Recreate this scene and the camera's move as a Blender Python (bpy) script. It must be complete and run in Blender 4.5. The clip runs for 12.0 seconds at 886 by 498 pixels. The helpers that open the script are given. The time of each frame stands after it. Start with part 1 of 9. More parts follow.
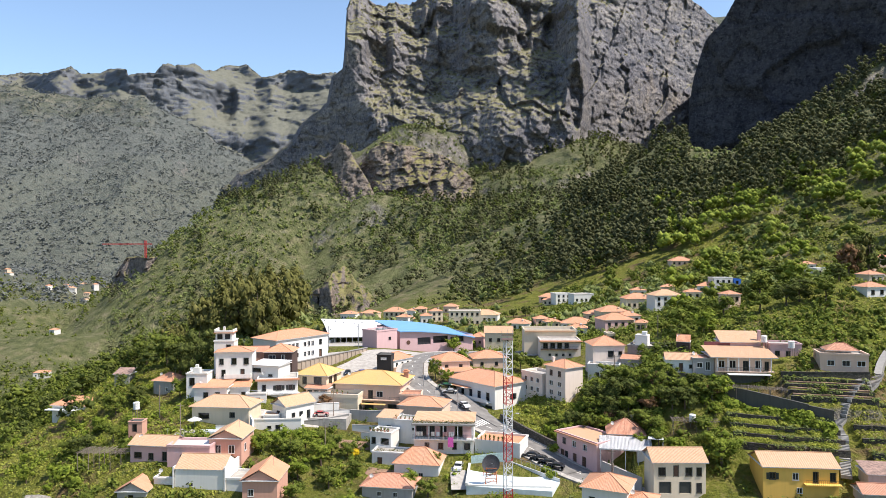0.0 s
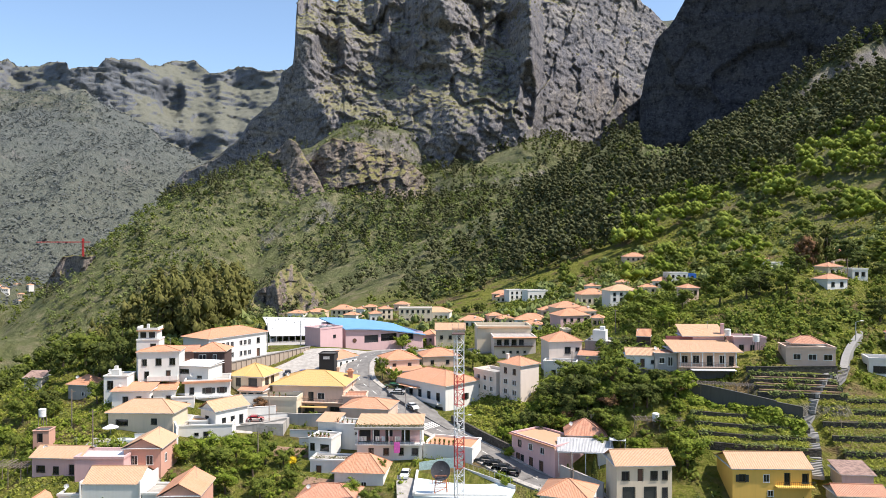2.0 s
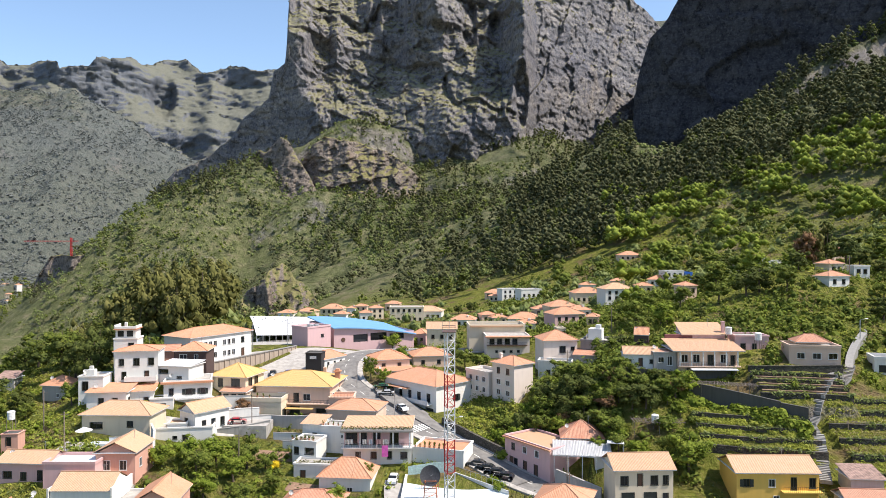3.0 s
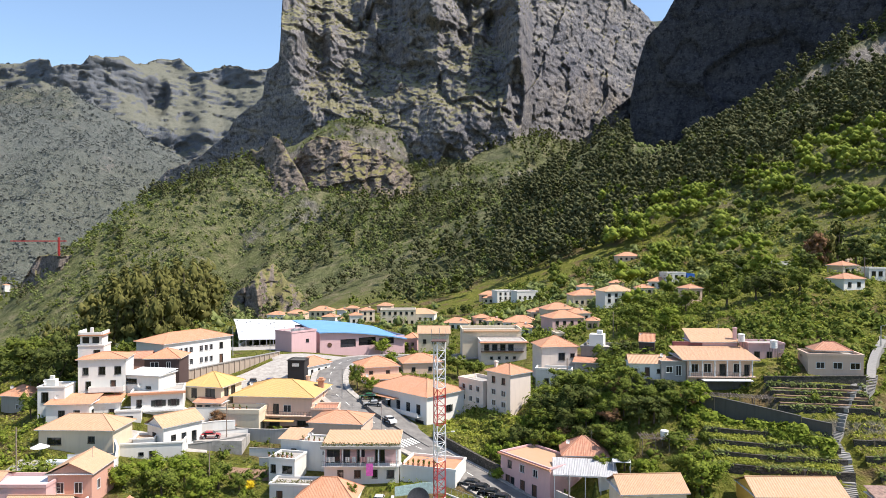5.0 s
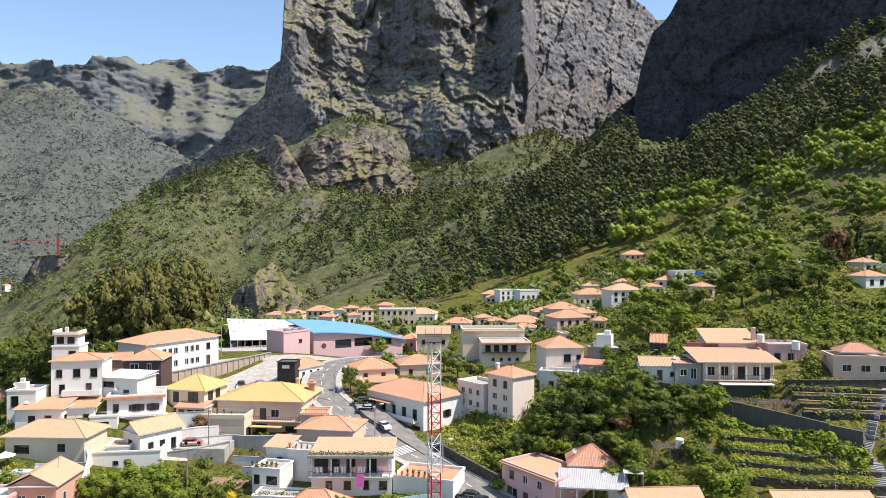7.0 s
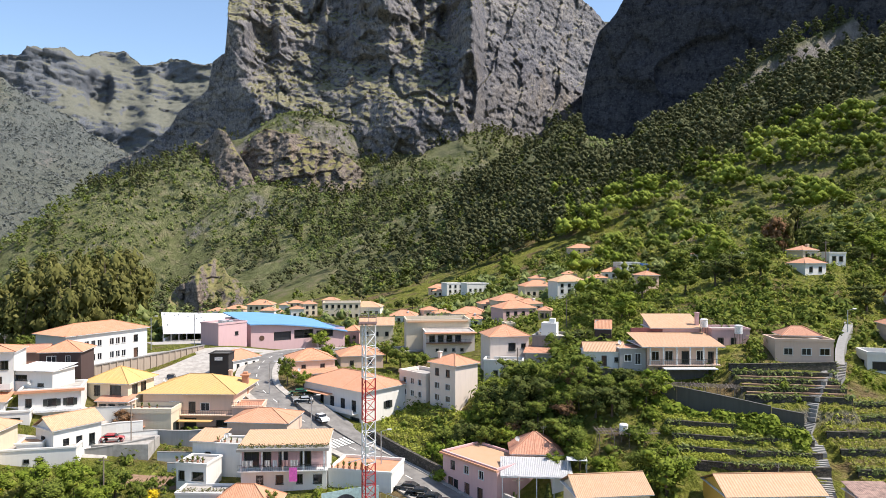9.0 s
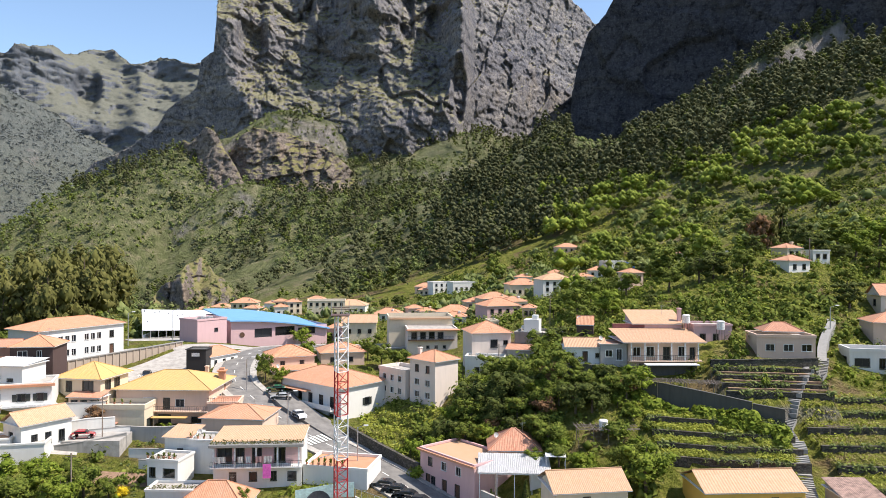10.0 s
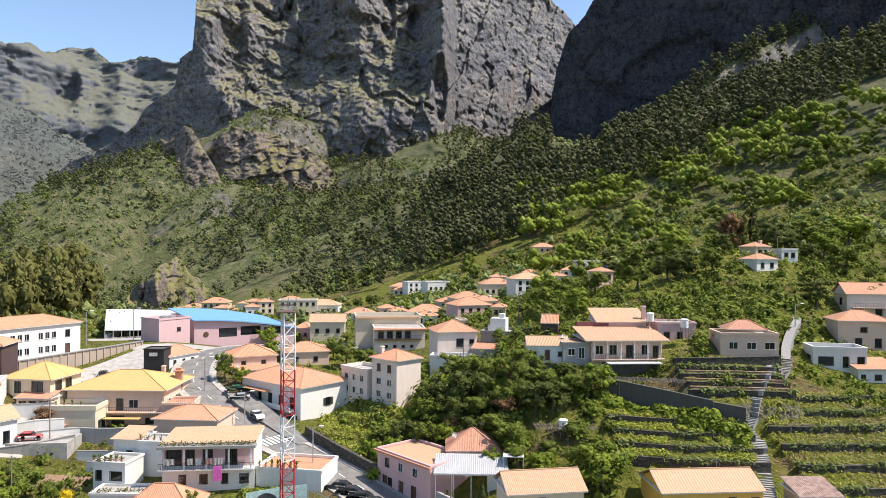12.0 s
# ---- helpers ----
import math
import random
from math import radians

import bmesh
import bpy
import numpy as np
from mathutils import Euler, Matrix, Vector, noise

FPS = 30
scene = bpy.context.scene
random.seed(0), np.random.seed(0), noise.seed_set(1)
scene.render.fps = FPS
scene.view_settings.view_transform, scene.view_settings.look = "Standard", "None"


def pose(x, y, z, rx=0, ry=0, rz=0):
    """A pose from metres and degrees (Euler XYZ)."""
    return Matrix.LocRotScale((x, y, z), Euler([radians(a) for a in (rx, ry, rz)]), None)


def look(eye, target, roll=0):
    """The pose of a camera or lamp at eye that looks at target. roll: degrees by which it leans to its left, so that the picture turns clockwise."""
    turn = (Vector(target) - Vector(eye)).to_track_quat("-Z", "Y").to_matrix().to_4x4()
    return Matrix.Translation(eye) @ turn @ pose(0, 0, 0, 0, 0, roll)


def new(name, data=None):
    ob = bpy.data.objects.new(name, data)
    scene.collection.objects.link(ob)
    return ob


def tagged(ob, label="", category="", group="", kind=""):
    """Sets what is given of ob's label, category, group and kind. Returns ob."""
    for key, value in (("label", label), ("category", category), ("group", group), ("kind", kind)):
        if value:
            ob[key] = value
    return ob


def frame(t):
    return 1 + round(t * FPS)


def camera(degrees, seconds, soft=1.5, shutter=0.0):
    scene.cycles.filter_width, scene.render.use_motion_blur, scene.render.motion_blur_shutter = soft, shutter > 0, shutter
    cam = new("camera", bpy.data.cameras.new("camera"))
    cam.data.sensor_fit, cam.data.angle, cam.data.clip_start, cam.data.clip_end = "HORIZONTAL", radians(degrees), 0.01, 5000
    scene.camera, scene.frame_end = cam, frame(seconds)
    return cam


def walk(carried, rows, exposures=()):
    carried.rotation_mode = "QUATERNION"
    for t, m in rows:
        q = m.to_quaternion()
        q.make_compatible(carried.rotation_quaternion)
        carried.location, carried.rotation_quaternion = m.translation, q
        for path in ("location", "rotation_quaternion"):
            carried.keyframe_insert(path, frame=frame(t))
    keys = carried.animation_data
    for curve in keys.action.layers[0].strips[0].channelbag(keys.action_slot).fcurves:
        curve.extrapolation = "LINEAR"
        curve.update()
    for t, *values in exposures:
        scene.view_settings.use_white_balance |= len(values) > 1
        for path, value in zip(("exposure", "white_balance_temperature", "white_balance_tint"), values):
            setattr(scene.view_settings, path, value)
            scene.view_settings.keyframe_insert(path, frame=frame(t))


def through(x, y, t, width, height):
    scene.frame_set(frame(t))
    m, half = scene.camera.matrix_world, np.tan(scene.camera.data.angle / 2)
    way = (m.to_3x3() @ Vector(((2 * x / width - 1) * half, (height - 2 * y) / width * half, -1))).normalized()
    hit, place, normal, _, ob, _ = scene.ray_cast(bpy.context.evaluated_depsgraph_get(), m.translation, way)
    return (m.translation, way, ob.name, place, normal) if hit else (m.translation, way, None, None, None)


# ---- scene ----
cam = camera(64.02, 12.0, soft=0.75)
PATH = [
    (0.0, -1.51, -31.44, 42.27, 89.75, 0.14, 4.80),
    (0.5, -1.56, -27.96, 41.57, 89.75, 0.16, 4.59),
    (1.0, -1.37, -24.46, 40.87, 89.74, 0.13, 2.02),
    (1.5, -1.22, -21.09, 40.16, 89.74, 0.12, 1.45),
    (2.0, -1.07, -17.79, 39.43, 89.78, 0.12, 1.01),
    (2.5, -0.85, -14.44, 38.72, 89.81, 0.08, 0.65),
    (3.0, -0.61, -11.11, 38.12, 89.82, 0.08, 0.45),
    (5.0, 0.11, 1.00, 38.00, 89.87, -0.03, 0.03),
    (5.5, 0.64, 3.38, 37.82, 89.70, 0.04, 0.08),
    (6.0, 0.89, 5.99, 37.78, 89.75, 0.06, 0.11),
    (6.5, 1.05, 8.69, 37.52, 90.01, 0.01, 0.23),
    (7.0, 1.30, 10.99, 36.70, 89.91, -0.03, 0.31),
    (9.0, 3.31, 16.24, 33.71, 89.82, -0.06, -3.71),
    (9.5, 4.52, 17.28, 33.01, 89.95, -0.29, -4.22),
    (10.0, 5.48, 18.05, 32.32, 89.92, -0.30, -4.49),
    (10.5, 6.09, 18.49, 31.65, 89.81, -0.11, -5.53),
    (11.0, 7.11, 18.88, 31.58, 89.83, -0.16, -5.58),
    (11.5, 8.54, 19.47, 31.58, 89.98, -0.35, -5.68),
    (12.0, 9.89, 20.16, 31.53, 90.02, -0.39, -5.84),
]
walk(cam, [(t, pose(*p)) for t, *p in PATH])

# ---- light ----
SUN = Vector((0.54, -0.11, 0.835)).normalized()  # towards the sun
world = bpy.data.worlds.new("sky")
scene.world = world
world.use_nodes = True
wn = world.node_tree
sky = wn.nodes.new("ShaderNodeTexSky")
sky.sky_type, sky.sun_disc = "NISHITA", False
sky.sun_elevation = math.asin(SUN.z)
sky.sun_rotation = math.atan2(SUN.x, SUN.y)
sky.altitude, sky.air_density, sky.dust_density, sky.ozone_density = 400, 1.0, 1.0, 1.8
wn.nodes["Background"].inputs["Strength"].default_value = 0.14
wn.links.new(sky.outputs[0], wn.nodes["Background"].inputs["Color"])
sun = new("sun", bpy.data.lights.new("sun", "SUN"))
sun.data.energy, sun.data.angle, sun.data.color = 4.55, radians(0.55), (1.0, 0.915, 0.83)
sun.matrix_world = look((0, 0, 900), Vector((0, 0, 900)) - SUN)
scene.view_settings.exposure = 0.68

# ---- materials ----
class Mat:
    """A node material with short helpers."""

    def __init__(self, name, rough=0.8, metal=0.0):
        self.m = bpy.data.materials.new(name)
        self.m.use_nodes = True
        self.t = self.m.node_tree
        self.b = self.t.nodes["Principled BSDF"]
        self.b.inputs["Roughness"].default_value = rough
        self.b.inputs["Metallic"].default_value = metal

    def node(self, kind, **inputs):
        n = self.t.nodes.new(kind)
        for k, v in inputs.items():
            self.put(n, k.replace("_", " "), v)
        return n

    def put(self, n, key, v):
        sock = n.inputs[int(key)] if key.isdigit() else n.inputs[key]
        if isinstance(v, bpy.types.NodeSocket):
            self.t.links.new(v, sock)
        else:
            sock.default_value = (*v, 1.0) if isinstance(v, tuple) and len(v) == 3 and sock.type == "RGBA" else v

    def pos(self):
        return self.node("ShaderNodeNewGeometry").outputs["Position"]

    def obj(self):
        return self.node("ShaderNodeTexCoord").outputs["Object"]

    def noise(self, scale, detail=4.0, vec=None, rough=0.6, dist=0.0):
        n = self.node("ShaderNodeTexNoise", Scale=scale, Detail=detail, Roughness=rough, Distortion=dist)
        self.put(n, "Vector", vec if vec is not None else self.pos())
        return n.outputs["Fac"]

    def ramp(self, fac, stops):
        n = self.t.nodes.new("ShaderNodeValToRGB")
        e = n.color_ramp.elements
        while len(e) < len(stops):
            e.new(0.5)
        for q, (p, c) in zip(e, stops):
            q.position = p
            q.color = (*c, 1.0) if isinstance(c, tuple) else (c, c, c, 1.0)
        self.t.links.new(fac, n.inputs[0])
        return n.outputs["Color"]

    def mix(self, fac, a, b, mode="MIX"):
        n = self.t.nodes.new("ShaderNodeMix")
        n.data_type, n.blend_type = "RGBA", mode
        self.put(n, "0", fac)
        self.put(n, "6", a)
        self.put(n, "7", b)
        return n.outputs[2]

    def math(self, op, a, b=0.0):
        n = self.t.nodes.new("ShaderNodeMath")
        n.operation = op
        self.put(n, "0", a)
        self.put(n, "1", b)
        return n.outputs[0]

    def color(self, c):
        self.put(self.b, "Base Color", c)
        return self

    def bump(self, h, strength=0.4, dist=0.1):
        n = self.node("ShaderNodeBump", Strength=strength, Distance=dist, Height=h)
        self.put(self.b, "Normal", n.outputs[0])
        return self

    def random(self):
        return self.node("ShaderNodeObjectInfo").outputs["Random"]

    def island(self):
        return self.node("ShaderNodeNewGeometry").outputs["Random Per Island"]


def plaster(name, base, dirt=0.35, rough=0.85):
    """Painted render with rain streaks and patchy fading."""
    m = Mat(name, rough)
    p = m.pos()
    stretch = m.node("ShaderNodeMapping", Vector=p, Scale=(1.6, 1.6, 0.16)).outputs[0]
    streak = m.noise(1.2, 5, stretch)
    patch = m.noise(0.35, 5, p)
    c = m.mix(m.ramp(streak, [(0.45, 0.0), (0.8, dirt)]), base, tuple(v * 0.55 for v in base))
    c = m.mix(m.ramp(patch, [(0.35, 0.0), (0.75, 0.4)]), c, tuple(min(v * 1.08 + 0.01, 0.86) for v in base))
    m.color(m.mix(m.math("MULTIPLY", m.random(), 0.25), c, tuple(v * 0.82 for v in base)))
    m.bump(m.noise(9, 4, p), 0.25, 0.03)
    return m.m


def tiles(name, a, b, c):
    """Fired clay or painted roof tiles: rows across the slope, mottled tile by tile, with lichen."""
    m = Mat(name, 0.75)
    uv = m.node("ShaderNodeUVMap").outputs[0]
    cell = m.node("ShaderNodeTexVoronoi", Vector=m.node("ShaderNodeMapping", Vector=uv, Scale=(3.6, 2.6, 1)).outputs[0], Scale=1.0, Randomness=0.15)
    tone = m.mix(cell.outputs["Color"], a, b)
    big = m.noise(0.5, 6, m.pos(), 0.7)
    col = m.mix(m.ramp(big, [(0.4, 0.0), (0.75, 0.75)]), tone, c)
    col = m.mix(m.ramp(m.noise(2.2, 6, m.pos(), 0.75), [(0.58, 0.0), (0.8, 0.55)]), col, tuple(v * 0.5 for v in a))
    m.color(m.mix(m.math("MULTIPLY", m.random(), 0.35), col, tuple(v * 0.75 for v in c)))
    sep = m.node("ShaderNodeSeparateXYZ", Vector=uv)
    row = m.math("FRACT", m.math("MULTIPLY", sep.outputs["Y"], 2.6))
    m.bump(row, 0.5, 0.05)
    return m.m


def plain(name, base, rough=0.6, metal=0.0, vary=0.25, size=3.0):
    m = Mat(name, rough, metal)
    n = m.noise(size, 5, m.pos())
    m.color(m.ramp(n, [(0.3, tuple(v * (1 - vary) for v in base)), (0.7, tuple(min(v * (1 + vary), 0.9) for v in base))]))
    m.bump(m.noise(size * 6, 3, m.pos()), 0.2, 0.02)
    return m.m


def stone(name, dark, light, size=1.6):
    """Rough masonry with dark joints."""
    m = Mat(name, 0.9)
    p = m.node("ShaderNodeMapping", Vector=m.pos(), Scale=(1, 1, 1.6)).outputs[0]
    v = m.node("ShaderNodeTexVoronoi", Vector=p, Scale=size, Randomness=0.9)
    e = m.t.nodes.new("ShaderNodeTexVoronoi")
    e.feature = "DISTANCE_TO_EDGE"
    m.put(e, "Vector", p)
    m.put(e, "Scale", size)
    c = m.mix(m.node("ShaderNodeSeparateColor", Color=v.outputs["Color"]).outputs[0], dark, light)
    c = m.mix(m.ramp(m.noise(0.8, 6, m.pos()), [(0.4, 0.0), (0.75, 0.5)]), c, (0.07, 0.08, 0.03))
    m.color(m.mix(m.ramp(e.outputs["Distance"], [(0.0, 1.0), (0.08, 0.0)]), c, (0.02, 0.018, 0.015)))
    m.bump(m.math("ADD", e.outputs["Distance"], m.noise(6, 4, m.pos())), 0.6, 0.08)
    return m.m


def leafage(name, dark, mid, light, through=0.2):
    """Leaves that differ one by one, lit through from behind."""
    m = Mat(name, 0.85)
    m.put(m.b, "Specular IOR Level", 0.12)
    r = m.island()
    clump = m.noise(0.35, 3, m.pos())
    c = m.ramp(r, [(0.0, dark), (0.5, mid), (1.0, light)])
    c = m.mix(m.ramp(clump, [(0.35, 0.0), (0.7, 0.6)]), c, mid)
    c = m.mix(m.math("MULTIPLY", m.random(), 0.45), c, tuple(0.5 * (p + q) * 0.8 for p, q in zip(dark, light)))
    m.color(c)
    t = m.node("ShaderNodeBsdfTranslucent", Color=c)
    mix = m.node("ShaderNodeMixShader")
    m.put(mix, "0", through)
    m.t.links.new(m.b.outputs[0], mix.inputs[1])
    m.t.links.new(t.outputs[0], mix.inputs[2])
    m.t.links.new(mix.outputs[0], m.t.nodes["Material Output"].inputs[0])
    return m.m


def glass_dark():
    m = Mat("window_glass", 0.08)
    m.color(m.ramp(m.random(), [(0.0, (0.008, 0.009, 0.011)), (1.0, (0.03, 0.033, 0.04))]))
    m.put(m.b, "Specular IOR Level", 0.5)
    return m.m


WHITE = plaster("white_render", (0.71, 0.69, 0.64), 0.25)
CREAM = plaster("cream_render", (0.66, 0.56, 0.41), 0.3)
PINK = plaster("pink_render", (0.60, 0.39, 0.375), 0.3)
BEIGE = plaster("beige_pink_render", (0.68, 0.49, 0.37), 0.3)
SALMON = plaster("salmon_render", (0.60, 0.33, 0.245), 0.3)
YELLOW = plaster("yellow_render", (0.74, 0.46, 0.10), 0.25)
LILAC = plaster("lilac_render", (0.60, 0.395, 0.40), 0.2)
BROWN = plaster("brown_cladding", (0.075, 0.045, 0.04), 0.3)
BLACK = plaster("black_slate_cladding", (0.03, 0.028, 0.028), 0.2)
GREY = plaster("grey_cement_render", (0.38, 0.36, 0.33), 0.55)
BLUE_WALL = plaster("blue_render", (0.03, 0.14, 0.52), 0.2)
CONCRETE = plaster("weathered_concrete", (0.27, 0.26, 0.24), 0.7, 0.9)
DARK_CONCRETE = plaster("dark_stained_concrete", (0.09, 0.086, 0.078), 0.8, 0.9)
T_ORANGE = tiles("terracotta_tiles", (0.50, 0.21, 0.105), (0.58, 0.295, 0.165), (0.54, 0.31, 0.20))
T_PALE = tiles("pale_clay_tiles", (0.49, 0.285, 0.155), (0.58, 0.375, 0.225), (0.52, 0.33, 0.215))
T_YELLOW = tiles("yellow_ochre_tiles", (0.57, 0.35, 0.11), (0.63, 0.41, 0.145), (0.57, 0.36, 0.16))
T_RED = tiles("old_red_tiles", (0.42, 0.17, 0.10), (0.55, 0.26, 0.16), (0.50, 0.30, 0.20))
GLASS = glass_dark()
FRAME = plain("white_window_frame", (0.7, 0.7, 0.68), 0.5)
DARK_FRAME = plain("dark_green_joinery", (0.03, 0.035, 0.03), 0.6)
BROWN_FRAME = plain("brown_joinery", (0.10, 0.05, 0.03), 0.6)
ASPHALT = plain("asphalt", (0.175, 0.165, 0.152), 0.9, 0, 0.3, 0.6)
PAVING = plain("pale_paving", (0.36, 0.335, 0.30), 0.9, 0, 0.25, 0.9)
PAINT_LINE = plain("road_paint", (0.72, 0.70, 0.64), 0.7)
STONE = stone("basalt_masonry", (0.035, 0.03, 0.026), (0.13, 0.11, 0.09), 1.9)
STEEL = plain("galvanised_steel", (0.45, 0.46, 0.47), 0.4, 0.7)
MAST_RED = plain("mast_red_paint", (0.42, 0.03, 0.03), 0.5)
MAST_WHITE = plain("mast_white_paint", (0.75, 0.74, 0.74), 0.5)
TIMBER = plain("grey_weathered_timber", (0.24, 0.19, 0.15), 0.9, 0, 0.35, 4)
BLUE_ROOF = plain("blue_sheet_roof", (0.17, 0.37, 0.62), 0.4, 0.0, 0.08, 0.4)
WHITE_SHEET = plain("white_membrane", (0.72, 0.72, 0.72), 0.5, 0, 0.05, 0.5)
PALE_SHEET = plain("pale_blue_sheet", (0.62, 0.68, 0.72), 0.45, 0.0, 0.1, 0.8)
RUST = plain("rusty_sheet", (0.30, 0.20, 0.16), 0.7, 0.2, 0.5, 1.5)
BARK = plain("bark", (0.11, 0.08, 0.055), 0.95, 0, 0.4, 6)
RUBBER = plain("black_rubber", (0.02, 0.02, 0.02), 0.8)
CAR_GLASS = plain("car_glass", (0.015, 0.018, 0.02), 0.08)
LEAF_BRIGHT = leafage("bright_leaves", (0.07, 0.112, 0.012), (0.165, 0.22, 0.024), (0.32, 0.355, 0.06), 0.25)
LEAF_MID = leafage("garden_leaves", (0.044, 0.068, 0.011), (0.11, 0.145, 0.021), (0.24, 0.262, 0.052), 0.18)
LEAF_DARK = leafage("dark_evergreen_leaves", (0.035, 0.05, 0.012), (0.076, 0.096, 0.022), (0.158, 0.175, 0.045))
LEAF_OLIVE = leafage("olive_eucalyptus_leaves", (0.075, 0.078, 0.022), (0.13, 0.13, 0.035), (0.21, 0.195, 0.065))
LEAF_LIME = leafage("sunny_broad_leaves", (0.12, 0.17, 0.024), (0.22, 0.28, 0.04), (0.37, 0.40, 0.08), 0.28)
LEAF_RUSSET = leafage("russet_leaves", (0.12, 0.07, 0.03), (0.21, 0.12, 0.06), (0.28, 0.16, 0.09))
LEAF_YELLOW = leafage("yellow_flowers", (0.5, 0.34, 0.01), (0.7, 0.5, 0.02), (0.75, 0.6, 0.06))
LEAF_FOREST = leafage("forest_leaves", (0.065, 0.07, 0.032), (0.09, 0.097, 0.043), (0.125, 0.13, 0.06))
LEAF_SCRUB = leafage("scrub_leaves", (0.11, 0.145, 0.045), (0.20, 0.245, 0.08), (0.31, 0.33, 0.13), 0.28)
LEAF_HEATH = leafage("dry_olive_scrub", (0.075, 0.085, 0.03), (0.15, 0.15, 0.055), (0.25, 0.23, 0.10))
SOIL = plain("tilled_brown_soil", (0.24, 0.15, 0.095), 0.95, 0, 0.35, 2.5)
LEAF_STRAW = leafage("dry_straw_grass", (0.24, 0.22, 0.07), (0.36, 0.32, 0.12), (0.50, 0.43, 0.20), 0.3)
LEAF_GRASS = leafage("fresh_meadow_grass", (0.24, 0.28, 0.04), (0.36, 0.39, 0.06), (0.48, 0.47, 0.12), 0.35)
YARD_WALL = plaster("brown_stained_render", (0.36, 0.29, 0.225), 0.6)
# pale blue-grey leaves: the haze before the far woods is in their colour
LEAF_FAR = leafage("haze_greyed_leaves", (0.14, 0.155, 0.15), (0.16, 0.175, 0.165), (0.185, 0.195, 0.18))
PALE = plaster("pale_rosy_render", (0.70, 0.60, 0.52), 0.3)

# ---- ground: one sheet from under the camera to the far ranges ----
VALLEY = [  # spot heights of the village floor: x, y, z
    (0, 60, -22), (-60, 60, -18), (60, 60, -18), (-25, 115, -12), (2, 115, -9.5), (3, 134, -7), (17, 122, -8.5), (32, 106, -10), (-9, 158, -2.6), (-20, 175, 2),
    (-27, 189, 5), (-43, 212, 6.5), (-28, 222, 3.6), (-12, 238, 2.4), (-66, 190, 6.6), (-60, 206, 6.8), (-50, 190, 3.0), (-45, 180, 0.6), (-54, 174, 1.2), (-74, 256, 2.5), (-55, 266, 2.5), (-75, 285, 2.5), (-40, 163, -3), (-48, 147, -4), (-22, 138, -7), (-65, 122, -3.2), (-78, 118, -4.2), (-64, 109, -9), (-76, 106, -10), (-50, 104, -10), (-40, 125, -9), (-65, 143, -1.6), (-60, 136.5, -5.0), (-54, 138, -5.4), (-66, 135.5, -3.6),
    (-78, 146, 1.8), (-76, 156, 7.2), (-66, 165, 7.8), (-95, 160, 1.6), (-112, 166, 3.6), (-125, 158, -5.4), (-121, 182, 3), (-150, 150, -20), (-170, 210, -40), (-8, 265, 1), (-40, 300, 2), (8, 225, 4),
    (2, 180, -2), (5, 172, -3.8), (22, 172, 2.2), (15, 159, 0.6), (7.5, 171, 1.0), (25, 205, 5),
]
SLOPE = [  # the hillside above the village
    (38, 114, -7.6), (56, 114, -7.3), (10, 140, -7), (26, 135, -4.5), (41, 130, 1), (52, 131, 1.5), (70, 120, -3.5), (72, 129, 0), (84, 143, 8), (66, 142, 9.5),
    (42, 147, 10.2), (50, 143.5, 8.8), (57, 144, 8.6), (76, 144, 12.4), (97, 150, 9.3), (108, 159, 12), (121, 172, 13.5), (128, 177, 14.5), (97, 161, 13.6), (103, 171, 17.4), (118, 205, 30.5), (104, 144, 6), (92, 120, 0), (110, 125, 2), (46, 166, 13), (80, 175, 19.5), (78, 216, 21), (42, 183, 5.5), (106, 200, 29.8), (50, 195, 12), (49, 289, 9), (65, 323, 15),
    (110, 310, 24), (140, 314, 27), (142, 295, 27.5), (158, 280, 32), (103, 396, 28), (149, 389, 44), (215, 381, 60), (165, 422, 61), (68, 426, 24), (26, 427, 9), (120, 100, 10),
]
BEYOND = [  # behind the village, up to the foot of the cliffs
    (-28, 420, -2), (-90, 469, -6), (-130, 300, 8), (-110, 255, 3), (-200, 330, -20), (-260, 420, -68), (-330, 600, -70), (21, 577, 12), (-188, 836, 5), (-164, 924, 58),
    (-71, 1040, 60), (76, 980, 108), (155, 553, 90), (221, 441, 92), (170, 690, 152), (196, 690, 118), (290, 500, 140), (40, 780, 70), (-330, 860, -35), (-450, 720, -92), (-400, 640, -88), (-520, 850, -72), (-620, 860, -78), (-420, 800, -70), (230, 760, 128), (225, 680, 124),
    (-60, 620, 10), (-40, 760, 30), (-120, 948, 108), (-60, 948, 102), (-180, 948, 100), (-240, 965, 96), (330, 700, 168), (280, 600, 146), (400, 500, 190), (-560, 1000, -60), (-700, 1500, -140), (-800, 700, -60), (-300, 150, -50), (-780, 1150, -34), (-720, 1150, -46), (-880, 1150, -12), (-760, 1190, -28), (-650, 1000, -62), (-540, 760, -66), (-1000, 1250, 10),
]
SPOTS = np.array(VALLEY + SLOPE + BEYOND, float)


def spline(p):
    d = np.hypot(p[:, None, 0] - SPOTS[None, :, 0], p[:, None, 1] - SPOTS[None, :, 1])
    return np.sqrt(d * d + 36.0)


_n = len(SPOTS)
_a = np.zeros((_n + 1, _n + 1))
_a[:_n, :_n] = spline(SPOTS) - np.eye(_n) * 0.6
_a[:_n, _n] = _a[_n, :_n] = 1
WEIGHTS = np.linalg.solve(_a, np.append(SPOTS[:, 2], 0))


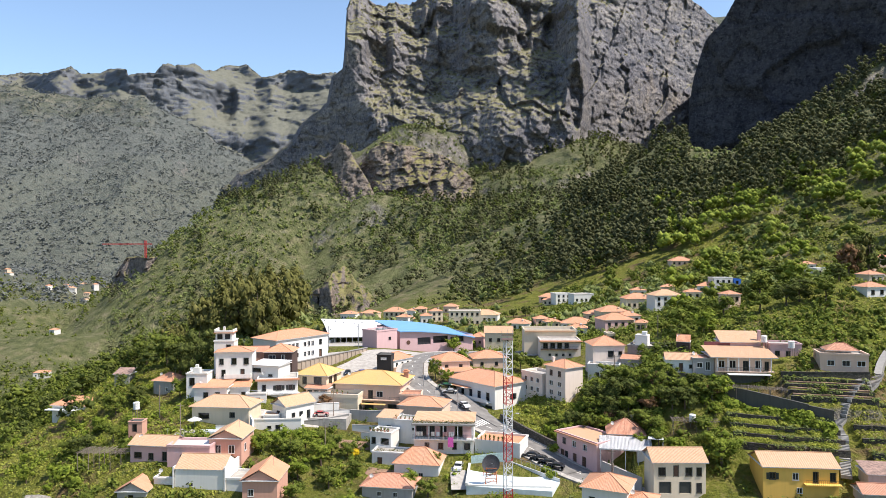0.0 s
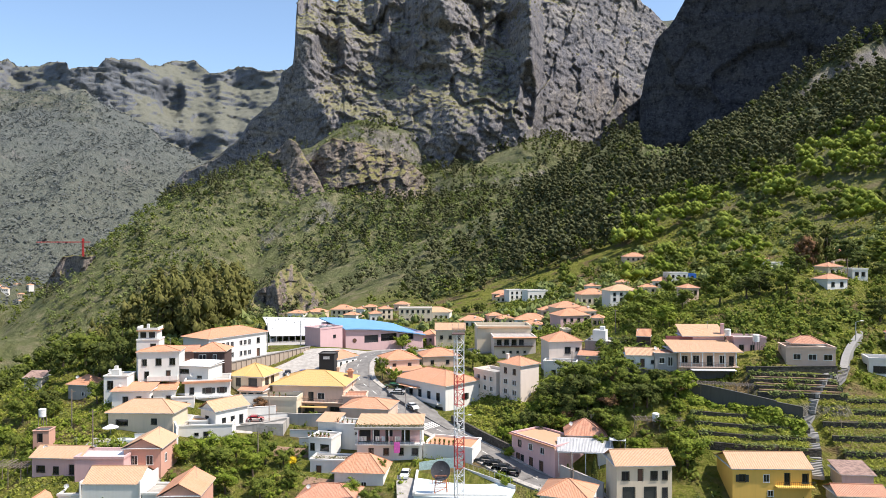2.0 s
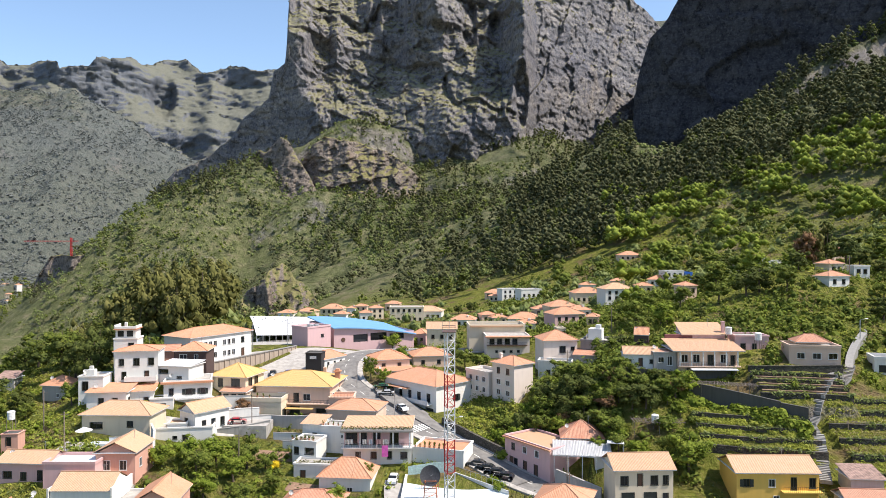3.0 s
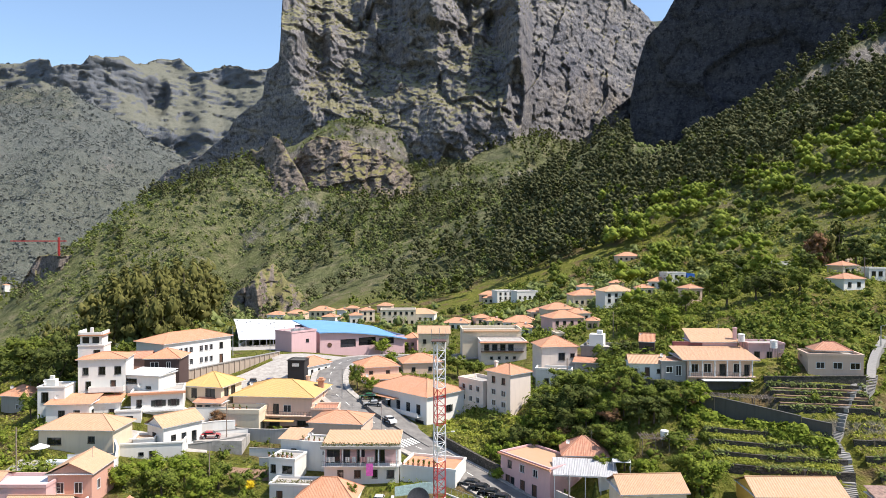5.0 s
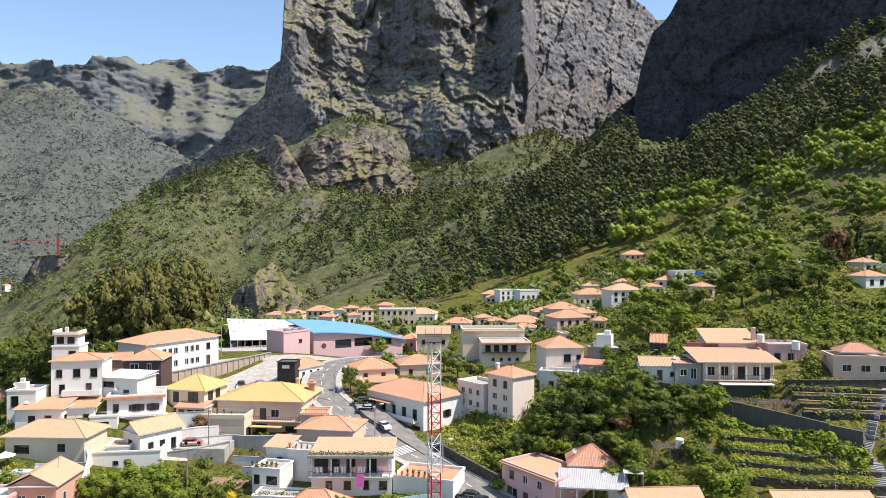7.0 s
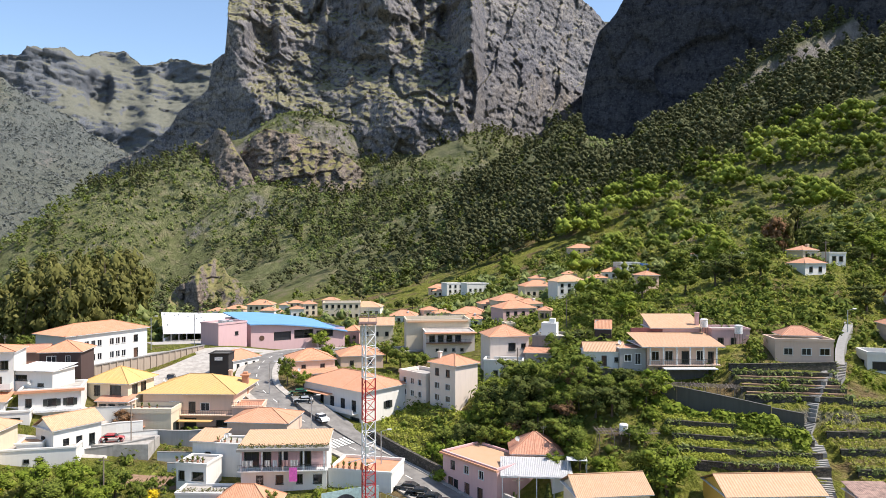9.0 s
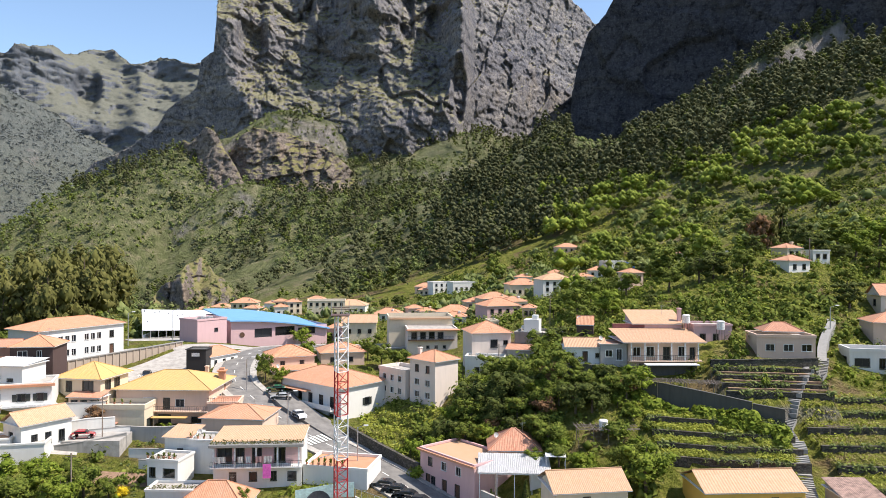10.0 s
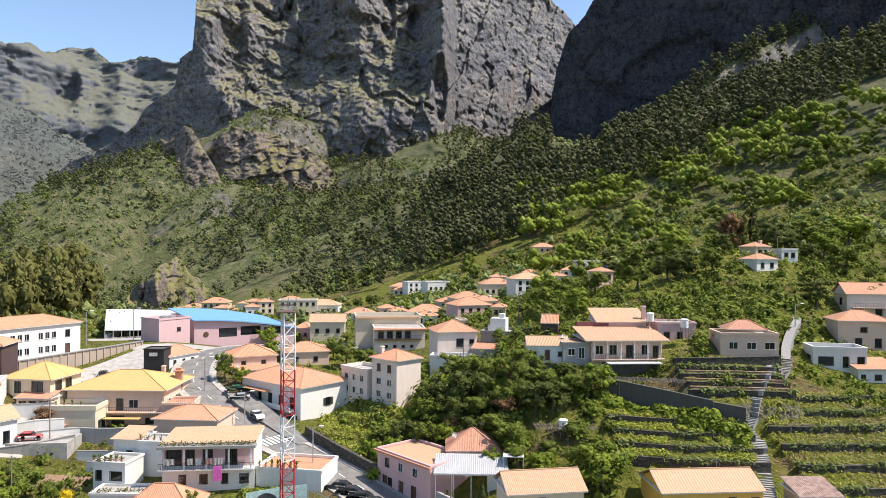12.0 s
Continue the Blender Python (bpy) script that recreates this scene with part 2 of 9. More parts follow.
def value_noise(x, y, seed):
    """Smooth lattice noise in -1..1 on arrays."""
    xi, yi = np.floor(x).astype(np.int64), np.floor(y).astype(np.int64)
    fx, fy = x - xi, y - yi
    fx, fy = fx * fx * (3 - 2 * fx), fy * fy * (3 - 2 * fy)

    def h(i, j):
        n = (i * 374761393 + j * 668265263 + seed * 974711) & 0x7FFFFFFF
        n = ((n ^ (n >> 13)) * 1274126177) & 0x7FFFFFFF
        return ((n ^ (n >> 16)) & 0xFFFF) / 32767.5 - 1

    return (h(xi, yi) * (1 - fx) + h(xi + 1, yi) * fx) * (1 - fy) + (h(xi, yi + 1) * (1 - fx) + h(xi + 1, yi + 1) * fx) * fy


def fbm(x, y, size, octaves, seed, gain=0.5, ridged=False):
    z, amp = 0, 1.0
    for o in range(octaves):
        n = value_noise(x / size + 17.3 * o, y / size - 9.1 * o, seed + o)
        z = z + amp * ((1 - 2 * np.abs(n)) if ridged else n)
        amp, size = amp * gain, size * 0.5
    return z


def ramp_of(v, knots):
    k = np.array(knots, float)
    return np.interp(v, k[:, 0], k[:, 1])


def ridge(x, y, line, front, back):
    """Height of a ridge with a crest line of (x, y, z) and a fall-off by distance before and behind it."""
    best = np.full_like(x, -1e4)
    for (x0, y0, z0), (x1, y1, z1) in zip(line, line[1:]):
        l2 = (x1 - x0) ** 2 + (y1 - y0) ** 2
        s = np.clip(((x - x0) * (x1 - x0) + (y - y0) * (y1 - y0)) / l2, 0, 1)
        d = np.hypot(x - x0 - s * (x1 - x0), y - y0 - s * (y1 - y0))
        side = ((x1 - x0) * (y - y0) - (y1 - y0) * (x - x0)) > 0
        best = np.maximum(best, z0 + s * (z1 - z0) - np.where(side, ramp_of(d, back + [(9000, 5000)]), ramp_of(d, front + [(9000, 5000)])))
    return best


FAR_SPUR = [(-2500, 2600, 700), (-2050, 2620, 655), (-1590, 2650, 640), (-1380, 2620, 575), (-1230, 2600, 505), (-1090, 2550, 430), (-945, 2450, 312), (-840, 2350, 215), (-760, 2250, 90)]
RIB = [(300, 640, 168), (339, 650, 206), (380, 650, 226), (405, 655, 237), (450, 660, 262), (520, 680, 290), (700, 700, 330)]  # bright rib before the dark cliff
LEFT_SPUR = [(-2300, 1700, 420), (-1700, 1800, 230), (-1250, 1750, 60), (-1000, 1650, 10)]
BACK_PEAK = [(300, 2250, 860), (520, 2200, 815), (600, 2200, 790), (650, 2200, 770), (740, 2200, 740), (1000, 2250, 820)]
GREEN_SPUR = [(-600, 1000, -60), (-577, 1000, -40), (-545, 1000, -4), (-489, 1000, 36), (-433, 1000, 80), (-385, 1005, 122), (-355, 1020, 140), (-300, 1065, 172)]
NOSE = [(-540, 990, 10), (-508, 985, 22), (-485, 985, 28), (-455, 1000, 30)]
KNOLL = [(-300, 1150, 150), (-262, 1135, 196), (-235, 1118, 198), (-150, 1118, 240), (-95, 1125, 232), (-40, 1130, 195)]


TERRACES = [  # x from, x to, skew, lowest level, then the walls: y, level behind
    (74.0, 128.0, 0.0, -6.4, [(112.4, -4.8), (116.8, -3.0), (121.4, -1.0), (125.6, 1.0), (129.4, 2.9), (133.0, 4.6), (136.4, 6.2)]),
    (48.0, 70.6, -0.22, -1.7, [(123.8, -0.2), (126.0, 1.3), (128.2, 2.8), (130.6, 4.4)]),
    (63.5, 82.5, -0.12, 6.6, [(135.2, 7.7), (136.9, 8.8), (138.6, 9.9), (140.4, 11.0)]),
]


def terrace_bend(x, x0, skew):
    return skew * (x - x0 - 10) + 0.5 * np.sin(x * 0.21 + x0) + 0.25 * np.sin(x * 0.53)


ROAD = [(47, 95, -10.8), (38, 104, -10.2), (29, 113, -9.4), (20, 123, -8.6), (13, 130, -7.9), (4.5, 141, -6.3), (-2.5, 148.5, -4.9), (-9, 154.5, -3.5), (-17, 163, -1.2), (-23.5, 170.5, 1.2),
        (-28, 178, 3.0), (-29.5, 188, 4.9), (-28.5, 198, 5.8), (-24.5, 206, 5.8), (-16, 212, 5.3), (0, 217, 4.6), (12, 221, 4.5)]


def carve(x, y, z, line, half, blend, drop):
    """Levels the ground under a road."""
    near = (x > -50) & (x < 60) & (y > 85) & (y < 235)
    px, py, pz = x[near], y[near], z[near]
    best, level = np.full_like(px, 1e9), pz.copy()
    for (x0, y0, z0), (x1, y1, z1) in zip(line, line[1:]):
        s = np.clip(((px - x0) * (x1 - x0) + (py - y0) * (y1 - y0)) / ((x1 - x0) ** 2 + (y1 - y0) ** 2), 0, 1)
        d = np.hypot(px - x0 - s * (x1 - x0), py - y0 - s * (y1 - y0))
        level = np.where(d < best, z0 + s * (z1 - z0) - drop, level)
        best = np.minimum(best, d)
    w = np.clip(1 - (best - half) / blend, 0, 1)
    z[near] = pz * (1 - w) + level * w
    return z


def height(x, y):
    x, y = np.asarray(x, float), np.asarray(y, float)
    z = np.empty_like(x)
    for i in range(0, len(x), 20000):
        s = slice(i, i + 20000)
        z[s] = spline(np.stack([x[s], y[s]], 1)) @ WEIGHTS[:_n] + WEIGHTS[_n]
    # dry-stone terraces on the hillside and in the gardens
    for x0, x1, skew, lowest, walls in TERRACES:
        q = y - terrace_bend(x, x0, skew)
        w = np.clip(np.minimum(x - x0, x1 - x) / 1.2, 0, 1) * np.clip((q - walls[0][0] + 3) / 2, 0, 1) * np.clip((walls[-1][0] + (3.4 if skew else 4.5) - q) / 1.5, 0, 1)
        lev = np.full_like(x, lowest)
        for (yw, zw), (yn, zn) in zip(walls, walls[1:] + [(walls[-1][0] + 4, walls[-1][1] + 0.8)]):
            lev = np.where(q > yw, zw + 0.5 * (zn - zw) * np.clip((q - yw) / (yn - yw), 0, 1), lev)
        z = z * (1 - w) + w * (lev + 0.12 * fbm(x, y, 3.0, 2, 52))
    for x0, x1, y0, y1, step in ((-2, 20, 146, 168, 1.5), (-170, -84, 100, 200, 1.8)):
        w = np.clip(np.minimum(np.minimum(x - x0, x1 - x), np.minimum(y - y0, y1 - y)) / 3.0, 0, 1)
        q = z + 0.5 * fbm(x, y, 14, 2, 51)
        k = np.floor(q / step)
        fr = q / step - k
        z = z + w * (step * (k + np.clip((fr - 0.72) / 0.28, 0, 1)) - z)
    z = carve(x, y, z, ROAD, 4.6, 3.0, 0.25)
    back = np.clip((70 - y) / 60, 0, 1)  # behind the first camera the valley simply goes on
    z = z * (1 - back) + back * (-26 + 0.16 * np.abs(x) + 0.05 * np.maximum(-y, 0))
    far = np.clip((np.hypot(x, y) - 1500) / 700, 0, 1)
    z = z * (1 - far) + far * (-170 + 60 * fbm(x, y, 900, 3, 5))
    rough = np.clip((y - 420) / 400, 0, 1)
    z = z + rough * (10 * fbm(x, y, 160, 5, 11) + 6 * fbm(x, y, 60, 3, 12, ridged=True))
    wx, wy = x + 24 * fbm(x, y, 130, 3, 21), y + 24 * fbm(x, y, 130, 3, 22)
    # the great cliff
    foot = ramp_of(wx, [(-600, 1270), (-300, 1185), (-150, 1135), (0, 1112), (100, 1120), (200, 1185), (300, 1330), (420, 1470), (700, 1600)])
    d = y - foot + 5 * fbm(x, y, 45, 3, 23) + 26 * fbm(x, y, 150, 2, 24) + 9 * fbm(x + y, y - x, 70, 2, 25, ridged=True)
    rise = ramp_of(d, [(-5000, -4000), (-300, -240), (-120, -60), (0, 0), (5000, 0)])
    top = ramp_of(x - (y - 1200) * -0.22, [(-800, -160), (-560, -40), (-480, 60), (-434, 118), (-386, 150), (-300, 230), (700, 260)])
    base = ramp_of(x, [(-600, 40), (-300, 165), (0, 195), (150, 212), (300, 225), (500, 235)])
    cliff = np.minimum(top + 6 * fbm(x, y, 40, 3, 26), base + rise)
    cliff = np.where(y > 1700, cliff - (y - 1700) * 0.8, cliff)
    # the dark cliff on the near side of the gorge
    foot2 = ramp_of(wx, [(150, 1500), (215, 900), (235, 800), (300, 770), (420, 690), (600, 600), (900, 480), (1300, 300)])
    d2 = y - foot2 + 5 * fbm(x, y, 60, 3, 31)
    rise2 = ramp_of(d2, [(-5000, -4000), (-300, -240), (-100, -70), (0, 0), (5000, 0)])
    base2 = ramp_of(x, [(180, 90), (240, 112), (330, 165), (400, 190), (700, 235), (1200, 290)])
    dark = base2 + rise2
    dark = np.where(x < 0.2 * y, -500, dark)
    for r in (
        cliff, dark,
        ridge(x, y, RIB, [(0, 0), (5, 3), (16, 34), (40, 80), (120, 160), (300, 380)], [(0, 0), (10, 4), (40, 30), (200, 160)]),
        ridge(wx, wy, FAR_SPUR, [(0, 0), (400, 230), (1000, 560), (1800, 900)], [(0, 0), (400, 200), (1500, 900)]),
        ridge(wx, wy, LEFT_SPUR, [(0, 0), (400, 200), (1000, 560)], [(0, 0), (400, 250), (1500, 900)]),
        ridge(wx * 0.4 + x * 0.6, wy * 0.4 + y * 0.6, GREEN_SPUR, [(0, 0), (60, 32), (140, 100), (220, 180), (400, 330), (700, 560)], [(0, 0), (60, 30), (300, 260)]),
        ridge(x, y, NOSE, [(0, 0), (20, 12), (60, 60), (110, 110), (300, 400)], [(0, 0), (40, 15), (200, 120)]),
        ridge(x, y, BACK_PEAK, [(0, 0), (100, 90), (400, 460), (700, 900)], [(0, 0), (1500, 900)]),
        ridge(wx * 0.5 + x * 0.5, wy * 0.5 + y * 0.5, KNOLL, [(0, 0), (25, 8), (60, 66), (110, 140), (400, 330)], [(0, 0), (30, 6), (200, 120)]),
    ):
        z = np.maximum(z, r)
    return z + far * (34 * fbm(x, y, 320, 5, 41, ridged=True) - 8) * np.clip((3750 - y) / 500, 0.15, 1)


def grid_mesh(name, x, y, z, rows, cols):
    idx = np.arange(rows * cols).reshape(rows, cols)
    quads = np.stack([idx[:-1, :-1], idx[:-1, 1:], idx[1:, 1:], idx[1:, :-1]], -1).reshape(-1, 4)
    me = bpy.data.meshes.new(name)
    me.vertices.add(len(x))
    me.vertices.foreach_set("co", np.stack([x, y, z], 1).ravel())
    me.loops.add(quads.size)
    me.loops.foreach_set("vertex_index", quads.ravel().astype(np.int32))
    me.polygons.add(len(quads))
    me.polygons.foreach_set("loop_start", np.arange(0, quads.size, 4, dtype=np.int32))
    me.polygons.foreach_set("loop_total", np.full(len(quads), 4, np.int32))
    me.update()
    me.validate()
    return new(name, me)


def polar_sheet(name, az0, az1, cols, r0, r1, rows, origin=(0.0, -40.0)):
    az = np.radians(np.concatenate([np.linspace(-180, az0 - 2, 40), np.linspace(az0, az1, cols), np.linspace(az1 + 2, 180, 40)]))
    cols = len(az)
    r = np.concatenate([[0.5, 20, 40], np.linspace(r0, 135, 30)[:-1], np.arange(135, 265, 0.7), 265 * (820 / 265) ** np.linspace(0, 1, 150)[:-1], np.arange(820, 1480, 6.0), 1480 * (r1 / 1480) ** np.linspace(0, 1, rows)])
    rows = len(r)
    a, rr = np.meshgrid(az, r)
    x, y = (origin[0] + rr * np.sin(a)).ravel(), (origin[1] + rr * np.cos(a)).ravel()
    z = height(x, y)
    return grid_mesh(name, x, y, z, rows, cols)


def land_material(name, shades):
    """Meadow and garden soil low down, olive scrub on the slopes, heath on the heights, brown basalt where it is steep."""
    m = Mat(name, 0.95)
    m.put(m.b, "Specular IOR Level", 0.15)
    geo = m.node("ShaderNodeNewGeometry")
    p = geo.outputs["Position"]
    nz = m.node("ShaderNodeSeparateXYZ", Vector=geo.outputs["Normal"]).outputs["Z"]
    pz = m.node("ShaderNodeSeparateXYZ", Vector=p).outputs["Z"]
    big, mid, fine = m.noise(0.009, 7, p), m.noise(0.07, 6, p), m.noise(0.7, 6, p, 0.7)
    grass = m.ramp(fine, [(0.3, (0.115, 0.145, 0.022)), (0.5, (0.235, 0.25, 0.042)), (0.72, (0.38, 0.33, 0.11))])
    soil = m.ramp(fine, [(0.3, (0.16, 0.10, 0.055)), (0.7, (0.33, 0.23, 0.13))])
    low = m.mix(m.ramp(mid, [(0.52, 0.0), (0.62, 0.85)]), grass, soil)
    # scrub and heath are greyed towards blue to stand for distant haze
    scrub = m.ramp(mid, [(0.3, (0.095, 0.112, 0.05)), (0.5, (0.175, 0.19, 0.088)), (0.7, (0.30, 0.275, 0.16))])
    heath = m.ramp(m.noise(0.03, 8, p, 0.68), [(0.3, (0.06, 0.075, 0.06)), (0.48, (0.13, 0.14, 0.105)), (0.66, (0.24, 0.225, 0.17))])
    away = m.node("ShaderNodeVectorMath", Vector=p)
    away.operation = "LENGTH"
    outer = m.ramp(m.math("MULTIPLY", away.outputs["Value"], 0.001), [(0.44, 0.0), (0.62, 0.9)])
    low = m.mix(outer, low, scrub)
    # pale blue-grey woods floor, mixed in by distance, carries painted haze
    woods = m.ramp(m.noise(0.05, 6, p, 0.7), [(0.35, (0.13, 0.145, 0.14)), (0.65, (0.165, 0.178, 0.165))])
    veg = m.mix(m.ramp(m.math("ADD", m.math("MULTIPLY", pz, 0.006), m.math("SUBTRACT", big, 0.5)), [(0.25, 0.0), (0.55, 1.0)]), low, scrub)
    veg = m.mix(m.ramp(m.math("ADD", m.math("MULTIPLY", pz, 0.002), m.math("SUBTRACT", big, 0.5)), [(0.4, 0.0), (0.75, 1.0)]), veg, heath)
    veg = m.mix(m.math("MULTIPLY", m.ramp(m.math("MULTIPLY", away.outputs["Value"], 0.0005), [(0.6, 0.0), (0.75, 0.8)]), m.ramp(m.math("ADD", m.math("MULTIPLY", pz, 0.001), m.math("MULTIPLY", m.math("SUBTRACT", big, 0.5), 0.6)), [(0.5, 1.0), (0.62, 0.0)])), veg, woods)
    tilt = m.node("ShaderNodeMapping", Vector=p, Scale=(0.03, 0.03, 0.05), Rotation=(0.3, 0.5, 0.0)).outputs[0]
    band = m.noise(1.0, 8, tilt, 0.7, 0.6)
    crack = m.noise(0.11, 8, m.node("ShaderNodeMapping", Vector=p, Scale=(1, 1, 0.35)).outputs[0], 0.72, 0.4)
    rock = m.ramp(band, list(zip((0.28, 0.45, 0.6, 0.75), shades)))
    seam = m.noise(0.028, 9, m.node("ShaderNodeMapping", Vector=p, Scale=(1, 1, 0.5), Rotation=(0.2, -0.45, 0.3)).outputs[0], 0.75, 1.2)
    rock = m.mix(m.ramp(seam, [(0.40, 0.75), (0.52, 0.0)]), rock, (0.15, 0.14, 0.14))
    rock = m.mix(m.ramp(crack, [(0.36, 0.8), (0.5, 0.0)]), rock, (0.11, 0.10, 0.10))
    rock = m.mix(m.ramp(m.noise(0.05, 7, p, 0.7), [(0.54, 0.0), (0.68, 0.7)]), rock, (0.15, 0.15, 0.075))
    slope = m.math("ADD", nz, m.math("MULTIPLY", m.math("SUBTRACT", m.noise(0.045, 7, p, 0.7), 0.5), 0.7))
    m.color(m.mix(m.ramp(slope, [(0.46, 0.0), (0.66, 1.0)]), rock, veg))
    m.bump(m.math("ADD", m.math("MULTIPLY", crack, 11.0), m.math("ADD", m.math("MULTIPLY", seam, 26.0), fine)), 0.9, 1.0)
    return m.m


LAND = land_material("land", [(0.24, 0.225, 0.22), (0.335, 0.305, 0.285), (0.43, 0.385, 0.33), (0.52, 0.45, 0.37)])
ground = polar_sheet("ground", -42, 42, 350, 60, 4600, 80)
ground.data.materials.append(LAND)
tagged(ground, "steep green valley floor, slopes and dark basalt cliffs", "ground", kind="structure")


# ---- cliffs: steep faces, each a sheet that climbs from its foot to its skyline ----
EYE_Z = 38.0


def across(k):
    """Tangents to the right of the valley's axis, in thousandths."""
    return np.array([(a, b) for a, b in k], float)


def rock_face(name, skyline, foot, bottom, cols, step, ease, relief, rows, back=16.0):
    """A face in bearings (thousandths of x over y). skyline: bearing, slope of the sight to the top in thousandths;
    foot: bearing, distance; bottom: height of the foot; ease(a, h): how far the face leans back, 0 upright, 1 at 45 degrees."""
    sky_, ft = across(skyline), across(foot)
    a = np.linspace(sky_[0, 0], sky_[-1, 0], cols)
    d = np.interp(a, ft[:, 0], ft[:, 1])
    d0 = d.copy()
    top = np.interp(a, sky_[:, 0], sky_[:, 1])
    top = top + 2.2 * fbm(a, 0 * a, 18, 4, 311)
    z = np.full(cols, float(bottom))
    A, D, Z, G = [], [], [], []
    over = np.zeros(cols)
    for _ in range(rows):
        h = 1000 * (z - EYE_Z) / d
        lean = np.clip(ease(a, h, z), -0.2, 2.5)
        A.append(a), D.append(d.copy()), Z.append(z.copy()), G.append(np.where(over > 0, 0, lean))
        under = h < top
        over = np.where(under, 0, over + 1)
        d = d + np.where(under, step * lean, back)
        z = z + np.where(under, step, -0.4)
    A, D, Z, G = (np.array(v) for v in (A, D, Z, G))
    u = A * 1e-3 * d0[None]
    push = relief(A, u, Z, D)
    D = D - push
    x, y = A * 1e-3 * D, D
    ob = grid_mesh(name, x.ravel(), y.ravel(), Z.ravel(), rows, cols)
    return ob, np.stack([x, y, Z], -1)[G > 0.55]


def spot(a, h, ca, ch, ra, rh, tilt=0.0):
    """1 inside a slanted oval, falling to 0 at its rim."""
    q = np.sqrt(((a - ca) / ra) ** 2 + ((h - ch - tilt * (a - ca)) / rh) ** 2)
    return np.clip((1.25 - q) / 0.4, 0, 1)


def noise_a(u, z, sx, sz, seed, octaves=3):
    return fbm(u * (40.0 / sx), z * (40.0 / sz), 40.0, octaves, seed)


def facet(u, z, su, sz, seed, tilt=0.9):
    """Angular blocks in -1..1.5: each cell of a ragged tiling is one tilted plane."""
    p, q = u / su, z / sz
    i, j = np.floor(p).astype(np.int64), np.floor(q).astype(np.int64)
    best, out = np.full(np.shape(p), 9.0), np.zeros(np.shape(p))

    def rnd(a, b, k):
        n = (a * 374761393 + b * 668265263 + (seed * 7 + k) * 974711) & 0x7FFFFFFF
        n = ((n ^ (n >> 13)) * 1274126177) & 0x7FFFFFFF
        return ((n ^ (n >> 16)) & 0xFFFF) / 32767.5 - 1

    for di in (-1, 0, 1):
        for dj in (-1, 0, 1):
            a, b = i + di, j + dj
            dx, dy = p - a - 0.5 - 0.45 * rnd(a, b, 1), q - b - 0.5 - 0.45 * rnd(a, b, 2)
            d = dx * dx + dy * dy
            near = d < best
            out = np.where(near, 0.55 * rnd(a, b, 3) + tilt * (rnd(a, b, 4) * dx - (0.5 + 0.5 * rnd(a, b, 5)) * dy), out)
            best = np.where(near, d, best)
    return out


def great_ease(a, h, z):
    u = a * 1.15
    wa = a + 9 * noise_a(u, z, 50, 40, 201) + 4 * noise_a(u, z, 14, 14, 202)
    wh = h + 9 * noise_a(u, z, 60, 40, 203) + 5 * noise_a(u, z, 16, 12, 204)
    lit = 0
    for ca, ch, ra, rh, tilt, w in (
        (-181, 326, 62, 19, -0.05, 1.3), (-130, 294, 34, 14, -0.1, 1.0), (-75, 314, 40, 8, 0.15, 1.1), (-190, 262, 20, 18, -0.3, 0.9),
        (-80, 206, 118, 44, -0.12, 1.0), (-40, 246, 58, 15, -0.30, 1.2), (50, 280, 62, 9, -0.28, 1.4), (42, 226, 52, 44, -0.1, 0.85),
        (60, 335, 70, 26, 0.0, 0.9), (-140, 222, 40, 14, -0.1, 0.9), (-150, 352, 70, 14, 0.0, 1.2), (20, 366, 190, 18, 0.0, 1.6),
    ):
        lit = np.maximum(lit, w * spot(wa, wh, ca, ch, ra, rh, tilt))
    right = np.clip((a - 108) / 16, 0, 1)
    strata = noise_a(u, z + 0.28 * u, 160, 17, 205, 3)
    return -0.17 + np.maximum(lit * (1.0 + 0.7 * np.clip(strata + 0.3, 0, 1)), right * (0.42 + 0.25 * strata)) + 0.35 * np.clip(strata - 0.35, 0, 1)


def great_relief(a, u, z, d):
    right = np.clip((a - 100) / 20, 0, 1)
    left = np.clip((-195 - a) / 20, 0, 1)
    wu, wz = u + 5 * noise_a(u, z, 40, 40, 218, 3), z + 0.3 * u + 5 * noise_a(u, z, 40, 40, 217, 3)
    p = (1 - right) * (14 * noise_a(u + 0.25 * z, z, 95, 170, 211, 2) + 16 * facet(wu, wz, 58, 70, 212) + 9 * facet(wu, wz, 24, 30, 213) + 5 * facet(wu, wz, 10, 9, 214))
    p = p + right * (10 * facet(wu - 0.45 * z, wz, 40, 150, 215) + 7 * facet(wu - 0.4 * z, z, 16, 46, 216) + 4 * facet(wu, wz, 8, 10, 219))
    p = p + 1.6 * noise_a(u, z, 7, 5, 220, 3)
    h = 1000 * (z - EYE_Z) / d
    p = p - 30 * spot(a, h, 104, 218, 8, 42, 0.0) - 18 * spot(a, h, 68, 310, 8, 22) - 16 * spot(a, h, 30, 315, 10, 30) + 14 * spot(a, h, 84, 225, 8, 45) - 20 * spot(a, h, -30, 300, 34, 22, -0.2)
    return p * (1 - 0.65 * left)


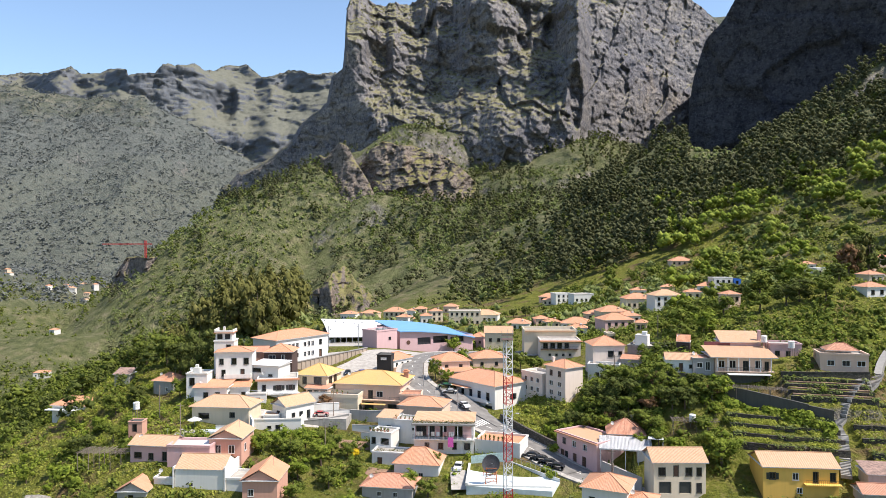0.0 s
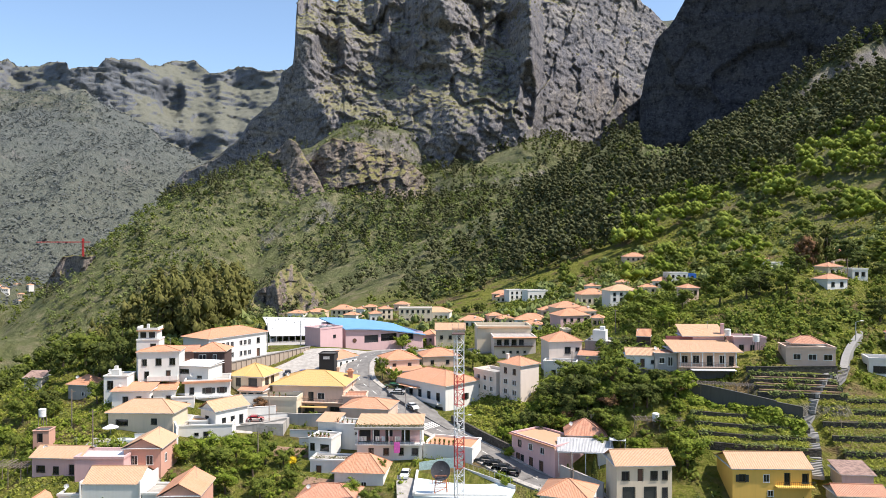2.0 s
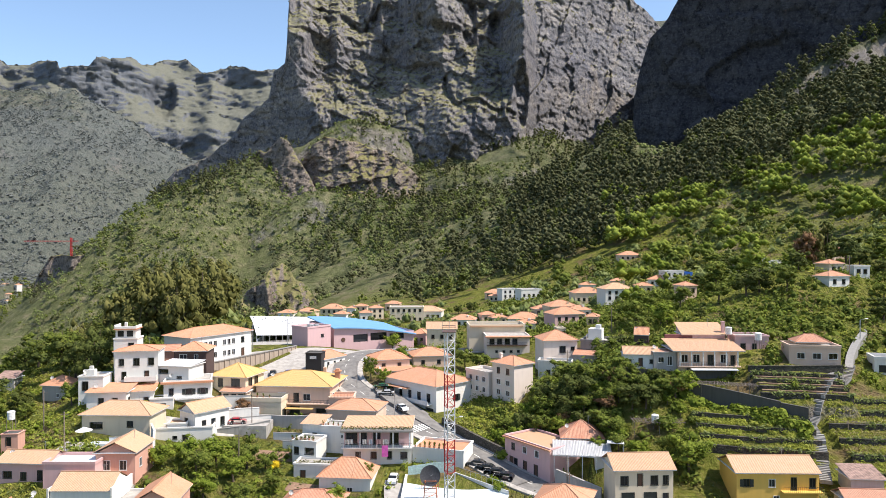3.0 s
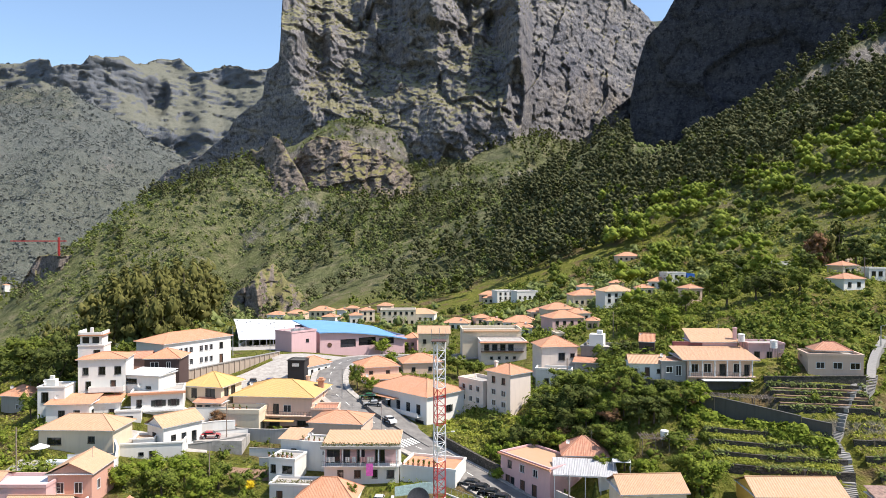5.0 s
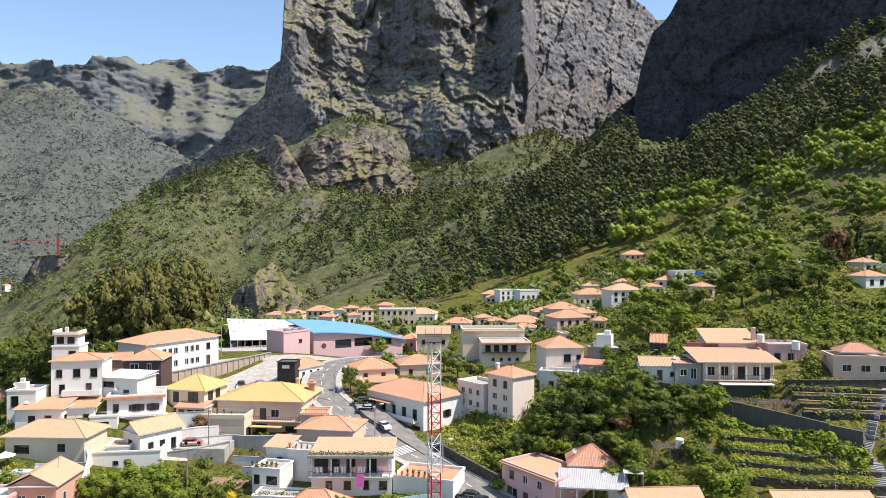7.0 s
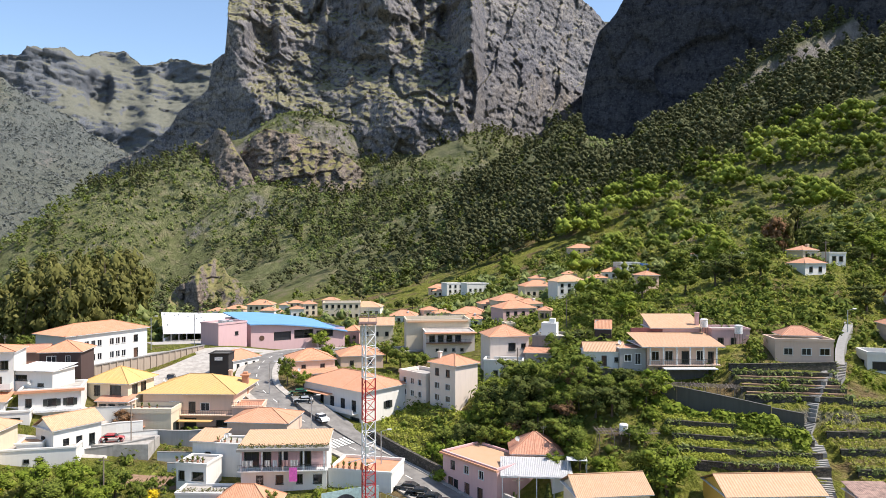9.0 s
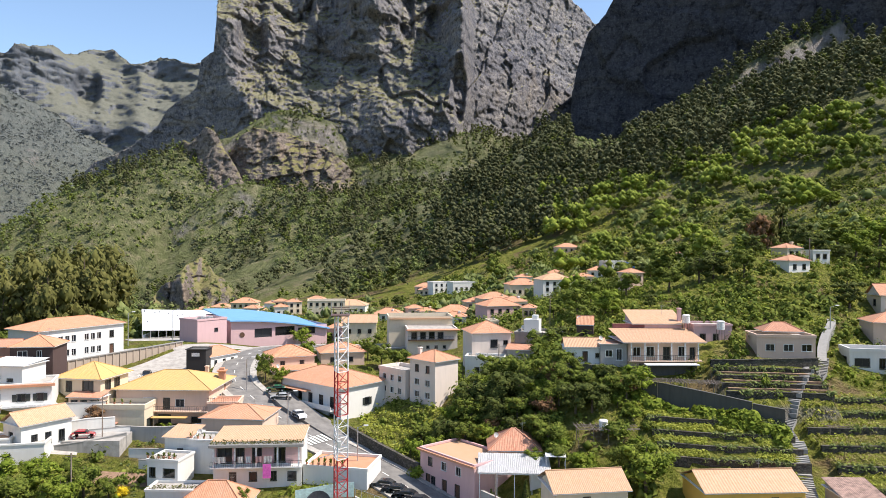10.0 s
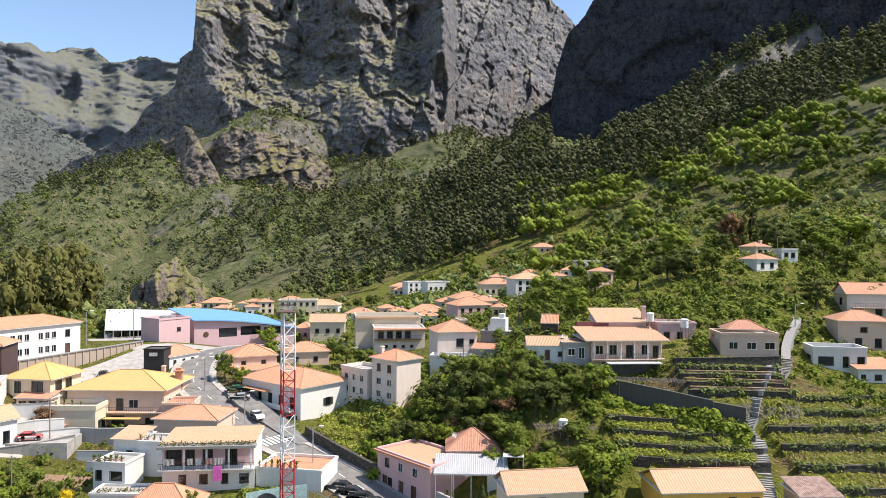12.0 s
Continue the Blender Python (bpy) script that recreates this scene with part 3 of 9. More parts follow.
def cliff_rock(name, dark, mid, pale, grass, green=0.5):
    """Weathered basalt: slanting beds, cracks and stains, with grass where it leans back."""
    m = Mat(name, 0.95)
    m.put(m.b, "Specular IOR Level", 0.12)
    geo = m.node("ShaderNodeNewGeometry")
    p = geo.outputs["Position"]
    nz = m.node("ShaderNodeSeparateXYZ", Vector=geo.outputs["Normal"]).outputs["Z"]
    beds = m.noise(1.0, 9, m.node("ShaderNodeMapping", Vector=p, Scale=(0.012, 0.012, 0.06), Rotation=(0.0, 0.28, 0.0)).outputs[0], 0.72, 0.5)
    streak = m.noise(1.0, 9, m.node("ShaderNodeMapping", Vector=p, Scale=(0.09, 0.05, 0.012), Rotation=(0.0, -0.2, 0.0)).outputs[0], 0.7, 0.3)
    grit = m.noise(0.16, 9, p, 0.74)
    rock = m.ramp(beds, [(0.3, dark), (0.5, mid), (0.7, pale)])
    rock = m.mix(m.ramp(streak, [(0.38, 0.75), (0.55, 0.0)]), rock, dark)
    rock = m.mix(m.ramp(grit, [(0.38, 0.9), (0.52, 0.0)]), rock, tuple(v * 0.4 for v in dark))
    rock = m.mix(m.ramp(m.noise(0.4, 6, p, 0.7), [(0.5, 0.0), (0.68, 0.6)]), rock, tuple(min(v * 1.35, 0.6) for v in pale))
    rock = m.mix(m.ramp(m.noise(0.02, 8, p, 0.7), [(0.55, 0.0), (0.7, 0.5)]), rock, tuple(v * q for v, q in zip(pale, (1.05, 0.95, 0.8))))
    turf = m.ramp(m.noise(0.12, 8, p, 0.75), [(0.3, tuple(v * 0.35 for v in grass)), (0.5, tuple(v * 0.8 for v in grass)), (0.7, grass)])
    lie = m.math("ADD", nz, m.math("MULTIPLY", m.math("SUBTRACT", m.noise(0.035, 8, p, 0.72), 0.5), 0.9))
    m.color(m.mix(m.ramp(lie, [(0.72 - 0.3 * green, 0.0), (0.92 - 0.3 * green, 0.9)]), rock, turf))
    m.bump(m.math("ADD", m.math("MULTIPLY", grit, 5.0), m.math("ADD", m.math("MULTIPLY", streak, 3.0), m.math("MULTIPLY", beds, 5.0))), 0.7, 1.0)
    return m.m


# grey-brown rock; the blue in its dark tone stands for haze
CLIFF = cliff_rock("haze_tinted_basalt", (0.10, 0.104, 0.13), (0.19, 0.183, 0.185), (0.33, 0.30, 0.265), (0.26, 0.245, 0.14), 0.4)
# near-black copy of the cliff rock: the wall's shade is put into its colour
SHADED_CLIFF = cliff_rock("shade_toned_basalt", (0.035, 0.037, 0.048), (0.06, 0.06, 0.07), (0.095, 0.092, 0.098), (0.075, 0.085, 0.045), 0.2)
CRAG = cliff_rock("brown_crag_rock", (0.10, 0.09, 0.085), (0.19, 0.16, 0.14), (0.32, 0.26, 0.205), (0.25, 0.23, 0.09), 0.45)
# bluish, low-contrast tones: haze over the range is painted into the rock
RANGE = cliff_rock("haze_toned_range_rock", (0.11, 0.125, 0.155), (0.14, 0.15, 0.165), (0.18, 0.182, 0.175), (0.18, 0.182, 0.14), 1.0)

great, CLIFF_POINTS = rock_face(
    "great_cliff",
    [(-412, 84), (-402, 92), (-388, 110), (-356, 120), (-308, 152), (-296, 176), (-276, 196), (-255, 210), (-249, 246), (-232, 258), (-229, 300), (-227.5, 345), (-222, 362), (-170, 372),
     (0, 380), (200, 385), (240, 372), (258, 352), (275, 338), (292, 318), (318, 290), (345, 270)],
    [(-470, 1290), (-300, 1275), (-228, 1238), (-132, 1160), (-8, 1085), (98, 1118), (125, 1155), (169, 1215), (226, 1300), (286, 1400), (345, 1500)],
    140, 520, 1.9, great_ease, great_relief, 235)
great.data.materials.append(CLIFF)
tagged(great, "towering grey-brown basalt cliff with grassy ledges", "cliff", kind="structure")


def dark_relief(a, u, z, d):
    return 6 * noise_a(u, z, 80, 160, 221, 3) + 5 * facet(u, z + 0.2 * u, 60, 50, 222, 0.6) + 3 * facet(u, z, 22, 24, 223, 0.6)


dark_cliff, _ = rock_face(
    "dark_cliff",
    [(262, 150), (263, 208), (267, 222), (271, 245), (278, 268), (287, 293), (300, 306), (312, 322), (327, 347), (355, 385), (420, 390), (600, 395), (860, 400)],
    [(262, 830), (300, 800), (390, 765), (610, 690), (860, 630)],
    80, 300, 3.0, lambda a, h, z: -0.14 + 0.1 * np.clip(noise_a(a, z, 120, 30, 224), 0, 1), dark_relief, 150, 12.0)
dark_cliff.data.materials.append(SHADED_CLIFF)
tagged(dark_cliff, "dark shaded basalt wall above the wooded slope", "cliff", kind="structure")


def crag_relief(a, u, z, d):
    w = u + 3 * noise_a(u, z, 20, 20, 231, 2)
    return 7 * facet(w, z, 26, 44, 232) + 5 * facet(w, z, 11, 17, 233) + 2.5 * facet(w, z, 5, 6, 234) + 12 * (1 - np.clip(np.abs(a + 118) / 100, 0, 1) ** 2)


crag, _ = rock_face(
    "crag",
    [(-250, 20), (-236, 60), (-226, 84), (-214, 112), (-195, 142), (-178, 154), (-160, 151), (-133, 148), (-117, 141), (-100, 138), (-78, 130), (-56, 113), (-36, 94), (-18, 74), (-2, 50), (12, 20)],
    [(-250, 985), (-190, 962), (-118, 950), (-60, 960), (12, 990)],
    50, 170, 1.1, lambda a, h, z: 0.4 + 1.0 * np.clip(noise_a(a, z, 40, 14, 235) + 0.05, 0, 1), crag_relief, 165, 3.0)
crag.data.materials.append(CRAG)
tagged(crag, "brown rocky crag standing out of the wooded spur", "crag", kind="structure")
fin, _ = rock_face(
    "rock_fin",
    [(-340, 20), (-318, 66), (-296, 100), (-282, 126), (-270, 140), (-260, 134), (-250, 145), (-240, 154), (-229, 148), (-221, 136), (-214, 122), (-200, 100), (-180, 60)],
    [(-340, 1070), (-280, 1022), (-240, 985), (-190, 970)],
    60, 80, 1.4, lambda a, h, z: 0.35 + 0.3 * noise_a(a, z, 30, 14, 236), lambda a, u, z, d: 4 * facet(u, z, 12, 24, 237) + 2 * facet(u, z, 5, 7, 238), 110, 3.0)
fin.data.materials.append(CRAG)
tagged(fin, "jagged pale rock shoulder beside the crag", "crag", kind="structure")


nose, _ = rock_face(
    "rock_nose",
    [(-612, -92), (-598, -62), (-584, -34), (-572, -14), (-556, -8), (-538, -13), (-520, -7), (-505, 2), (-490, 6)],
    [(-612, 900), (-560, 868), (-525, 868), (-490, 890)],
    -80, 90, 1.3, lambda a, h, z: 0.45 + 0.4 * noise_a(a, z, 30, 20, 239), lambda a, u, z, d: 6 * facet(u, z, 22, 34, 251) + 4 * facet(u, z, 9, 13, 252), 110, 3.0)
nose.data.materials.append(CRAG)
tagged(nose, "dark reddish rock nose above the deep valley", "crag", kind="structure")


bluff, BLUFF_POINTS = rock_face(
    "bluff",
    [(-325, -104), (-306, -84), (-290, -64), (-272, -48), (-260, -35), (-249, -31), (-240, -25), (-232, -33), (-222, -47), (-212, -52), (-202, -66), (-190, -80), (-176, -104)],
    [(-318, 585), (-262, 550), (-225, 545), (-172, 580)],
    -30, 90, 0.6, lambda a, h, z: 1.3 + 1.6 * noise_a(a, z, 30, 10, 253), lambda a, u, z, d: 6 * facet(u + 0.5 * z, z, 16, 40, 254) + 3 * facet(u, z, 6, 9, 255), 90, 2.0)
bluff.data.materials.append(CRAG)
tagged(bluff, "pale crumbling rock bluff among the scrub", "crag", kind="structure")


def range_relief(a, u, z, d):
    h = 1000 * (z - EYE_Z) / d
    w, v = u + 20 * noise_a(u, z, 120, 120, 246, 3), z + 14 * noise_a(u, z, 120, 120, 247, 3)
    return 50 * noise_a(u, z, 420, 700, 241, 2) - 50 * np.abs(noise_a(u + 0.5 * z, z, 230, 900, 242, 3)) + 14 * facet(w, v, 150, 90, 243) + 14 * facet(w, v, 60, 36, 244) + 14 * facet(w, v, 27, 20, 248) + 5 * noise_a(u, z, 16, 12, 249, 2) - 110 * spot(a, h, -405, 215, 16, 26) - 40 * spot(a, h, -350, 225, 12, 14) - 40 * spot(a, h, -362, 180, 14, 9)


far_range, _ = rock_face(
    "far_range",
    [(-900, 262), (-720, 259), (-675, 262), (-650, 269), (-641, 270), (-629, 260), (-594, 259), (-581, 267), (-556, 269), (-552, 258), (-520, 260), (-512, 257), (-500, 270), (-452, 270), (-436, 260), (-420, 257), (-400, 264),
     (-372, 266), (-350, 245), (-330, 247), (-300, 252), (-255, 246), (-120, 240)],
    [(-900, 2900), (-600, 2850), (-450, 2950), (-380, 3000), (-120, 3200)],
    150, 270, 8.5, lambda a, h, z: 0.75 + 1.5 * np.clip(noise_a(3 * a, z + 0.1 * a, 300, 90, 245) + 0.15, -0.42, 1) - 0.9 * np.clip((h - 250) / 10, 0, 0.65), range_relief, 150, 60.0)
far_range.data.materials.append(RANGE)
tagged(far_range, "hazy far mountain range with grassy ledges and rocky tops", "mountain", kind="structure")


# ---- building tools ----
def part(name, bm, material, parent, label=""):
    me = bpy.data.meshes.new(name)
    bm.to_mesh(me)
    bm.free()
    return mesh_part(name, me, material, parent, label)


def mesh_part(name, me, material, parent, label=""):
    if material is not None and not me.materials:
        me.materials.append(material)
    ob = new(name, me)
    ob.parent = parent
    if label:
        tagged(ob, label)
    return ob


def box(bm, x0, y0, z0, x1, y1, z1):
    v = [bm.verts.new(p) for p in ((x0, y0, z0), (x1, y0, z0), (x1, y1, z0), (x0, y1, z0), (x0, y0, z1), (x1, y0, z1), (x1, y1, z1), (x0, y1, z1))]
    for f in ((3, 2, 1, 0), (4, 5, 6, 7), (0, 1, 5, 4), (1, 2, 6, 5), (2, 3, 7, 6), (3, 0, 4, 7)):
        bm.faces.new([v[i] for i in f])
    return bm


def boxes(*rows):
    bm = bmesh.new()
    for r in rows:
        box(bm, *r)
    return bm


def soft_boxes(width, *rows):
    bm = boxes(*rows)
    bmesh.ops.bevel(bm, geom=bm.edges[:], offset=width, segments=1, affect="EDGES")
    return bm


def beam(bm, a, b, r, sides=4):
    """A straight bar from a to b."""
    a, b = Vector(a), Vector(b)
    q = (b - a).to_track_quat("Z", "Y")
    rings = []
    for c in (a, b):
        rings.append([bm.verts.new(c + q @ Vector((r * math.cos(k * math.tau / sides + 0.785), r * math.sin(k * math.tau / sides + 0.785), 0))) for k in range(sides)])
    for k in range(sides):
        bm.faces.new((rings[0][k], rings[0][(k + 1) % sides], rings[1][(k + 1) % sides], rings[1][k]))
    bm.faces.new(rings[0][::-1])
    bm.faces.new(rings[1])


def empty(name, x, y, z, rot=0.0):
    ob = new(name)
    ob.matrix_world = pose(x, y, z, 0, 0, rot)
    ob.empty_display_size = 0.2
    return ob


def ground_at(x, y):
    return float(height([x], [y])[0])


MESHES = {}


def shared(key, make):
    """A mesh made once and used by all alike parts."""
    if key not in MESHES:
        bm = make()
        me = bpy.data.meshes.new(str(key[0]))
        bm.to_mesh(me)
        bm.free()
        MESHES[key] = me
    return MESHES[key]


# ---- houses ----
FOOT = []


def facade(bm, m, width, bottom, top, holes, depth=0.16):
    """A wall in the plane of m (x along, z up, -y outwards) with recesses for the openings."""
    xs = sorted({0.0, width, *(round(h[0], 3) for h in holes), *(round(h[0] + h[2], 3) for h in holes)})
    zs = sorted({bottom, top, *(round(h[1], 3) for h in holes), *(round(h[1] + h[3], 3) for h in holes)})

    def quad(*p):
        bm.faces.new([bm.verts.new(m @ Vector(q)) for q in p])

    for x0, x1 in zip(xs, xs[1:]):
        for z0, z1 in zip(zs, zs[1:]):
            cx, cz = (x0 + x1) / 2, (z0 + z1) / 2
            if any(h[0] < cx < h[0] + h[2] and h[1] < cz < h[1] + h[3] for h in holes):
                continue
            quad((x0, 0, z0), (x1, 0, z0), (x1, 0, z1), (x0, 0, z1))
    for x, z, w, h, *_ in holes:
        e = depth
        quad((x, 0, z), (x, e, z), (x, e, z + h), (x, 0, z + h))
        quad((x + w, e, z), (x + w, 0, z), (x + w, 0, z + h), (x + w, e, z + h))
        quad((x, e, z + h), (x + w, e, z + h), (x + w, 0, z + h), (x, 0, z + h))
        quad((x, 0, z), (x + w, 0, z), (x + w, e, z), (x, e, z))
        quad((x, e, z), (x + w, e, z), (x + w, e, z + h), (x, e, z + h))


def opening(parent, m, x, z, w, h, kind="w"):
    """A window, door or garage door in its recess, with its frame and, where kind says so, shutters."""
    base = m @ Matrix.Translation((x, 0, z))
    door = kind in "dg"
    dark = kind in "skdg"
    pane = shared(("pane", w, h), lambda: boxes((0.04, 0.1, 0.04, w - 0.04, 0.13, h - 0.04)))
    ob = mesh_part("door" if door else "window", pane.copy() if door else pane, {"d": BROWN_FRAME, "g": DARK_FRAME}.get(kind, GLASS), parent)
    ob.matrix_basis = base
    t = 0.09

    def ring():
        rows = [(-t, -0.05, -t if not door else 0, 0, 0.12, h + t), (w, -0.05, -t if not door else 0, w + t, 0.12, h + t), (0, -0.05, h, w, 0.12, h + t)]
        if not door:
            rows.append((-0.14, -0.12, -t, w + 0.14, 0.12, 0))
            rows.append((w / 2 - 0.03, 0.06, 0, w / 2 + 0.03, 0.12, h))
        if kind == "s":
            rows += [(-t - w * 0.48, -0.06, 0, -t, 0, h), (w + t, -0.06, 0, w + t + w * 0.48, 0, h)]
        return boxes(*rows)

    fr = shared(("frame", w, h, kind), ring)
    if not fr.materials:
        fr.materials.append(DARK_FRAME if dark else FRAME)
    f = mesh_part("frame", fr, None, ob)
    return ob


def slope_face(bm, uv, o, u, v, length, run, a, b, rib=0.27, high=0.045):
    """One roof slope with rows of tiles as ribs: eave from o along u, up along v, narrowing to a..b at the ridge."""
    o, u, v = Vector(o), Vector(u).normalized(), Vector(v).normalized()
    n = u.cross(v)
    count = max(4, int(length / rib) * 2)
    us = sorted({*(length * k / count for k in range(count + 1)), a, b})
    prev = None
    for k, s in enumerate(us):
        top = run * min(1.0, s / a if a > 1e-6 else 1.0, (length - s) / (length - b) if length - b > 1e-6 else 1.0)
        lift = n * (high * (k % 2))
        p = (bm.verts.new(o + u * s + lift), bm.verts.new(o + u * s + v * max(top, 0.001) + lift), s, top)
        if prev:
            f = bm.faces.new((prev[0], p[0], p[1], prev[1]))
            for loop, w in zip(f.loops, ((prev[2], 0), (p[2], 0), (p[2], p[3]), (prev[2], prev[3]))):
                loop[uv].uv = w
        prev = p


def roof(parent, kind, w, d, z, over, rise, mat, label="", rib=0.27, at=(0.0, 0.0)):
    """hip, gable (ridge along the front), front (gable towards the front), mono (up to the back)."""
    bm = bmesh.new()
    uv = bm.loops.layers.uv.new("UVMap")
    x0, x1, y0, y1 = -over, w + over, -over, d + over
    lx, ly = x1 - x0, y1 - y0
    cap = []
    if kind == "hip":
        if lx >= ly:
            a, b, r = ly / 2, lx - ly / 2, ly / 2
            run = math.hypot(r, rise)
            slope_face(bm, uv, (x0, y0, z), (1, 0, 0), (0, r, rise), lx, run, a, max(b, a + 0.01), rib)
            slope_face(bm, uv, (x1, y1, z), (-1, 0, 0), (0, -r, rise), lx, run, a, max(b, a + 0.01), rib)
            slope_face(bm, uv, (x1, y0, z), (0, 1, 0), (-r, 0, rise), ly, run, r, r + 0.01, rib)
            slope_face(bm, uv, (x0, y1, z), (0, -1, 0), (r, 0, rise), ly, run, r, r + 0.01, rib)
            p, q = (x0 + a, (y0 + y1) / 2, z + rise), (x1 - a, (y0 + y1) / 2, z + rise)
        else:
            r = lx / 2
            run = math.hypot(r, rise)
            slope_face(bm, uv, (x0, y0, z), (1, 0, 0), (0, r, rise), lx, run, r, r + 0.01, rib)
            slope_face(bm, uv, (x1, y1, z), (-1, 0, 0), (0, -r, rise), lx, run, r, r + 0.01, rib)
            slope_face(bm, uv, (x1, y0, z), (0, 1, 0), (-r, 0, rise), ly, run, r, ly - r, rib)
            slope_face(bm, uv, (x0, y1, z), (0, -1, 0), (r, 0, rise), ly, run, r, ly - r, rib)
            p, q = ((x0 + x1) / 2, y0 + r, z + rise), ((x0 + x1) / 2, y1 - r, z + rise)
        near = sorted(((x0, y0, z), (x1, y0, z), (x0, y1, z), (x1, y1, z)))
        cap = [(p, q)] + [(c, p if math.dist(c, p) < math.dist(c, q) else q) for c in near]
    elif kind == "gable":
        r = ly / 2
        run = math.hypot(r, rise)
        slope_face(bm, uv, (x0, y0, z), (1, 0, 0), (0, r, rise), lx, run, 0, lx, rib)
        slope_face(bm, uv, (x1, y1, z), (-1, 0, 0), (0, -r, rise), lx, run, 0, lx, rib)
        cap = [((x0, y0 + r, z + rise), (x1, y0 + r, z + rise))]
    elif kind == "front":
        r = lx / 2
        run = math.hypot(r, rise)
        slope_face(bm, uv, (x1, y0, z), (0, 1, 0), (-r, 0, rise), ly, run, 0, ly, rib)
        slope_face(bm, uv, (x0, y1, z), (0, -1, 0), (r, 0, rise), ly, run, 0, ly, rib)
        cap = [((x0 + r, y0, z + rise), (x0 + r, y1, z + rise))]
    elif kind == "mono":
        slope_face(bm, uv, (x0, y0, z), (1, 0, 0), (0, ly, rise), lx, math.hypot(ly, rise), 0, lx, rib)
    ob = part("roof", bm, mat, parent, label)
    under = bmesh.new()
    box(under, x0 + 0.03, y0 + 0.03, z - 0.14, x1 - 0.03, y1 - 0.03, z - 0.01)
    eave = part("eave_board", under, FRAME, parent)
    ob.location = eave.location = (*at, 0)
    if cap:
        bm = bmesh.new()
        for a, b in cap:
            if math.dist(a, b) > 0.2:
                beam(bm, Vector(a) + Vector((0, 0, 0.03)), Vector(b) + Vector((0, 0, 0.03)), 0.13)
        part("ridge_cap", bm, mat, parent).location = (*at, 0)
    return ob


def spread(n, x0, x1, z, w, h, kind="w"):
    """n alike openings at even steps along a wall."""
    gap = (x1 - x0) / n
    return [(round(x0 + gap * (k + 0.5) - w / 2, 3), z, w, h, kind) for k in range(n)]


def house(label, x, y, z, w, d, rot, h, kind, rise, wall, tile, front=(), right=(), left=(), over=0.45, chimney=None, name="house", sink=4.0, rib=0.27, group=""):
    """A house whose front left corner stands at x, y with its eaves at z; h is its height over the ground in front."""
    FOOT.append((x, y, w, d, rot))
    hs = empty(name, x, y, z - h, rot)
    tagged(hs, label, "house", group)
    bm = bmesh.new()
    top = h
    sides = (
        (Matrix.Identity(4), w, front),
        (Matrix.Translation((w, 0, 0)) @ Matrix.Rotation(math.pi / 2, 4, "Z"), d, right),
        (Matrix.Translation((w, d, 0)) @ Matrix.Rotation(math.pi, 4, "Z"), w, ()),
        (Matrix.Translation((0, d, 0)) @ Matrix.Rotation(-math.pi / 2, 4, "Z"), d, left),
    )
    for m, width, holes in sides:
        facade(bm, m, width, -sink, top, [o for o in holes])
    if kind == "gable":
        for xx in (0, w):
            bm.faces.new([bm.verts.new(p) for p in ((xx, 0, h), (xx, d, h), (xx, d / 2, h + rise * 0.96))])
    elif kind == "front":
        for yy in (0, d):
            bm.faces.new([bm.verts.new(p) for p in ((0, yy, h), (w, yy, h), (w / 2, yy, h + rise * 0.96))])
    elif kind == "mono":
        bm.faces.new([bm.verts.new(p) for p in ((0, d, h), (w, d, h), (w, d, h + rise), (0, d, h + rise))])
        for xx in (0, w):
            bm.faces.new([bm.verts.new(p) for p in ((xx, 0, h), (xx, d, h), (xx, d, h + rise * 0.97))])
    part("wall", bm, wall, hs)
    if kind == "flat":
        part("roof", boxes((0.2, 0.2, h - 0.2, w - 0.2, d - 0.2, h - 0.05)), tile, hs)
        e = over * 0.3
        part("parapet", boxes((-e, -e, h, w + e, 0.2, h + rise), (-e, d - 0.2, h, w + e, d + e, h + rise), (-e, 0.2, h, 0.2, d - 0.2, h + rise), (w - 0.2, 0.2, h, w + e, d - 0.2, h + rise)), wall, hs)
    else:
        roof(hs, kind, w, d, h + 0.16, over, rise, tile, rib=rib)
    for m, width, holes in sides:
        for o in holes:
            opening(hs, m, *o)
    if y < 215 and kind != "flat" and h > 3.3 and len(FOOT) % 3 != 1:
        aerial(hs, w * 0.7, d * 0.6, h + rise * 0.5, 2.4)
    if y < 190 and len(FOOT) % 4 == 1:
        wall_dish(hs, w * 0.12, d * 0.4, h + (rise if kind == "flat" else rise * 0.4) + 0.75, 25)
    if chimney:
        cx, cy, cz = chimney
        part("chimney", soft_boxes(0.03, (cx - 0.35, cy - 0.35, h - 0.3, cx + 0.35, cy + 0.35, h + cz), (cx - 0.45, cy - 0.45, h + cz - 0.25, cx + 0.45, cy + 0.45, h + cz - 0.1)), wall, hs)
    return hs


def aerial(hs, x, y, z, high=2.2):
    """A thin rooftop aerial with its cross rods."""
    bm = bmesh.new()
    beam(bm, (x, y, z - 0.6), (x, y, z + high), 0.03)
    for k, half in enumerate((0.55, 0.45, 0.35, 0.25)):
        beam(bm, (x - half, y, z + high - 0.1 - 0.22 * k), (x + half, y, z + high - 0.1 - 0.22 * k), 0.018)
    part("aerial", bm, STEEL, hs)


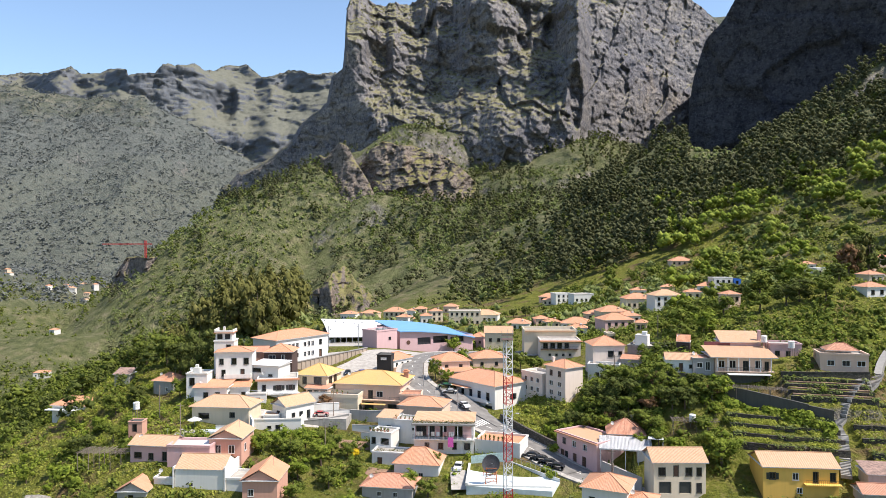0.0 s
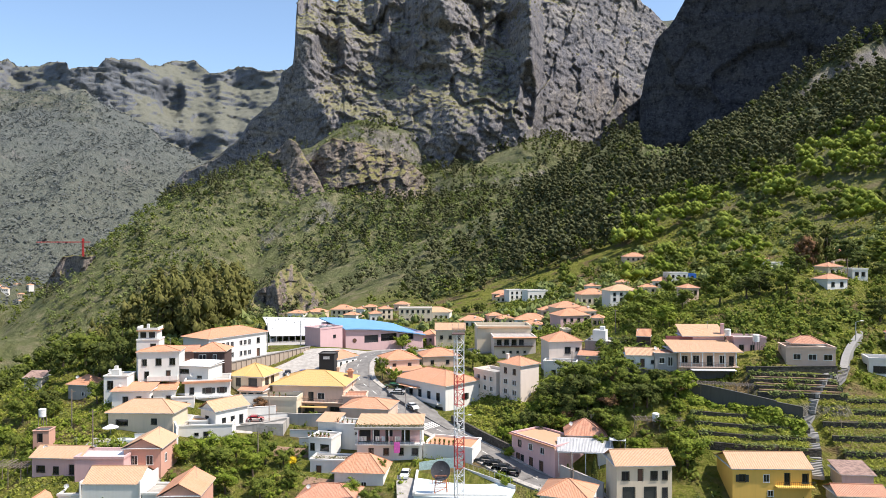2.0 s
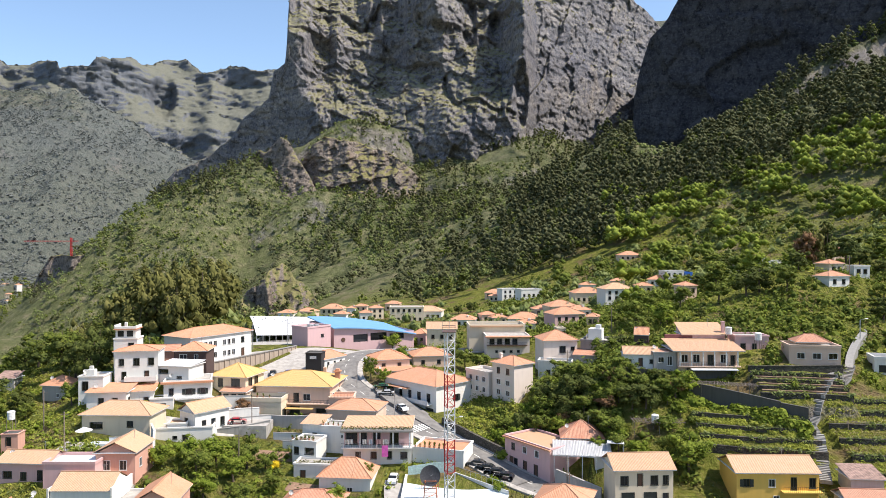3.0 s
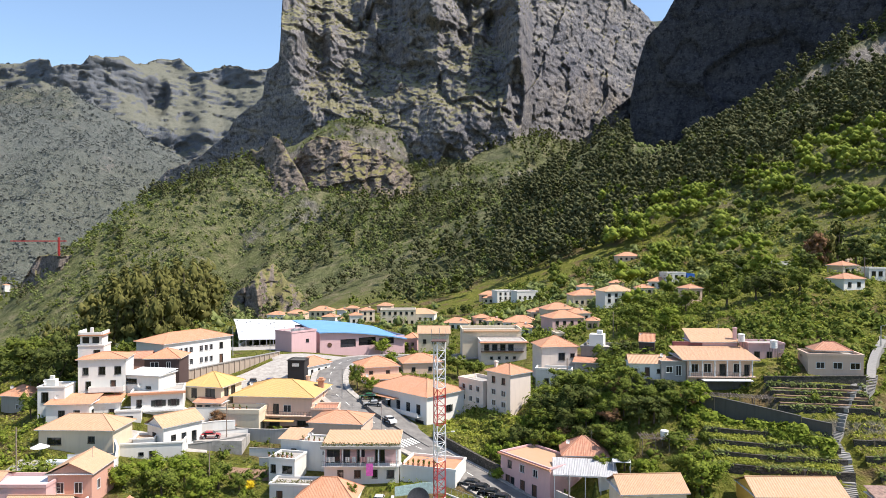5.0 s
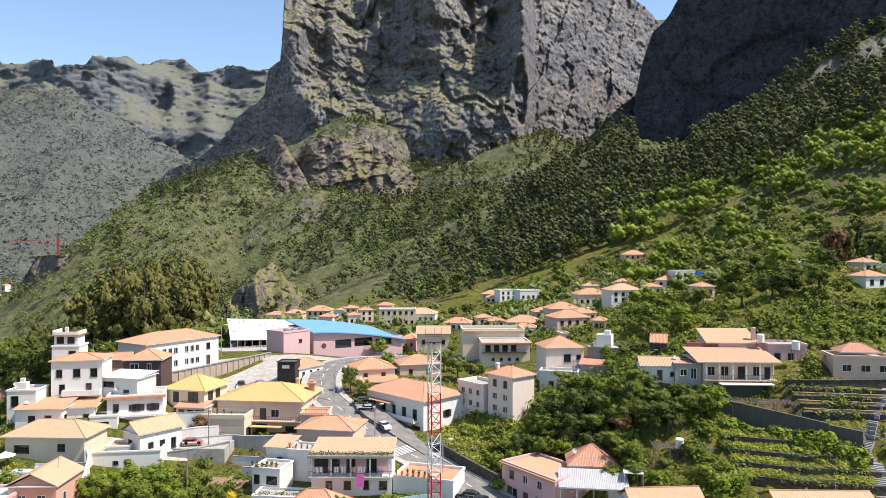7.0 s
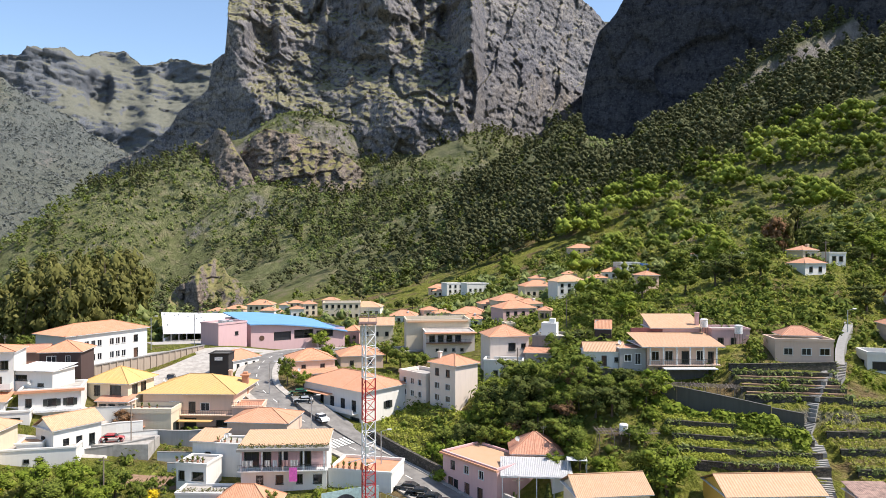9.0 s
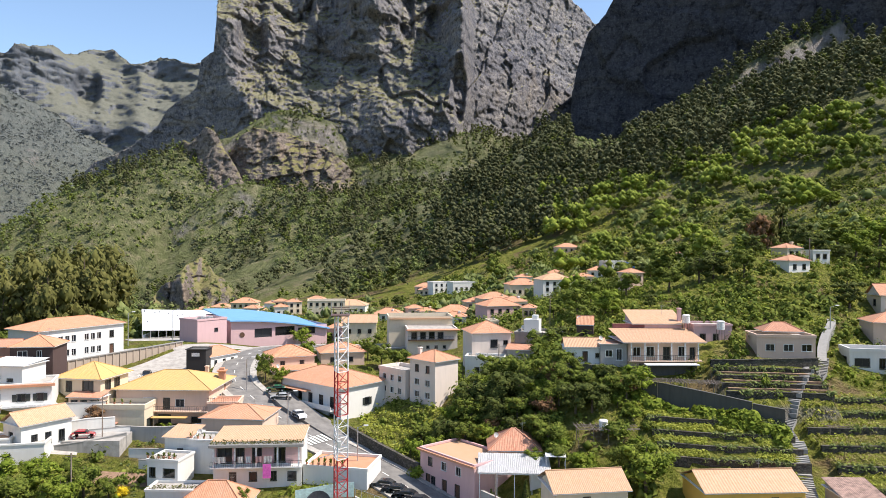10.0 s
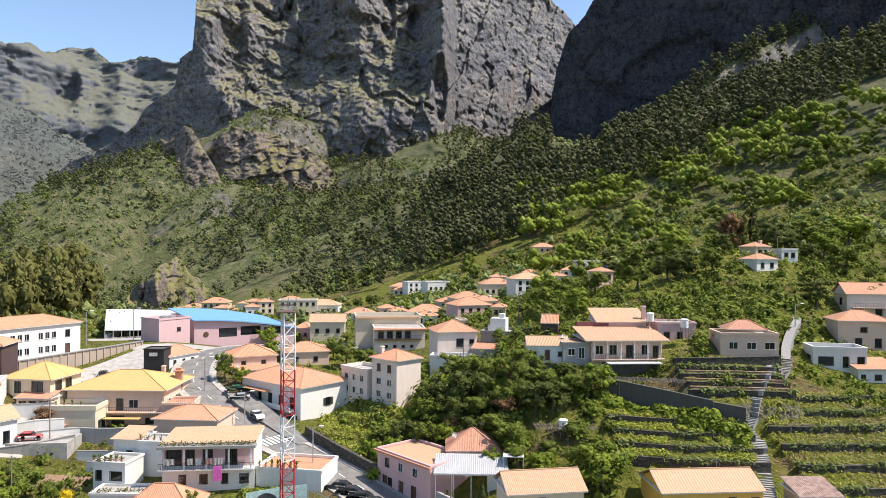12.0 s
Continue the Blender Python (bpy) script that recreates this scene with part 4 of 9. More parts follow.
def wall_dish(hs, x, y, z, turn=0.0):
    """A small round satellite dish on its bracket."""
    bm = bmesh.new()
    rows = [[(0.45 * r / 3 * math.cos(a * math.tau / 12), 0.16 * (r / 3) ** 2, 0.45 * r / 3 * math.sin(a * math.tau / 12)) for a in range(12)] for r in (1, 2, 3)]
    hub = bm.verts.new((0, 0, 0))
    rings = [[bm.verts.new(p) for p in row] for row in rows]
    for a in range(12):
        b = (a + 1) % 12
        bm.faces.new((hub, rings[0][a], rings[0][b]))
        for p, q in zip(rings, rings[1:]):
            bm.faces.new((p[a], q[a], q[b], p[b]))
    bmesh.ops.solidify(bm, geom=bm.faces[:], thickness=0.03)
    beam(bm, (0, 0.05, 0), (0.0, 0.3, -0.5), 0.03)
    ob = part("satellite_dish", bm, FRAME, hs, "small white satellite dish")
    ob.matrix_basis = pose(x, y, z, 20, 0, 180 + turn)


def balcony(hs, x0, x1, z, out, mat, rail="bars", thick=0.18):
    """A slab before the front wall with a parapet or a railing."""
    part("balcony_floor", boxes((x0, -out, z - thick, x1, -0.004, z)), mat, hs)
    if rail == "wall":
        part("balcony_parapet", boxes((x0, -out, z, x1, -out + 0.12, z + 0.95), (x0, -out + 0.12, z, x0 + 0.12, -0.004, z + 0.95), (x1 - 0.12, -out + 0.12, z, x1, -0.004, z + 0.95)), mat, hs)
    else:
        bm = bmesh.new()
        n = max(2, int((x1 - x0) / 0.35))
        for k in range(n + 1):
            xx = x0 + 0.03 + (x1 - x0 - 0.06) * k / n
            beam(bm, (xx, -out + 0.04, z), (xx, -out + 0.04, z + 0.95), 0.02)
        beam(bm, (x0, -out + 0.04, z + 0.97), (x1, -out + 0.04, z + 0.97), 0.035)
        part("railing", bm, DARK_FRAME, hs)


# ---- the village: the houses that stand near ----
def W(*a):
    return spread(*a)


# big house with the ochre hipped roof
hs = house("large pale pink house with a broad ochre hipped roof", -48.3, 164.0, 3.75, 18.7, 14, -6, 7.3, "hip", 2.7, BEIGE, T_YELLOW,
           front=[(3.2, 4.2, 0.9, 1.2, "w"), (5.6, 3.6, 1.9, 2.1, "w"), (9.6, 3.6, 1.2, 2.1, "k"), (12.0, 4.0, 1.7, 1.5, "w"), (8.6, 0.2, 2.4, 2.2, "g"), (15.2, 0.8, 2.4, 1.2, "k")],
           right=W(3, 1, 12, 4.0, 1.2, 1.3, "w"), over=0.8, chimney=(14.5, 10.5, 3.2))
balcony(hs, 6.5, 18.9, 3.4, 1.5, BEIGE)
part("awning", boxes((7.2, -3.0, 2.35, 15.0, -1.52, 2.5)), T_YELLOW, hs, "ochre sloping awning")
hs = house("flat-roofed cream annex with a terrace on top", -50.2, 158.0, 1.2, 9.6, 6, -4, 4.6, "flat", 0.9, CREAM, PAVING, front=[(0.8, 1.8, 0.7, 0.7, "k")], right=[(1.2, 0.2, 2.6, 2.2, "g")], sink=6)
part("lean_to_roof", boxes((-0.6, -1.8, 2.0, 4.6, 0.0, 2.15)), T_RED, hs)
hs = house("low annex with a red paved terrace and railing", -29.8, 161.0, 1.4, 6.0, 6, 2, 3.6, "flat", 0.25, BEIGE, T_RED)
balcony(hs, 0, 6.0, 3.7, 0.3, BEIGE)
# brick chimney stack with its little roof
ch = empty("chimney_stack", -29.3, 171.5, 0.0)
tagged(ch, "free-standing red brick chimney stack with a tiled cap", "chimney")
part("shaft", soft_boxes(0.04, (-0.65, -0.65, -4, 0.65, 0.65, 6.0)), T_RED, ch)
part("cap", soft_boxes(0.05, (-0.95, -0.95, 6.0, 0.95, 0.95, 6.25), (-0.5, -0.5, 6.25, 0.5, 0.5, 6.7)), T_ORANGE, ch)

# school: long white two-storey block
wins = []
for z in (1.0, 4.1):
    for x0 in (1.4, 4.6, 6.2, 7.8, 11.0, 12.6, 14.2):
        wins.append((x0, z, 1.0, 1.4, "w"))
    wins.append((17.6, z if z > 3 else 0.1, 1.0, 1.5 if z > 3 else 2.3, "k" if z > 3 else "d"))
house("long white two-storey school with an orange tiled hipped roof", -69.8, 178.0, 13.6, 21.4, 11, 58, 7.0, "hip", 2.0, WHITE, T_ORANGE, front=wins, right=W(2, 1, 11, 4.1, 1.2, 1.5, "k"), over=0.55, name="school")
# yard wall below the school: pale panels between dark posts
yw = empty("yard_wall", -64.0, 174.6, 4.6, 64)
tagged(yw, "long grey panelled retaining wall along the school yard", "wall")
part("panel", boxes((0, 0, -6, 37, 0.35, 2.9)), YARD_WALL, yw)
for k in range(19):
    mesh_part("pilaster", shared(("pilaster",), lambda: boxes((0, -0.18, -6, 0.35, 0.5, 3.0))), YARD_WALL, yw).location = (k * 2.03, 0, 0)
part("coping", boxes((-0.1, -0.25, 2.9, 37.2, 0.6, 3.06)), CONCRETE, yw)

yd = part("school_yard", boxes((0, 0.4, -6, 37, 12, 1.9)), PAVING, None)
yd.matrix_world = pose(-64.0, 174.6, 4.6, 0, 0, 64)
tagged(yd, "pale dusty school yard above the panelled wall", "yard", kind="structure")
# sports hall: pink walls, bent blue roof
hall = empty("sports_hall", -38.4, 222.0, 5.0, 29)
tagged(hall, "pink sports hall with a bowed sky-blue sheet roof", "hall")
bm = bmesh.new()
prof = [(29.3 * k / 12, 6.3 - 4.0 * (k / 12) ** 1.7) for k in range(13)]
front = [(6.8, 1.2, 5.2, 2.6), (13.0, 1.4, 6.0, 2.6), (20.0, 1.4, 5.5, 2.0)]
facade(bm, Matrix.Identity(4), 29.3, -5, 2.3 + 1.7, front, 0.5)
for (xa, za), (xb, zb) in zip(prof, prof[1:]):
    for yy in (0.0, 26.0):
        if min(za, zb) > 4.0:
            bm.faces.new([bm.verts.new(p) for p in ((xa, yy, 4.0), (xb, yy, 4.0), (xb, yy, zb), (xa, yy, za))])
bm.faces.new([bm.verts.new(p) for p in ((0, 0, -5), (0, 26, -5), (0, 26, 6.3), (0, 0, 6.3))])
bm.faces.new([bm.verts.new(p) for p in ((29.3, 0, -5), (29.3, 26, -5), (29.3, 26, 4), (29.3, 0, 4))])
part("wall", bm, LILAC, hall)
for i, (x0, z0, w0, h0) in enumerate(front):
    opening(hall, Matrix.Translation((0, 0.35, 0)), x0 + 0.1, z0 + 0.05, w0 - 0.2, h0 - 0.1, "k")
bm = bmesh.new()
sheet = []
for i in range(25):
    q = -0.5 + 30.3 * i / 24
    za = 6.6 - 3.6 * max(0, q / 29.3) ** 1.7
    sheet.append([bm.verts.new((q, -1, za - 0.35)), bm.verts.new((q, -1, za)), bm.verts.new((q, 27, za + 1.3)), bm.verts.new((q, 27, za + 0.95))])
for a, b in zip(sheet, sheet[1:]):
    for k in range(4):
        bm.faces.new((a[k], b[k], b[(k + 1) % 4], a[(k + 1) % 4]))
bm.faces.new(sheet[0])
bm.faces.new(sheet[-1][::-1])
bmesh.ops.recalc_face_normals(bm, faces=bm.faces[:])
part("roof", bm, BLUE_ROOF, hall, "sky-blue ribbed sheet roof")
bm = bmesh.new()
bmesh.ops.create_cone(bm, cap_ends=True, segments=20, radius1=0.75, radius2=0.75, depth=0.12, matrix=Matrix.Translation((3.2, -0.03, 2.3)) @ Matrix.Rotation(math.pi / 2, 4, "X"))
part("round_window", bm, BROWN_FRAME, hall, "round dark red vent window")
hs = house("pink block with roof plant beside the hall", -45.4, 213.5, 12.2, 9.5, 8, 50, 5.2, "flat", 0.5, LILAC, PAVING, front=[(5.5, 2.0, 1.0, 0.9, "k")], name="hall_annex")
part("roof_plant", soft_boxes(0.05, (2.5, 2, 5.0, 4.2, 3.6, 6.1), (5.2, 2.4, 5.0, 6.8, 4, 5.9)), STEEL, hs)
# covered court with a white membrane roof
court = empty("covered_court", -70, 244, 0)
tagged(court, "covered sports court with a large white membrane roof", "hall")
bm = bmesh.new()
fl, fr, br, bl = Vector((0, 0, 6.4)), Vector((17, 8, 5.6)), Vector((24, 41, 8.6)), Vector((-14, 41, 9.3))
n = 10
for i in range(n):
    for j in range(6):
        def at(a, b):
            p = fl.lerp(fr, a).lerp(bl.lerp(br, a), b)
            return p + Vector((0, 0, 0.9 * math.sin(b * math.pi) + 0.15 * math.sin(a * n * math.pi)))
        bm.faces.new([bm.verts.new(at(*q)) for q in ((i / n, j / 6), ((i + 1) / n, j / 6), ((i + 1) / n, (j + 1) / 6), (i / n, (j + 1) / 6))])
bmesh.ops.remove_doubles(bm, verts=bm.verts[:], dist=0.01)
bmesh.ops.solidify(bm, geom=bm.faces[:], thickness=0.25)
part("membrane", bm, WHITE_SHEET, court, "taut white membrane roof")
for k in range(9):
    q = fl.lerp(fr, k / 8)
    bm = bmesh.new()
    beam(bm, (q.x, q.y, -3), (q.x, q.y, q.z - 0.2), 0.15, 6)
    part("post", bm, STEEL, court)
part("side_panel", boxes((-0.2, 1.0, -3, 0.2, 30, 4.8)), PALE_SHEET, court)
wl = part("front_wall", boxes(*((k * 2.34 + 0.05, 0.6, -4, k * 2.34 + 2.29, 0.8, 3.9) for k in range(8))), GREY, court, "grey panelled wall under the membrane")
wl.rotation_euler = (0, 0, radians(25.2))
part("back_wall", boxes((-10, 30, -3, 24, 30.3, 6.5)), DARK_CONCRETE, court)
for k in range(14):
    a, b = (k * 0.37 + 0.07) % 1.0, 0.25 + 0.6 * ((k * 0.61) % 1.0)
    q = fl.lerp(fr, a).lerp(bl.lerp(br, a), b)
    mesh_part("roof_vent", shared(("vent",), lambda: soft_boxes(0.05, (-0.22, -0.2, 0, 0.22, 0.2, 0.6))), STEEL, court).location = q + Vector((0, 0, 0.6))

# black-clad tower and the house behind it
hs = house("black slate-clad tower with a flat oversailing roof", -39.9, 183.0, 8.9, 4.4, 4.4, -4, 8.2, "flat", 0.15, BLACK, DARK_CONCRETE, name="tower", over=0.7)
part("crest", boxes((1.2, -0.08, 6.7, 3.0, -0.01, 7.5)), FRAME, hs)
house("white house with an orange roof beside the black tower", -35.4, 186.0, 6.6, 9.0, 6, 58, 4.6, "hip", 1.9, WHITE, T_ORANGE, front=[*W(3, 0.5, 8.5, 2.7, 0.7, 1.0, "k"), (2.0, 0, 0.9, 2.0, "d")])
house("beige house with an orange hipped roof and a lower tiled porch", -21.3, 184.6, 6.6, 10.2, 9, 18, 4.4, "hip", 2.2, BEIGE, T_ORANGE, front=W(2, 0.5, 9.5, 2.3, 0.9, 1.2, "k"), right=W(2, 0.5, 8, 2.3, 0.9, 1.2, "k"))
hs = house("low tiled porch in front of the beige house", -20.4, 182.0, 3.9, 10.2, 2.6, 18, 2.6, "mono", 0.8, BEIGE, T_ORANGE, front=W(3, 0.3, 9.9, 0.4, 1.2, 1.9, "k"))
house("pale house with an orange roof near the plaza", -11.0, 198.0, 5.6, 11, 9, 12, 3.4, "hip", 2.0, BEIGE, T_ORANGE, front=W(2, 0.5, 10, 1.2, 0.9, 1.1, "k"))

# white corner house below the road
hs = house("large white house with an orange hipped roof above a terraced garden", -3.7, 163.0, 3.6, 12.4, 19.5, 45, 8.2, "hip", 2.6, WHITE, T_ORANGE,
           front=[(6.6, 3.9, 1.2, 1.5, "s")], left=[*W(5, 1, 18.5, 4.0, 1.1, 2.1, "k"), *W(4, 1, 14, 0.6, 1.1, 1.6, "k"), (15.8, 0.3, 2.6, 2.3, "g")], over=0.6)
m = Matrix.Rotation(-math.pi / 2, 4, "Z")
bm = boxes((-1.6, 1.5, 3.55, -0.004, 19.0, 3.75), (-1.6, 1.5, 3.75, -1.48, 19.0, 4.6))
part("balcony", bm, WHITE, hs)
part("balcony_roof", boxes((-1.9, 9.5, 6.6, -0.1, 19.6, 6.75)), T_ORANGE, hs)
# apartment block with a stepped end
hs = house("tall pale apartment house with a terrace and orange roof", 15.2, 160.4, 9.2, 6.6, 7.6, 40, 8.3, "hip", 1.7, PALE, T_ORANGE,
           left=[*W(2, 0.6, 7, 5.9, 0.9, 1.4, "k"), *W(2, 0.6, 7, 3.2, 1.3, 1.2, "w"), *W(2, 0.6, 7, 0.7, 1.3, 1.2, "w")], over=0.5, chimney=(1.6, 6.2, 2.4), sink=4)
house("lower wing of the pale apartment house", 9.4, 166.6, 6.0, 6.0, 8.6, 40, 5.2, "flat", 0.7, PALE, PAVING, left=[*W(3, 0.6, 8, 3.2, 1.0, 1.2, "w"), *W(3, 0.6, 8, 0.6, 1.0, 1.2, "w")], sink=4)
hs = house("beige house with an orange hipped roof and a side terrace", 25.6, 184.6, 12.0, 9.6, 9, 8, 6.5, "hip", 2.4, PALE, T_ORANGE, front=[(4.6, 3.2, 1.6, 1.8, "k"), (7.8, 3.8, 1.0, 1.0, "k")], right=W(2, 1, 8, 3.6, 1.0, 1.2, "k"))
house("white flat terrace beside the beige house", 23.5, 180.5, 7.0, 9, 5, -14, 4.5, "flat", 0.5, WHITE, PAVING, front=W(2, 1, 8, 1.2, 1.0, 1.2, "k"), sink=6)
house("brown tiled lean-to on the slope", 33.5, 182.0, 8.6, 6.5, 5, -18, 4.0, "mono", 1.0, GREY, T_RED, sink=6)
hs = house("grey concrete house with an overgrown roof terrace", 36.0, 186.0, 11.8, 11, 9, -22, 7.0, "flat", 0.6, CONCRETE, PAVING, front=W(3, 0.5, 10.5, 3.6, 1.0, 1.2, "k"), sink=6)
part("roof_room", boxes((1.5, 3.5, 6.9, 5.2, 7.2, 10.2)), WHITE, hs)
part("water_tank", soft_boxes(0.08, (3.4, 4.2, 10.2, 4.8, 5.6, 11.3)), FRAME, hs)
# long building with a balcony
hs = house("wide pale building with a long balcony and orange roof band", 11.1, 208.0, 10.4, 13.4, 9, 3, 6.6, "flat", 0.25, PALE, PAVING, front=[*W(4, 0.5, 10, 4.1, 1.4, 1.7, "k"), *W(4, 2, 11, 1.5, 0.7, 0.7, "k")], over=0.5)
balcony(hs, 0, 12.5, 3.9, 1.2, BROWN_FRAME)
part("eaves_tiles", soft_boxes(0.06, (-0.5, -1.3, 6.35, 13.9, -0.03, 6.62)), T_ORANGE, hs, "band of orange eaves tiles")
hs = house("pale stair tower and roof terrace of the wide building", 6.0, 217.2, 12.3, 18, 10, 3, 7.7, "flat", 0.8, CREAM, PAVING)
part("terrace_roof", boxes((0.3, -0.6, 7.6, 17.4, -0.14, 8.0)), T_PALE, hs)
house("cream house with a pale tiled gable roof", -8.3, 240, 8.8, 10.4, 8, 0, 5.6, "gable", 2.2, CREAM, T_PALE, front=[*W(3, 0.5, 10, 2.4, 1.0, 1.3, "k")])
house("small pink house next to the blue-roofed hall", -14.0, 250, 6.0, 5, 6, -15, 3.8, "hip", 1.6, PINK, T_ORANGE, front=W(2, 0.4, 4.6, 1.4, 0.8, 1.0, "k"))

# terrace building with washing lines, in the middle
hs = house("white building with a long balcony and pale tiled roof", -22.6, 136.0, 0.45, 14.2, 8.5, 0, 10.0, "mono", 0.35, WHITE, T_PALE,
           front=[(2.6, 3.6, 1.0, 1.4, "k"), (5.8, 3.6, 1.1, 1.4, "k"), (9.2, 3.6, 0.9, 1.5, "k"), (12.0, 3.6, 1.3, 1.4, "k"),
                  (0.6, 6.6, 2.3, 2.4, "k"), (3.4, 6.6, 1.5, 2.4, "k"), (6.3, 6.6, 1.4, 2.4, "k"), (9.8, 6.6, 1.7, 2.4, "k"), (9.4, 0.4, 1.1, 1.3, "k")], over=0.35, sink=5)
balcony(hs, -0.2, 14.4, 6.3, 1.6, WHITE)
for xa, xb in ((0.2, 0.55), (3.0, 3.35), (5.0, 6.2), (7.8, 9.7), (11.6, 14.0)):
    part("pier", boxes((xa, -0.03, 6.4, xb, -0.005, 9.4)), PINK, hs, "pink rendered pier of the balcony wall")
part("planter", soft_boxes(0.05, (-0.4, -1.9, 9.55, 14.7, -0.4, 10.05)), CONCRETE, hs, "long planter edge full of weeds")
for k in range(5):
    mesh_part("pillar", shared(("pillar",), lambda: boxes((-0.13, -1.5, 6.3, 0.13, -1.25, 9.55))), FRAME, hs).location = (0.3 + k * 3.4, 0, 0)
house("long whitewashed retaining wall building with a red tiled edge", -8.2, 136.6, -4.0, 11.0, 8, -16, 5.2, "flat", 0.45, WHITE, T_ORANGE, front=[(1.2, 1.0, 0.9, 1.2, "k")], sink=6)
# laundry on the balcony
for i, (xx, w, col) in enumerate(((0.6, 1.7, FRAME), (4.2, 0.9, FRAME), (5.5, 0.8, PALE_SHEET), (7.0, 1.4, PINK), (8.4, 1.2, FRAME))):
    cl = new("washing")
    cl.matrix_world = pose(-22.6 + xx, 134.3, -2.45, 0, 0, 0)
    bm = bmesh.new()
    rows = [[bm.verts.new((w * a / 8, 0.05 * math.sin(a * 1.9 + i), 1.0 if z else 0.08 * math.sin(a * 1.3 + i))) for z in (0, 1)] for a in range(9)]
    for p, q in zip(rows, rows[1:]):
        bm.faces.new((p[0], q[0], q[1], p[1]))
    bmesh.ops.solidify(bm, geom=bm.faces[:], thickness=0.03)
    part("cloth", bm, col, cl)
    tagged(cl, "washing hung over the balcony rail to dry", "washing", "washing on the line")
cl = new("towel")
cl.matrix_world = pose(-14.4, 134.2, -5.0)
part("cloth", soft_boxes(0.02, (0, 0, 0, 1.3, 0.05, 2.3)), plain("magenta_cloth", (0.62, 0.12, 0.42), 0.9), cl)
tagged(cl, "bright magenta towel hung over the balcony edge", "towel")

# orange-roofed house in front of it
hs = house("white house with a broad orange hipped roof and red lean-to", -26.0, 127.0, -6.9, 10.2, 7.2, -6, 4.6, "hip", 2.9, WHITE, T_ORANGE, front=[(0.8, 1.2, 2.4, 1.3, "k"), (5.6, 1.6, 1.0, 1.2, "w")], right=W(2, 0.5, 8, 1.2, 1.0, 1.2, "k"), sink=6)
part("lean_to", boxes((8.65, 0.5, 2.2, 11.4, 6.5, 2.4)), T_RED, hs, "faded red sloping lean-to roof")
part("lean_to_wall", boxes((8.7, 0.8, -6, 11.2, 6.2, 2.2)), WHITE, hs)
house("old low house with a red tiled roof among bushes", -31.5, 117.5, -9.0, 11, 7, -5, 2.6, "hip", 1.9, GREY, T_RED, front=W(2, 2, 9, 0.8, 0.8, 0.9, "w"), sink=6)
hs = house("white flat-roofed house with a plant-edged terrace", -33.4, 137.0, -2.6, 5.4, 5.2, -14, 4.0, "flat", 0.35, WHITE, PAVING, front=[(0.5, 1.4, 0.9, 1.5, "k"), (2.9, 1.5, 1.9, 1.3, "k")], sink=6)
house("lower white room of the terraced house", -32.0, 131.8, -5.9, 8.2, 4.5, -6, 3.4, "flat", 0.35, WHITE, PAVING, front=[(1.4, 0.2, 1.0, 2.1, "d"), (6.0, 0.6, 1.1, 1.6, "k")], sink=6)
house("small white house with a pale roof and a tiled shelter", -32.6, 143.5, -0.6, 4.4, 5, -12, 4.8, "mono", 0.9, WHITE, T_PALE, front=[(2.4, 1.6, 0.9, 1.4, "k")], sink=6)
house("white wall house with a red tiled corner", -28.2, 142.0, -0.8, 8.8, 5, -10, 4.4, "flat", 0.3, WHITE, PAVING, front=[(4.6, 2.3, 1.6, 0.4, "k")], sink=6)
house("low beige house with a clay hipped roof", -28.6, 152.0, 0.6, 11.6, 9, -10, 4.4, "hip", 1.7, BEIGE, T_ORANGE, front=W(2, 4, 11, 1.4, 1.0, 1.4, "k"), sink=5)

# houses on the left bank
house("small cream house with an ochre hipped roof and balcony", -59.0, 163.0, 6.3, 9.2, 9, -14, 5.2, "hip", 2.6, CREAM, T_YELLOW, front=[(1.8, 2.7, 1.2, 2.0, "k"), (5.4, 2.7, 2.2, 2.1, "k")], right=[(1.5, 2.5, 1.6, 2.2, "k"), (4.4, 2.5, 1.6, 2.2, "k")], over=0.7)
house("low tiled porch of the cream house", -55.5, 159.5, 3.2, 6.2, 3, -10, 2.6, "mono", 0.8, BEIGE, T_RED, front=W(3, 0.2, 6, 0.3, 1.2, 1.8, "k"))
hs = house("white two-storey house with an orange roof edge", -66.3, 151.5, 6.9, 10.4, 8, 16, 6.4, "flat", 0.3, WHITE, PAVING, front=[(1.2, 3.4, 0.9, 1.5, "k"), (4.8, 3.4, 1.4, 1.3, "s"), (8.0, 3.4, 1.1, 1.3, "s"), (5.4, 0.6, 1.6, 0.9, "k"), (8.2, 0.6, 0.9, 1.2, "k")], sink=5)
part("eaves_band", boxes((-0.6, -0.7, 6.05, 11.0, -0.02, 6.5)), T_ORANGE, hs, "orange tiled eaves band")
part("canopy", boxes((2.6, -1.3, 2.5, 10.6, -0.02, 2.9)), FRAME, hs)
hs = house("white gabled house with a pale clay roof", -55.6, 142.0, 1.9, 8.6, 6, 52, 4.4, "gable", 1.9, WHITE, T_PALE, front=W(3, 1, 8, 0.7, 0.9, 1.9, "k"), left=[(2.0, 1.6, 1.2, 1.4, "k")], over=0.5, sink=6)
house("long whitewashed terrace wall with small rooms", -66.5, 139.8, -1.0, 14.8, 4, 9, 3.8, "flat", 0.3, WHITE, PAVING, front=[(1.2, 0.6, 1.5, 1.0, "w"), (6.6, 1.6, 0.8, 0.6, "k"), (8.6, 1.0, 1.0, 1.4, "k")], sink=6)
